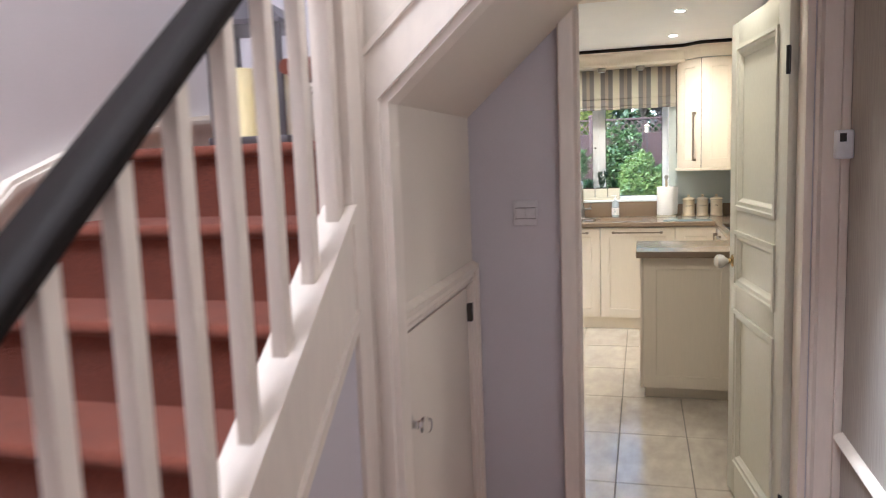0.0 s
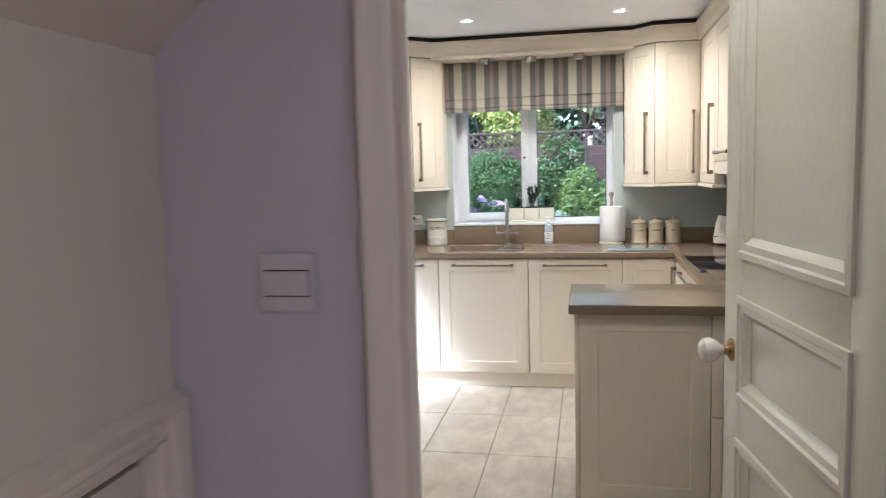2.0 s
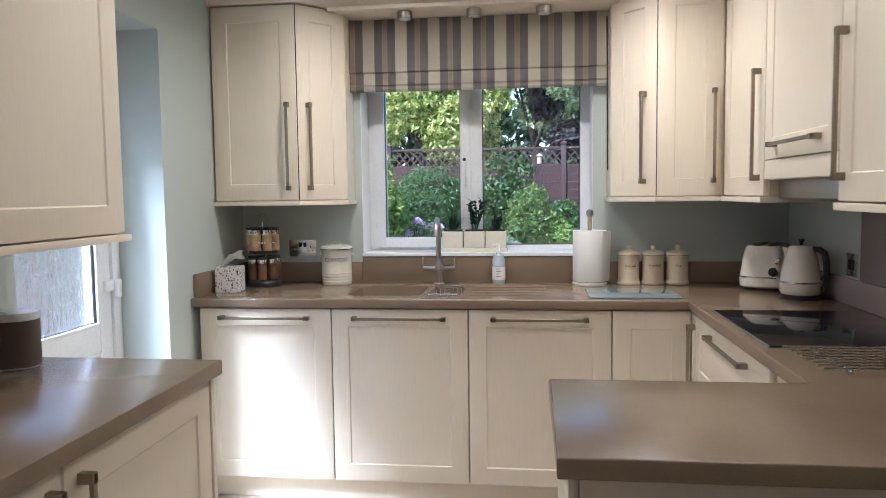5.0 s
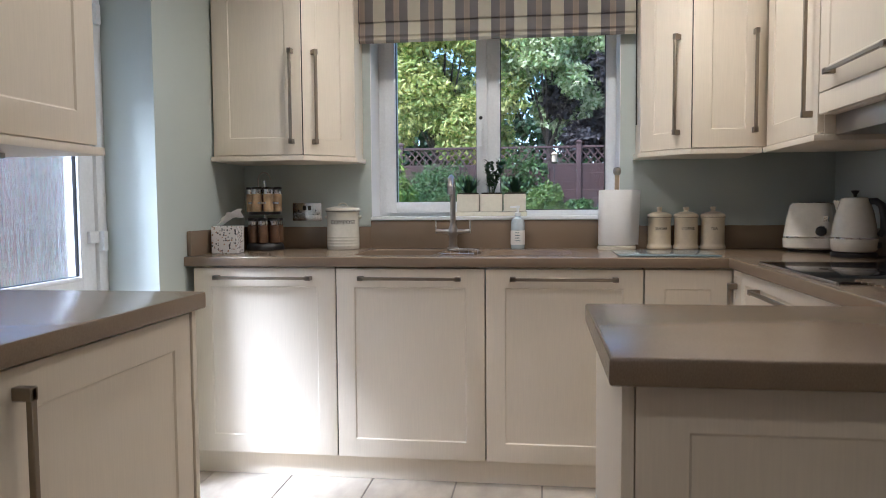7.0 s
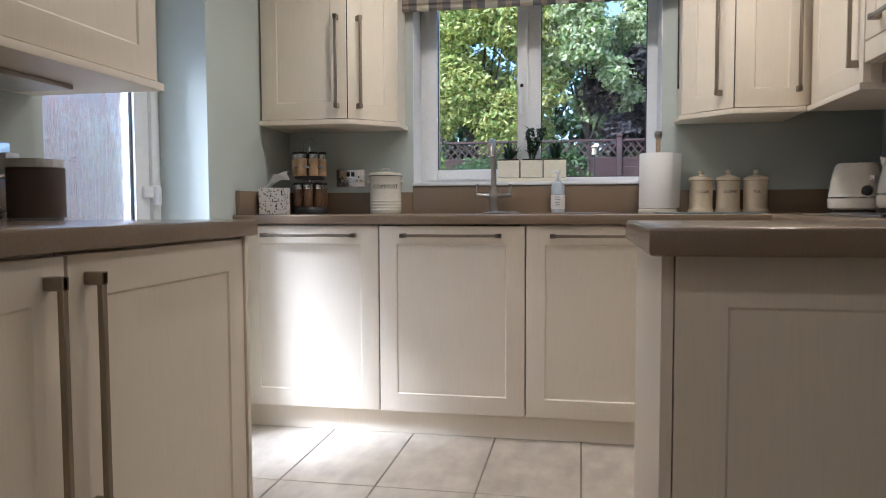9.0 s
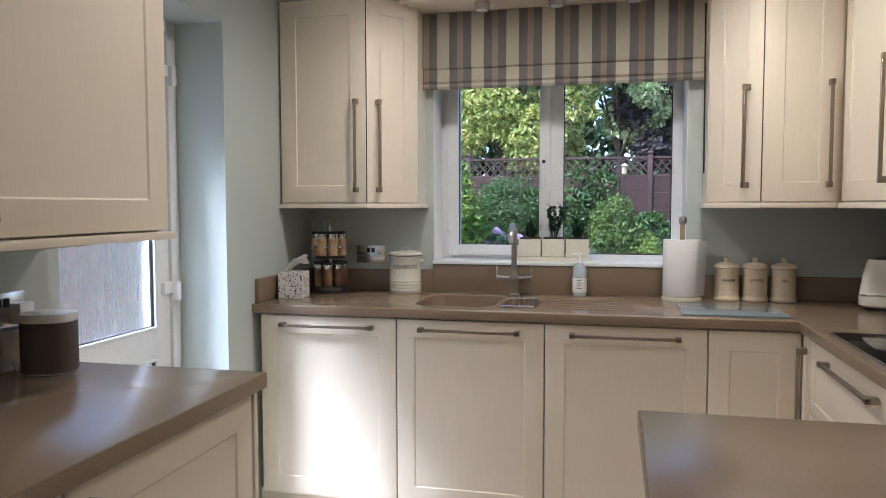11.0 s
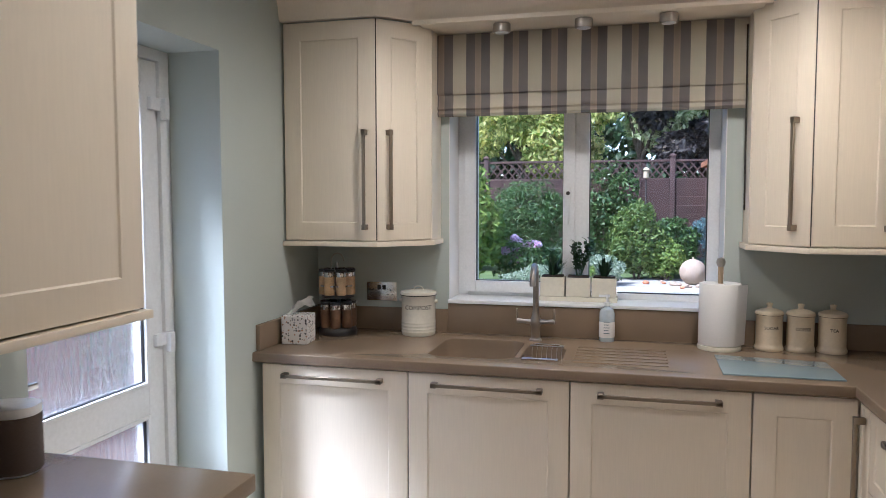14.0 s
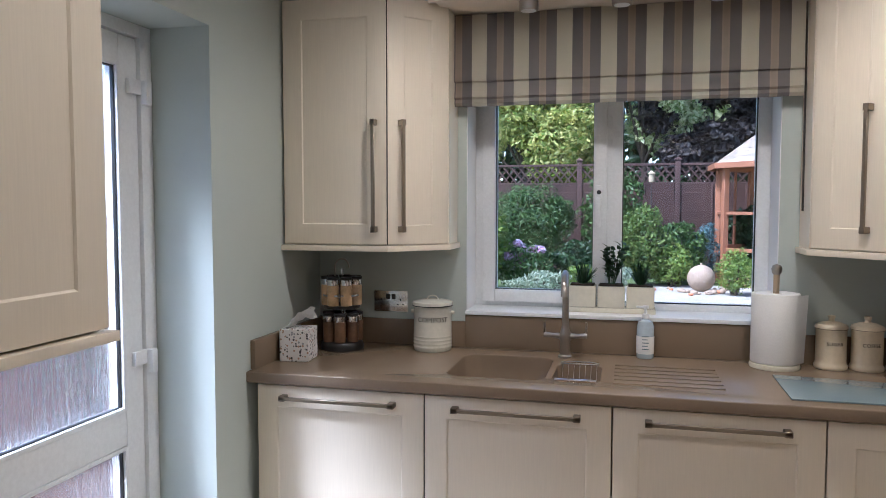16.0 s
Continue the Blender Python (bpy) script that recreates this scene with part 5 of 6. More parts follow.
# glass worktop saver
solid("worktop_saver", bm_prism([(0.172, 6.28), (0.553, 6.28), (0.556, 6.56), (0.176, 6.60)], "z", CT, CT + 0.005, 0.0015), M_BOARDGLASS, "blue-grey glass worktop saver", "chopping board")

# planter on the sill
M_LEAF_POT = surface("dark_green_houseplant", (0.035, 0.085, 0.04), 0.4, vary=0.3, scale=30, fine=90, bump=0.1)
M_SOIL = surface("potting_soil", (0.035, 0.024, 0.017), 0.95, vary=0.3, fine=200, bump=0.6, depth=0.004)
pl = thing("planter", (-0.36, 6.95, WZ0 + 0.005), "three cream square pots in a cream tray", "planter")
zs = WZ0 + 0.0045
part("tray", bm_box(-0.532, -0.192, 6.902, 6.992, zs, zs + 0.02, 0.003), M_ENAMEL, pl)
rng = random.Random(5)


def bm_blade(base, tip, w, bend):
    bm = bmesh.new()
    b, t = Vector(base), Vector(tip)
    side = (t - b).cross(Vector((0, 0, 1)))
    side = side.normalized() * w if side.length > 1e-5 else Vector((w, 0, 0))
    l, r = [], []
    for k in range(5):
        f = k / 4
        c = b.lerp(t, f) + Vector((0, 0, bend * math.sin(f * math.pi)))
        ww = (1 - f ** 1.6) * 0.9 + 0.05
        l.append(bm.verts.new(c - side * ww))
        r.append(bm.verts.new(c + side * ww))
    for k in range(4):
        bm.faces.new((l[k], r[k], r[k + 1], l[k + 1]))
    bmesh.ops.solidify(bm, geom=list(bm.faces), thickness=0.0025)
    return bm


for i, x in enumerate((-0.474, -0.362, -0.25)):
    pot = part("pot", bm_box(x - 0.053, x + 0.053, 6.905, 6.989, zs + 0.0205, zs + 0.105, 0.004), M_ENAMEL, pl)
    part("soil", bm_box(x - 0.047, x + 0.047, 6.911, 6.983, zs + 0.1055, zs + 0.112, 0.003), M_SOIL, pot)
    ph = thing("houseplant", (x, 6.947, zs + 0.11), "dark spiky succulent in a cream pot" if i != 1 else "leafy dark green houseplant in a cream pot", "houseplant", "plants on the sill")
    if i != 1:
        for k in range(34):
            a, e = rng.uniform(0, 6.28), rng.uniform(0.35, 1.4)
            ln_ = rng.uniform(0.06, 0.105)
            tip = (x + ln_ * math.cos(a) * math.cos(e), 6.947 + ln_ * 0.8 * math.sin(a) * math.cos(e), zs + 0.11 + ln_ * math.sin(e) + 0.006)
            part("leaf", bm_blade((x + 0.012 * math.cos(a), 6.947 + 0.012 * math.sin(a), zs + 0.109), tip, 0.008, 0.008), M_LEAF_POT, ph)
    else:
        for k in range(12):
            a = rng.uniform(0, 6.28)
            lean = rng.uniform(0.01, 0.06)
            top = Vector((x + lean * math.cos(a), 6.947 + 0.7 * lean * math.sin(a), zs + 0.11 + rng.uniform(0.10, 0.16)))
            base = Vector((x + 0.01 * math.cos(a), 6.947 + 0.01 * math.sin(a), zs + 0.108))
            stem = part("stem", bm_tube([base, base.lerp(top, 0.5), top], 0.0018, 6), M_LEAF_POT, ph)
            for q in range(8):
                c = base.lerp(top, 0.25 + 0.75 * q / 7)
                d = rng.uniform(0, 6.28)
                part("leaf", bm_blade(c, c + Vector((0.03 * math.cos(d), 0.024 * math.sin(d), 0.014)), 0.010, 0.004), M_LEAF_POT, stem)


# sockets and switches
M_PLATE = surface("polished_steel_plate", (0.78, 0.77, 0.75), 0.22, metal=1.0, vary=0.03, fine=60, stretch=(8, 1, 1), bump=0.02, depth=0.0003)


def socket(x, y, z, turn, w, h, kind, plate=M_PLATE):
    """A double socket or switch; local x across, front to -y."""
    m = at(x, y, z, turn)
    s = thing("wall_socket" if kind != "switch" else "wall_switch", (x, y, z), "polished steel double wall socket" if plate is M_PLATE and kind == "socket" else ("white wall switch plate" if plate is M_UPVC else "polished steel switch plate with dark rockers"), "socket" if kind == "socket" else "switch")
    part("plate", bm_box(-w / 2, w / 2, -0.006, -0.0005, -h / 2, h / 2, 0.002, 2, m), plate, s)
    if kind == "socket":
        for sx_ in (-1, 1):
            part("rocker", bm_box(sx_ * 0.012 - 0.008, sx_ * 0.012 + 0.008, -0.0095, -0.006, 0.008, 0.03, 0.001, 1, m), M_DARK if plate is M_PLATE else M_UPVC, s)
            for dx, dz, ww, hh in ((0, 0.006, 0.004, 0.009), (-0.011, -0.014, 0.007, 0.004), (0.011, -0.014, 0.007, 0.004)):
                part("pin_hole", bm_box(sx_ * 0.042 + dx - ww / 2, sx_ * 0.042 + dx + ww / 2, -0.0068, -0.0058, dz - hh / 2, dz + hh / 2, 0, 1, m), M_BLACK, s)
    else:
        for dx in (-0.014, 0.014):
            part("rocker", bm_box(dx - 0.009, dx + 0.009, -0.01, -0.006, -0.02, 0.02, 0.0015, 1, m), M_BLACK if plate is M_PLATE else M_STEEL, s)
    return s


socket(-1.255, YB, 1.09, 0, 0.146, 0.086, "socket")
socket(XL, 4.93, 1.068, 90, 0.146, 0.088, "socket")
socket(XL, 4.62, 1.075, 90, 0.086, 0.088, "switch", M_UPVC)
socket(XR, 6.15, 1.07, -90, 0.09, 0.09, "switch")

# speaker with its lead
M_FABRIC = surface("taupe_speaker_cloth", (0.13, 0.10, 0.085), 0.85, vary=0.06, fine=500, bump=0.4, depth=0.001, fine_vary=0.15)
sk_ = thing("speaker", (-1.452, 4.95, CT), "small taupe cloth speaker with a white top", "speaker")
sm = at(-1.452, 4.95, CT, 25)
part("foot", bm_prism(bm_rounded_rect_ring(-0.058, 0.058, -0.048, 0.048, 0.042), "z", 0, 0.006, 0, sm), M_UPVC, sk_)
part("grille", bm_prism(bm_rounded_rect_ring(-0.064, 0.064, -0.054, 0.054, 0.047), "z", 0.006, 0.128, 0, sm), M_FABRIC, sk_)
part("top", bm_prism(bm_rounded_rect_ring(-0.064, 0.064, -0.054, 0.054, 0.047), "z", 0.1285, 0.15, 0.003, sm), M_UPVC, sk_, "white top")
plug = thing("power_plug", (XL + 0.03, 4.975, 1.05), "white plug and lead in the wall socket", "plug")
part("plug", bm_box(XL + 0.0065, XL + 0.04, 4.95, 4.998, 1.03, 1.085, 0.006), M_UPVC, plug)
part("lead", bm_tube([(XL + 0.035, 4.974, 1.04), (XL + 0.05, 4.962, 1.0), (XL + 0.045, 4.945, 0.975), (XL + 0.055, 4.93, 0.94), (XL + 0.05, 4.90, 0.925), (XL + 0.065, 4.885, 0.93), (XL + 0.06, 4.90, 0.945), (XL + 0.05, 4.92, 0.922)], 0.0035, 8), M_UPVC, plug, "white lead")

# fruit bowl
M_LEMON = surface("yellow_lemon_skin", (0.70, 0.46, 0.05), 0.4, vary=0.12, scale=20, fine=220, bump=0.3, depth=0.002)
M_BANANA = surface("ripe_banana_skin", (0.62, 0.42, 0.07), 0.5, vary=0.2, scale=14, fine=120, bump=0.1)
fb = thing("fruit_bowl", (-1.43, 4.42, CT), "open wire fruit bowl", "bowl")
fc = Vector((-1.43, 4.42, CT))
for r_, z_ in ((0.06, 0.004), (0.095, 0.03), (0.12, 0.065), (0.135, 0.085)):
    part("ring_wire", bm_tube([fc + Vector((r_ * math.cos(a), r_ * math.sin(a), z_)) for a in [2 * math.pi * k / 32 for k in range(32)]], 0.002, 6, True), M_STEEL, fb)
for k in range(16):
    a = 2 * math.pi * k / 16
    part("spoke_wire", bm_tube([fc + Vector((r_ * math.cos(a), r_ * math.sin(a), z_)) for r_, z_ in ((0.06, 0.004), (0.095, 0.03), (0.12, 0.065), (0.135, 0.085))], 0.0014, 6), M_STEEL, fb)
for k, (dx, dy, dz, rot) in enumerate(((0.045, 0.05, 0.052, 20), (-0.03, 0.055, 0.052, 70), (0.05, -0.03, 0.052, 110), (-0.03, -0.04, 0.052, 160), (0.02, 0.015, 0.095, 40))):
    lm_ = pose(fc.x + dx, fc.y + dy, fc.z + dz, 0, 80, rot)
    solid("lemon", bm_lathe([(0, -0.045), (0.007, -0.041), (0.018, -0.034), (0.029, -0.016), (0.032, 0.0), (0.029, 0.016), (0.018, 0.033), (0.008, 0.041), (0, 0.044)], 20, lm_), M_LEMON, "yellow lemon in the wire bowl", "lemon", "lemons in the bowl")
solid("banana", bm_tube([fc + Vector((0.09 * math.cos(a) - 0.02, 0.09 * math.sin(a), 0.115 + 0.015 * math.sin(a * 2))) for a in [0.2 + 0.17 * k for k in range(10)]], [0.004, 0.01, 0.014, 0.016, 0.017, 0.017, 0.016, 0.013, 0.008, 0.005], 8), M_BANANA, "curved ripe banana lying on the lemons", "banana")

# kettle, toaster
M_CREAMGLOSS = surface("cream_gloss_metal", (0.70, 0.66, 0.57), 0.15, vary=0.02, fine=40, bump=0.0, coat=0.6)
kt = thing("kettle", (1.03, 6.31, CT), "cream electric kettle with black handle and chrome band", "kettle")
km = at(1.03, 6.31, CT, -35) @ Matrix.Diagonal((0.82, 0.82, 1, 1))
part("power_base", bm_lathe([(0, 0), (0.095, 0), (0.096, 0.012), (0.088, 0.018), (0, 0.018)], 36, km), M_BLACK, kt)
part("body", bm_lathe([(0.088, 0.02), (0.097, 0.03), (0.099, 0.05), (0.0975, 0.068), (0.096, 0.07), (0.09, 0.11), (0.078, 0.16), (0.062, 0.205), (0.056, 0.215), (0.05, 0.219), (0, 0.222)], 40, km), M_CREAMGLOSS, kt)
part("band", bm_lathe([(0.0975, 0.066), (0.0995, 0.067), (0.0995, 0.073), (0.0965, 0.074)], 40, km, cap=False), M_CHROME, kt, "chrome band")
part("lid_knob", bm_lathe([(0.008, 0.22), (0.007, 0.23), (0.016, 0.24), (0.017, 0.245), (0, 0.247)], 20, km), M_BLACK, kt)
part("handle", bm_tube([km @ Vector(p) for p in ((0.05, 0, 0.205), (0.085, 0, 0.205), (0.108, 0, 0.19), (0.118, 0, 0.15), (0.117, 0, 0.1), (0.1, 0, 0.08))], [0.012, 0.013, 0.014, 0.014, 0.013, 0.011], 12), M_BLACK, kt, "black handle")
part("spout", bm_prism([(-0.05, 0.205), (-0.088, 0.212), (-0.072, 0.16)], "y", -0.014, 0.014, 0.004, km), M_CREAMGLOSS, kt)
part("switch", bm_box(0.095, 0.108, -0.014, 0.014, 0.034, 0.056, 0.003, 2, km), M_BLACK, kt)
ts = thing("toaster", (1.01, 6.66, CT), "cream two-slice toaster with chrome dial", "toaster")
tm = at(1.01, 6.66, CT, -28)
bm = bmesh.new()
rings = []
for z, w, d in ((0.012, 0.088, 0.145), (0.02, 0.098, 0.155), (0.06, 0.1, 0.157), (0.064, 0.098, 0.155), (0.14, 0.088, 0.146), (0.19, 0.078, 0.136), (0.2, 0.07, 0.13)):
    rings.append([bm.verts.new((*p_, z)) for p_ in bm_rounded_rect_ring(-w, w, -d, d, 0.045)])
for a, b in zip(rings, rings[1:]):
    for i in range(len(a)):
        j = (i + 1) % len(a)
        bm.faces.new((a[i], a[j], b[j], b[i]))
bm.faces.new(rings[0][::-1])
bm.faces.new(rings[-1])
bm.transform(tm)
part("body", bm, M_CREAMGLOSS, ts)
part("foot", bm_prism(bm_rounded_rect_ring(-0.08, 0.08, -0.135, 0.135, 0.04), "z", 0, 0.0115, 0, tm), M_BLACK, ts)
part("band", bm_prism(bm_rounded_rect_ring(-0.1015, 0.1015, -0.1585, 0.1585, 0.046), "z", 0.058, 0.065, 0, tm), M_CHROME, ts, "chrome band")
for s in (-1, 1):
    part("slot", bm_box(s * 0.03 - 0.013, s * 0.03 + 0.013, -0.1, 0.1, 0.2005, 0.203, 0.001, 1, tm), M_BLACK, ts)
part("dial", bm_lathe([(0.019, 0), (0.019, 0.01), (0.015, 0.013), (0, 0.013)], 24, tm @ pose(0.05, -0.15, 0.088, 90, 0, 0)), M_BLACK, ts)
part("dial_ring", bm_lathe([(0.02, 0), (0.022, 0.004), (0.019, 0.006)], 24, tm @ pose(0.05, -0.15, 0.088, 90, 0, 0), cap=False), M_CHROME, ts)
part("lever", bm_box(0.06, 0.078, -0.175, -0.145, 0.125, 0.15, 0.004, 2, tm), M_CHROME, ts)

# wire trivet beside the hob
tv = thing("wire_trivet", (0.85, 5.13, CT), "chrome wire pan rest beside the hob", "trivet")
for k in range(9):
    y = 5.00 + k * 0.033
    part("rod", bm_tube([(0.625 - 0.001 * k, y, CT + 0.016), (1.025, y, CT + 0.016)], 0.0032, 8), M_CHROME, tv)
for x in (0.69, 0.97):
    part("cross_rod", bm_tube([(x, 4.995, CT + 0.010), (x, 5.27, CT + 0.010)], 0.003, 8), M_CHROME, tv)
    for y in (5.01, 5.255):
        part("foot", bm_lathe([(0, 0), (0.006, 0.002), (0.008, 0.006), (0.006, 0.010), (0, 0.012)], 12, at(x, y, CT)), M_CHROME, tv)

# rounded appliance at the wall end of the peninsula
M_SLATE = surface("grey_green_gloss", (0.09, 0.10, 0.085), 0.3, vary=0.05, fine=60, bump=0.02)
cf = thing("coffee_machine", (1.06, 4.80, CT), "rounded grey-green pod coffee machine with white front", "coffee machine")
cm = at(1.06, 4.80, CT)
part("body", bm_lathe([(0, 0), (0.07, 0), (0.078, 0.01), (0.08, 0.1), (0.072, 0.17), (0.05, 0.215), (0.02, 0.232), (0, 0.234)], 28, cm), M_SLATE, cf)
part("front", bm_box(-0.095, -0.06, -0.045, 0.045, 0.0, 0.085, 0.012, 3, cm), M_UPVC, cf, "white front panel")
part("top_lever", bm_box(-0.05, 0.03, -0.014, 0.014, 0.225, 0.248, 0.006, 2, cm), M_BLACK, cf)

# ---- garden ----


def leaf_mat(name, dark, light, rough=0.5, trans=0.35):
    m, nt, p, out = shader(name)
    geo = nt.nodes.new("ShaderNodeNewGeometry")
    r = ramp_node(nt, geo.outputs["Random Per Island"], [(0.0, dark), (0.55, [(a + b) / 2 for a, b in zip(dark, light)]), (1.0, light)])
    nt.links.new(r.outputs[0], p.inputs["Base Color"])
    set_in(p, Roughness=rough)
    tr = nt.nodes.new("ShaderNodeBsdfTranslucent")
    nt.links.new(r.outputs[0], tr.inputs[0])
    ms = nt.nodes.new("ShaderNodeMixShader")
    ms.inputs[0].default_value = trans
    nt.links.new(p.outputs[0], ms.inputs[1])
    nt.links.new(tr.outputs[0], ms.inputs[2])
    nt.links.new(ms.outputs[0], out.inputs[0])
    return m


L_GREEN = leaf_mat("mid_green_leaves", (0.03, 0.07, 0.018), (0.12, 0.20, 0.05))
L_DEEP = leaf_mat("deep_green_leaves", (0.012, 0.035, 0.012), (0.05, 0.10, 0.03))
L_LIME = leaf_mat("lime_green_leaves", (0.09, 0.17, 0.03), (0.30, 0.37, 0.07))
L_GOLD = leaf_mat("variegated_gold_leaves", (0.20, 0.30, 0.05), (0.90, 0.82, 0.32), 0.5, 0.5)
L_PALE = leaf_mat("variegated_cream_leaves", (0.22, 0.32, 0.08), (0.92, 0.90, 0.60), 0.5, 0.5)
L_MID = leaf_mat("fresh_green_leaves", (0.06, 0.12, 0.025), (0.22, 0.28, 0.06))
L_PURPLE = leaf_mat("dark_purple_leaves", (0.010, 0.009, 0.009), (0.060, 0.045, 0.040), 0.6, 0.2)
L_BLUE = leaf_mat("blue_green_needles", (0.05, 0.11, 0.12), (0.20, 0.32, 0.34))
L_FLOWER = leaf_mat("pink_and_white_petals", (0.55, 0.22, 0.45), (0.80, 0.75, 0.85), 0.6, 0.3)
L_SILVER = leaf_mat("silver_green_leaves", (0.16, 0.22, 0.13), (0.50, 0.55, 0.40))
M_BARK = surface("brown_bark", (0.09, 0.065, 0.045), 0.9, vary=0.25, scale=6, fine=30, stretch=(1, 1, 0.3), bump=0.8, depth=0.01)


def leaves(name, clumps, n, size, seed, material, parent, shell=0.55, flat=0.0, narrow=0.5):
    """n leaves strewn over uneven clumps (x, y, z, rx, ry, rz)."""
    rg = np.random.default_rng(seed)
    vol = np.array([c[3] * c[4] + c[4] * c[5] + c[3] * c[5] for c in clumps])
    which = rg.choice(len(clumps), n, p=vol / vol.sum())
    cl = np.array(clumps)[which]
    d = rg.normal(size=(n, 3))
    d /= np.linalg.norm(d, axis=1)[:, None]
    lump = 1 + 0.16 * np.sin(d[:, 0] * 5 + which) * np.cos(d[:, 1] * 6 + 2 * which) + 0.12 * np.sin(d[:, 2] * 9 + which * 1.7)
    rad = (shell + (1 - shell) * rg.random(n) ** 0.5) * lump
    c = cl[:, :3] + d * cl[:, 3:] * rad[:, None]
    nor = d * 0.7 + rg.normal(size=(n, 3)) * 0.6 + np.array([0, 0, flat])
    nor /= np.linalg.norm(nor, axis=1)[:, None]
    t = np.cross(nor, rg.normal(size=(n, 3)))
    t /= np.linalg.norm(t, axis=1)[:, None]
    b = np.cross(nor, t)
    s = size * (0.55 + 0.9 * rg.random(n))[:, None]
    v = np.stack([c - t * s, c + b * s * narrow - nor * s * 0.12, c + t * s, c - b * s * narrow - nor * s * 0.12], 1).reshape(-1, 3)
    f = np.arange(n * 4).reshape(-1, 4)
    me = bpy.data.meshes.new(name)
    me.from_pydata(v.tolist(), [], f.tolist())
    me.materials.append(material)
    ob = new(name, me)
    ob.parent = parent
    ob.matrix_parent_inverse = parent.matrix_basis.inverted()
    return ob


def clumps_in(cx, cy, cz, rx, ry, rz, n, seed, r0=0.3, r1=0.5):
    rg = random.Random(seed)
    out = []
    for _ in range(n):
        while True:
            a = Vector((rg.uniform(-1, 1), rg.uniform(-1, 1), rg.uniform(-1, 1)))
            if a.length <= 1:
                break
        k = rg.uniform(r0, r1)
        out.append((cx + a.x * rx * 0.8, cy + a.y * ry * 0.8, cz + a.z * rz * 0.8, k * rx, k * ry, k * rz))
    return out


def ground_z(y):
    return -0.1 + 0.28 * min(1, max(0, (y - 9) / 4))


def bush(label, cx, cy, zt, rx, ry, n, size, seed, material, k=7, narrow=0.5):
    z0 = ground_z(cy)
    h = zt - z0
    b = thing("bush", (cx, cy, z0), label, "bush")
    for a in range(4):
        an = a * 1.6 + seed
        part("stem", bm_tube([(cx + 0.03 * math.cos(an), cy + 0.03 * math.sin(an), z0 - 0.02), (cx + rx * 0.3 * math.cos(an), cy + ry * 0.3 * math.sin(an), z0 + h * 0.35), (cx + rx * 0.55 * math.cos(an), cy + ry * 0.55 * math.sin(an), z0 + h * 0.7)], [0.02, 0.014, 0.006], 7), M_BARK, b)
    cl = [(cx, cy, z0 + h * 0.5, rx * 0.8, ry * 0.8, h * 0.46)] + clumps_in(cx, cy, z0 + h * 0.52, rx, ry, h * 0.5, k, seed, 0.3, 0.5)
    leaves("foliage", cl, n, size, seed, material, b, narrow=narrow)
    return b


def tree(label, cx, cy, crown, n, size, seed, material, k=26, trunk=0.11):
    z0 = ground_z(cy)
    tx, ty, tz, rx, ry, rz = crown
    t = thing("tree", (cx, cy, z0), label, "tree")
    part("trunk", bm_tube([(cx, cy, z0 - 0.1), (cx + 0.05, cy, z0 + 0.8), (cx * 0.6 + tx * 0.4, cy * 0.6 + ty * 0.4, z0 * 0.4 + tz * 0.6), (tx, ty, tz + rz * 0.5)], [trunk, trunk * 0.8, trunk * 0.55, trunk * 0.15], 12), M_BARK, t)
    cl = clumps_in(tx, ty, tz, rx, ry, rz, k, seed, 0.2, 0.36)
    for c in cl[:12]:
        s = Vector((cx * 0.7 + tx * 0.3, cy * 0.7 + ty * 0.3, z0 * 0.5 + tz * 0.5))
        e = Vector(c[:3])
        part("limb", bm_tube([s, s.lerp(e, 0.5) + Vector((0, 0, -0.12)), e], [trunk * 0.4, trunk * 0.25, trunk * 0.06], 7), M_BARK, t)
    leaves("crown", cl, n, size, seed, material, t, shell=0.35, flat=0.5)
    return t


bush("rounded mid-green shrub in front of the fence", -1.95, 16.8, 1.88, 0.92, 0.75, 15000, 0.042, 1, L_GREEN, 8, 0.3)
bush("bright yellow-green shrub at the edge of the bed", -2.55, 14.9, 1.95, 0.55, 0.5, 4200, 0.05, 2, L_LIME, 7)
bush("green climber growing up the fence", -0.62, 18.1, 2.25, 0.62, 0.3, 4200, 0.05, 3, L_GREEN, 7)
bush("yellow-green shrub with orange young growth", -0.03, 16.3, 1.46, 0.55, 0.45, 8000, 0.032, 4, L_MID, 9)
bush("dark green shrub beside the gravel", 0.52, 16.8, 1.22, 0.48, 0.42, 4200, 0.04, 5, L_GREEN, 6)
bush("golden dwarf shrub beside the gravel", 0.43, 16.25, 0.88, 0.36, 0.32, 3200, 0.03, 6, L_LIME, 6)
bush("blue-green dwarf conifer beside the summerhouse", 1.02, 17.0, 1.16, 0.30, 0.28, 2800, 0.035, 7, L_BLUE, 6, 0.25)
bush("clipped ball of light green box", 1.24, 15.25, 0.88, 0.31, 0.31, 3600, 0.022, 8, L_LIME, 4)
bush("low dark shrub under the window view", -1.0, 15.8, 0.95, 0.55, 0.45, 3600, 0.04, 9, L_DEEP, 6)
bush("silvery low plant at the bed's edge", -0.55, 15.3, 0.66, 0.42, 0.35, 2800, 0.03, 10, L_SILVER, 6)
bush("low white-flowered plant in the bed", -1.45, 14.7, 0.52, 0.5, 0.3, 2600, 0.026, 11, L_SILVER, 6)
bush("lime green low shrub in the bed", -0.95, 14.9, 0.62, 0.34, 0.3, 2200, 0.03, 12, L_LIME, 5)
bush("dense green shrub along the fence", -3.4, 17.3, 1.7, 0.9, 0.6, 5000, 0.05, 13, L_GREEN, 7)
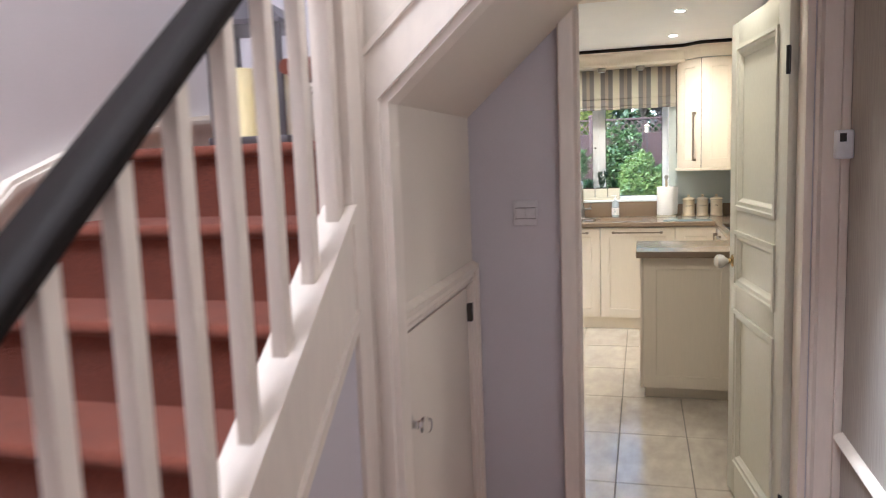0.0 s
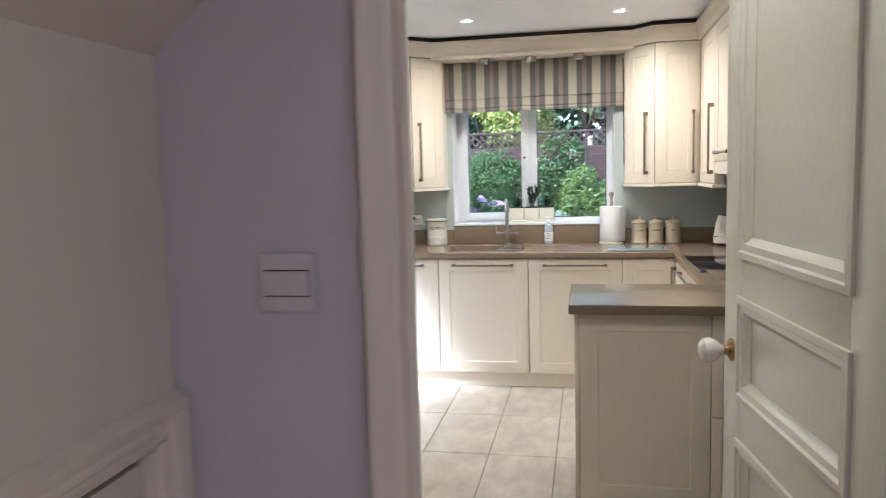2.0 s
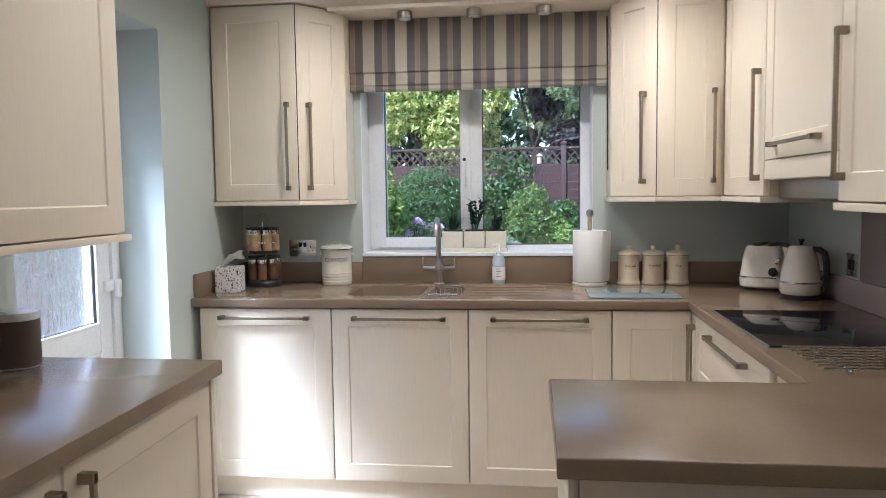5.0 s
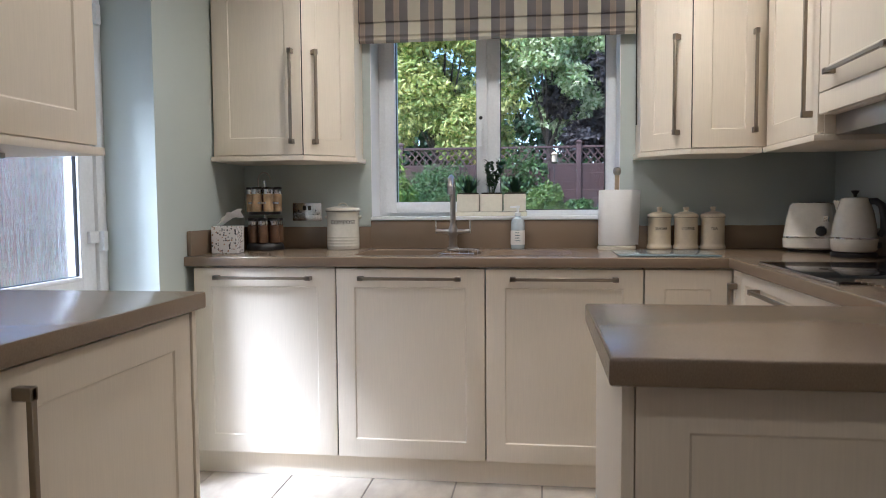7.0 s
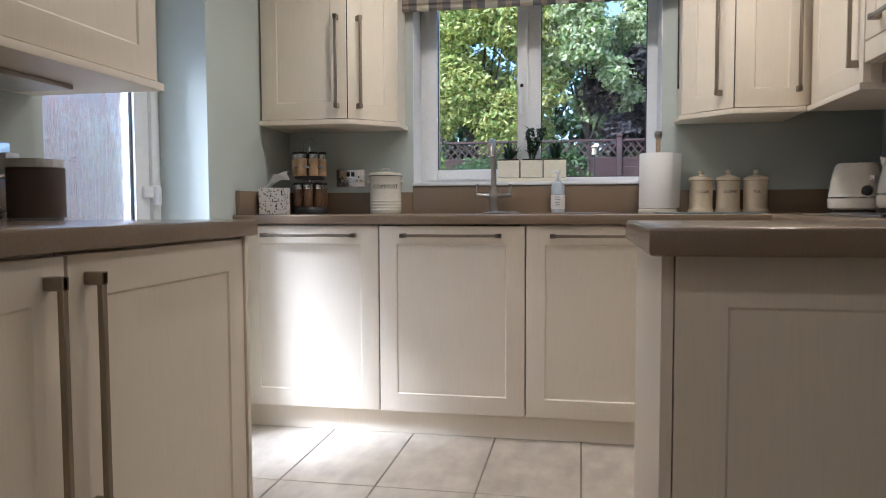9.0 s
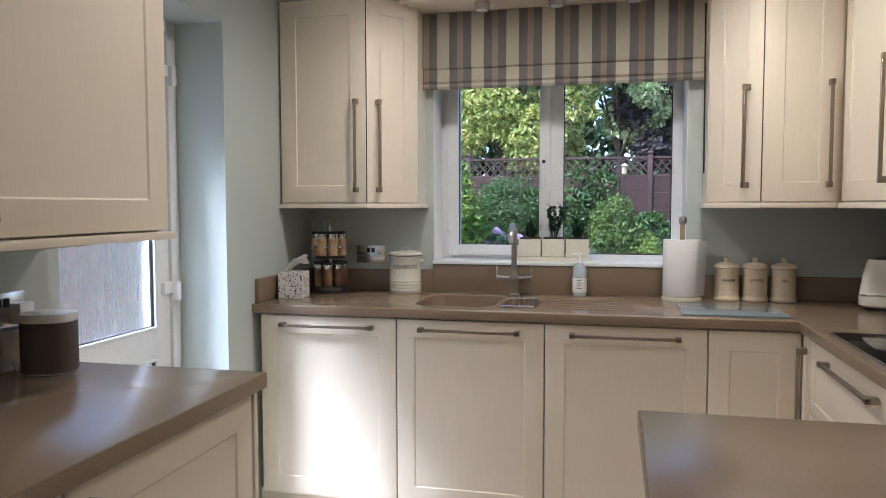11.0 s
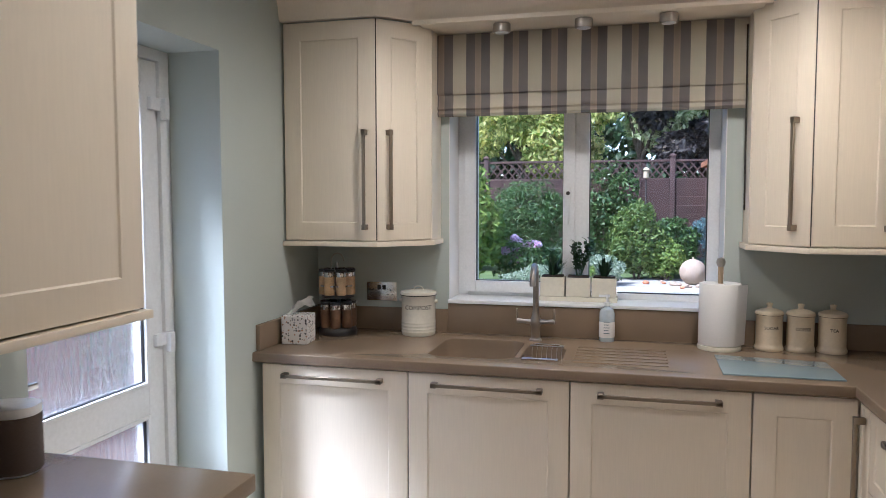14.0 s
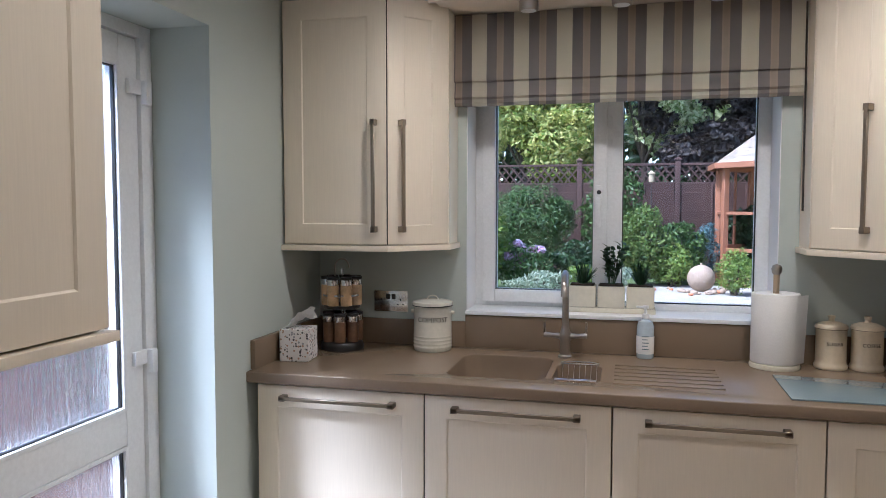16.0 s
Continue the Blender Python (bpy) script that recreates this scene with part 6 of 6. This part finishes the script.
bush("dark evergreen shrub along the fence", 2.2, 18.0, 1.6, 0.8, 0.35, 3600, 0.05, 14, L_DEEP, 6)
fl = thing("flower_clump", (-1.85, 15.3, 0.18), "clump of pink and pale blue flowers", "flowers")
for k_ in range(10):
    a_ = k_ * 0.7
    part("stem", bm_tube([(-1.85 + 0.1 * math.cos(a_), 15.3 + 0.1 * math.sin(a_), 0.16), (-1.85 + 0.3 * math.cos(a_), 15.3 + 0.2 * math.sin(a_), 0.85)], 0.008, 6), L_GREEN, fl)
leaves("petals", clumps_in(-1.85, 15.3, 0.78, 0.4, 0.25, 0.28, 12, 21, 0.14, 0.24), 1900, 0.026, 21, L_FLOWER, fl, narrow=0.8)
leaves("foliage", [(-1.85, 15.3, 0.5, 0.42, 0.3, 0.34)], 1600, 0.04, 22, L_GREEN, fl)

tree("tall maple with gold variegated leaves behind the fence", -2.6, 20.6, (-2.3, 20.4, 4.0, 2.3, 1.5, 2.3), 42000, 0.062, 31, L_GOLD)
tree("pale cream variegated maple behind the fence", 0.0, 20.5, (0.15, 20.05, 4.6, 1.75, 1.1, 2.0), 40000, 0.062, 32, L_PALE)
tree("dark purple-leaved tree behind the fence", 1.5, 20.6, (1.3, 20.2, 3.2, 1.5, 1.0, 1.35), 24000, 0.07, 33, L_PURPLE)
tree("green garden tree beyond the fence", -5.2, 22.0, (-5.0, 22.0, 4.2, 2.4, 1.6, 2.8), 18000, 0.085, 34, L_GOLD)
tree("pale variegated tree beyond the dark one", 3.4, 23.0, (3.2, 23.0, 5.0, 2.3, 1.4, 2.8), 13000, 0.1, 35, L_PALE)
hd = thing("far_hedge", (0, 27, 0.18), "tall mixed hedge and woodland behind the gardens", "hedge", kind="stuff")
leaves("hedge_leaves", [(x_, 27 + 0.6 * math.sin(x_ * 3), 2.4, 1.6, 1.0, 2.9 + 0.7 * math.sin(x_ * 1.7)) for x_ in range(-14, 13, 1)], 30000, 0.17, 36, L_DEEP, hd)

# fence
M_FENCE = surface("red_brown_fence_stain", (0.078, 0.038, 0.030), 0.75, vary=0.2, scale=3, fine=20, stretch=(0.6, 1, 8), bump=0.3, depth=0.004, fine_vary=0.15)
FY, PWID = 18.5, 1.83
for k_ in range(-5, 4):
    x0 = 0.63 + k_ * PWID
    pn = thing("fence", (x0 + PWID / 2, FY, 0.18), "red-brown fence panel with a trellis top", "fence", "garden fence panels")
    for j in range(10):
        z0 = 0.22 + j * 0.168
        part("slat", bm_box(x0 + 0.055, x0 + PWID - 0.055, FY - 0.012, FY + 0.006, z0, z0 + 0.19, 0.003, 1, Matrix.Translation((0, FY, z0)) @ pose(0, 0, 0, 4, 0, 0) @ Matrix.Translation((0, -FY, -z0))), M_FENCE, pn)
    for z0 in (1.90, 2.26):
        part("rail", bm_box(x0 + 0.05, x0 + PWID - 0.05, FY - 0.025, FY + 0.025, z0, z0 + 0.045, 0.004), M_FENCE, pn)
    n_ = 11
    for j in range(n_):
        xa = x0 + 0.07 + j * (PWID - 0.14) / n_
        for s_ in (0, 1):
            m_ = pose(xa + 0.08, FY + (0.008 if s_ else -0.008), 2.102, 0, 40 if s_ else -40, 0)
            part("lattice_strip", bm_box(-0.014, 0.014, -0.006, 0.006, -0.195, 0.195, 0, 1, m_), M_FENCE, pn)
    for s_ in (0, 1):
        part("batten", bm_box(x0 + 0.6 + s_ * 0.6, x0 + 0.64 + s_ * 0.6, FY - 0.035, FY - 0.013, 0.25, 1.9, 0.003), M_FENCE, pn)
    post = thing("fence_post", (x0, FY, 0.18), "square red-brown fence post with a cap", "fence post", "garden fence posts")
    part("shaft", bm_box(x0 - 0.05, x0 + 0.05, FY - 0.05, FY + 0.05, 0.1, 2.36, 0.006), M_FENCE, post)
    part("cap", bm_lathe([(0.09, 2.36), (0.09, 2.385), (0.0, 2.43)], 4, at(x0, FY, 0, 45)), M_FENCE, post)

# gravel, ball fountain, pebbles
M_GRAVEL = surface("pale_gravel", (0.52, 0.47, 0.40), 0.95, vary=0.15, scale=3, fine=45, bump=1.0, depth=0.02, fine_vary=0.22)
pts = [(0.95 + (2.1 + 0.25 * math.sin(a_ * 3)) * math.cos(a_), 15.0 + (1.75 + 0.2 * math.cos(a_ * 2)) * math.sin(a_)) for a_ in [2 * math.pi * k / 40 for k in range(40)]]
structure("gravel", bm_prism(pts, "z", 0.10, 0.192), M_GRAVEL, "pale gravel bed in the garden", "gravel")
M_STONE = surface("sandstone", (0.38, 0.28, 0.20), 0.8, vary=0.15, scale=6, fine=60, bump=0.3, depth=0.004)
ft = thing("ball_fountain", (0.82, 15.7, 0.192), "round sandstone ball fountain on gravel", "fountain")
part("ball", bm_lathe([(0.0, 0.0), (0.08, 0.005)] + [(0.205 * math.sin(a_), 0.195 - 0.205 * math.cos(a_)) for a_ in [0.5 + 0.2 * k for k in range(13)]] + [(0.02, 0.40), (0.015, 0.43), (0, 0.43)], 32, at(0.82, 15.7, 0.192)), M_STONE, ft)
rg_ = random.Random(9)
M_TERRA = surface("terracotta_stone", (0.55, 0.20, 0.10), 0.8, vary=0.2, fine=60, bump=0.3)
for k_ in range(26):
    a_, r_ = rg_.uniform(0, 6.28), rg_.uniform(0.27, 0.75)
    s_ = rg_.uniform(0.03, 0.07)
    bm = bmesh.new()
    bmesh.ops.create_icosphere(bm, subdivisions=2, radius=s_)
    for v in bm.verts:
        v.co = v.co * (1 + 0.25 * noise.noise(v.co * 22 + Vector((k_, 0, 0))))
        v.co.z = v.co.z * 0.6
    bm.transform(at(0.82 + r_ * math.cos(a_), 15.6 + r_ * math.sin(a_) * 0.8, 0.192 + s_ * 0.45))
    solid("stone", bm, M_TERRA if k_ % 6 == 0 else M_STONE, "rounded terracotta stone on the gravel" if k_ % 6 == 0 else "rounded pale stone on the gravel", "stone", "stones round the fountain")

# summerhouse
M_CEDAR = surface("orange_brown_cedar", (0.32, 0.13, 0.065), 0.6, vary=0.15, scale=5, fine=20, stretch=(6, 6, 0.6), bump=0.2, depth=0.003)
M_SHINGLE = surface("cedar_shingle", (0.62, 0.53, 0.43), 0.8, vary=0.2, scale=6, fine=30, bump=0.3, depth=0.004)
gz = thing("summerhouse", (2.3, 17.3, 0.18), "octagonal cedar summerhouse with a shingle roof", "summerhouse")
GC, GR = Vector((2.32, 17.1)), 1.15
corner = [GC + GR * Vector((math.cos(radians(22.5 + 45 * k)), math.sin(radians(22.5 + 45 * k)))) for k in range(8)]
for k_ in range(8):
    c_, d_ = corner[k_], corner[(k_ + 1) % 8]
    part("post", bm_box(-0.045, 0.045, -0.045, 0.045, 0.15, 2.2, 0.005, 1, at(c_.x, c_.y, 0, 22.5 + 45 * k_)), M_CEDAR, gz)
    mid, ang, ln2 = (c_ + d_) / 2, math.degrees(math.atan2(d_.y - c_.y, d_.x - c_.x)), (d_ - c_).length
    for z0, hh in ((0.75, 0.06), (1.35, 0.05), (2.1, 0.1)):
        part("rail", bm_box(-ln2 / 2 + 0.045, ln2 / 2 - 0.045, -0.025, 0.025, z0, z0 + hh, 0.004, 1, at(mid.x, mid.y, 0, ang)), M_CEDAR, gz)
    if k_ not in (4,):
        for q in range(6):
            xx = -ln2 / 2 + 0.06 + q * (ln2 - 0.12) / 5
            part("board", bm_box(xx - 0.065, xx + 0.065, -0.012, 0.012, 0.2, 0.75, 0.002, 1, at(mid.x, mid.y, 0, ang)), M_CEDAR, gz)
        part("glazing_bar", bm_box(-0.02, 0.02, -0.018, 0.018, 0.81, 2.1, 0.002, 1, at(mid.x, mid.y, 0, ang)), M_CEDAR, gz)
    e0, e1 = GC + (c_ - GC) * 1.16, GC + (d_ - GC) * 1.16
    for q in range(7):
        f0, f1 = q / 7, (q + 1) / 7 + 0.03
        zz = lambda f: 2.16 + f * 0.95
        p0, p1 = e0.lerp(GC, f0), e1.lerp(GC, f0)
        p2, p3 = e1.lerp(GC, min(1, f1)), e0.lerp(GC, min(1, f1))
        bm = bmesh.new()
        lo = [bm.verts.new(v_) for v_ in ((p0.x, p0.y, zz(f0)), (p1.x, p1.y, zz(f0)), (p2.x, p2.y, zz(min(1, f1)) - 0.012), (p3.x, p3.y, zz(min(1, f1)) - 0.012))]
        bm.faces.new(lo)
        bmesh.ops.solidify(bm, geom=list(bm.faces), thickness=-0.022)
        part("roof_course", bm, M_SHINGLE, gz)
    part("eave", bm_box(-ln2 * 0.58, ln2 * 0.58, -0.015, 0.015, 2.10, 2.19, 0.003, 1, at(((e0 + e1) / 2).x, ((e0 + e1) / 2).y, 0, ang)), M_CEDAR, gz)
part("floor_deck", bm_lathe([(GR * 1.02, 0.12), (GR * 1.02, 0.22), (0, 0.22)], 8, at(GC.x, GC.y, 0, 22.5)), M_CEDAR, gz)
part("finial", bm_lathe([(0.05, 3.1), (0.03, 3.16), (0.05, 3.22), (0, 3.3)], 12, at(GC.x, GC.y, 0)), M_CEDAR, gz)
bf = thing("bird_feeder", (0.12, 17.4, 0.18), "thin pole with a pale hanging bird feeder", "bird feeder")
part("pole", bm_tube([(0.12, 17.4, 0.1), (0.12, 17.4, 1.95)], 0.012, 8), M_DARK, bf)
part("feeder", bm_lathe([(0.0, 1.9), (0.05, 1.92), (0.05, 2.05), (0.07, 2.06), (0, 2.12)], 12, at(0.12, 17.4, 0)), M_WOOD, bf)

# brick outbuilding beside the back door
M_BRICK, nt, p, out = shader("red_brick")
tc = nt.nodes.new("ShaderNodeTexCoord")
mp = nt.nodes.new("ShaderNodeMapping")
mp.inputs["Rotation"].default_value = (radians(90), 0, radians(90))
bt = nt.nodes.new("ShaderNodeTexBrick")
bt.inputs["Color1"].default_value, bt.inputs["Color2"].default_value, bt.inputs["Mortar"].default_value = (0.50, 0.19, 0.12, 1), (0.38, 0.14, 0.09, 1), (0.40, 0.36, 0.32, 1)
bt.inputs["Scale"].default_value, bt.inputs["Mortar Size"].default_value = 2.2, 0.012
nt.links.new(tc.outputs["Object"], mp.inputs[0])
nt.links.new(mp.outputs[0], bt.inputs["Vector"])
nt.links.new(bt.outputs[0], p.inputs["Base Color"])
set_in(p, Roughness=0.9)
ob_ = thing("outbuilding", (-5.1, 5.2, -0.1), "red brick outbuilding with a flat roof", "outbuilding")
part("wall", bm_box(-5.8, -4.5, 3.0, 9.9, -0.15, 2.1), M_BRICK, ob_)
part("roof", bm_box(-5.9, -4.4, 2.9, 10.0, 2.102, 2.2, 0.01), M_FENCE, ob_)
bush("yellow-flowered shrub against the brick wall", -4.0, 8.6, 1.75, 0.4, 0.35, 1500, 0.05, 41, L_LIME, 5)

M_PAVING = surface("pinkish_block_paving", (0.34, 0.22, 0.17), 0.85, vary=0.2, scale=2, fine=14, bump=0.5, depth=0.01, fine_vary=0.2)
structure("patio", bm_box(-4.4, XL - WT - 0.01, 1.5, 9.2, -0.149, -0.075, 0.004), M_PAVING, "pinkish paving outside the back door", "patio")

# ---- ceiling downlights ----
for x in (-0.69, 0.24):
    # row at y 2.98 is out of view, added to brighten the open door
    for y, watts in ((2.98, 5.0), (5.06, 7.0), (6.10, 16.0)):
        d = thing("downlight", (x, y, ZC), "white recessed ceiling downlight, switched on", "downlight", "kitchen downlights")
        part("bezel", bm_lathe([(0.030, -0.001), (0.030, -0.006), (0.040, -0.006), (0.043, -0.001)], 32, at(x, y, ZC), cap=False), M_UPVC, d)
        part("lens", bm_lathe([(0.0, -0.003), (0.030, -0.003), (0.030, -0.0005)], 24, at(x, y, ZC)), M_LAMP, d)
        lamp = new("downlight_lamp", bpy.data.lights.new("downlight_lamp", "SPOT"))
        lamp.data.energy, lamp.data.spot_size, lamp.data.spot_blend, lamp.data.shadow_soft_size = watts, radians(168), 1.0, 0.03
        lamp.data.color = (1.0, 0.82, 0.60)
        lamp.matrix_world = look((x, y, ZC - 0.012), (x, y, 0))

# ---- floor tiles ----
M_TILE = surface("beige_grey_porcelain", (0.54, 0.48, 0.40), 0.2, vary=0.10, scale=4, fine=16, stretch=(1, 0.45, 1), bump=0.03, depth=0.001, fine_vary=0.10, rough_vary=0.05)
TW, TL = 0.3435, 0.608
floor = thing("floor", (0, 5, 0), "beige mottled porcelain floor tiles with dark grout", "floor", kind="structure")
for i in range(-2, 6):
    for j in range(0, 8):
        x0, y0 = -1.151 + TW * (i - 1), 6.303 - TL * (j + 0)
        x1, y1 = x0 + TW, y0 + TL
        xa, xb, ya_, yb_ = max(x0, XL + 0.002), min(x1, XR - 0.002), max(y0, 2.5), min(y1, YB - 0.002)
        if xb - xa < 0.03 or yb_ - ya_ < 0.03:
            continue
        if ya_ < YF and (xa < OX0 + 0.025 or xb > OX1 - 0.025):
            ya_ = YF + 0.005
        part("tile", bm_box(xa + 0.0025, xb - 0.0025, ya_ + 0.0025, yb_ - 0.0025, -0.008, 0.0, 0.0012, 1), M_TILE, floor)
structure("threshold", bm_box(OX0 + 0.023, OX1 - 0.023, 2.47, YF + 0.005, -0.003, 0.003, 0.001), M_BRASS, "brass threshold strip in the doorway", "threshold")
# plain ground outside, to be seen through the openings
M_GRASS = surface("ground_grass", (0.09, 0.13, 0.04), 0.9, vary=0.3, scale=2, fine=60, bump=0.5)
bm = bmesh.new()
prof = [(-400, -0.15), (6.9, -0.15), (9.0, -0.1), (13.0, 0.18), (400, 0.18)]
va = [bm.verts.new((-400, y, z)) for y, z in prof]
vb = [bm.verts.new((400, y, z)) for y, z in prof]
for i in range(len(prof) - 1):
    bm.faces.new((va[i], vb[i], vb[i + 1], va[i + 1]))
structure("ground", bm, M_GRASS, "lawn and soil of the back garden", "ground")
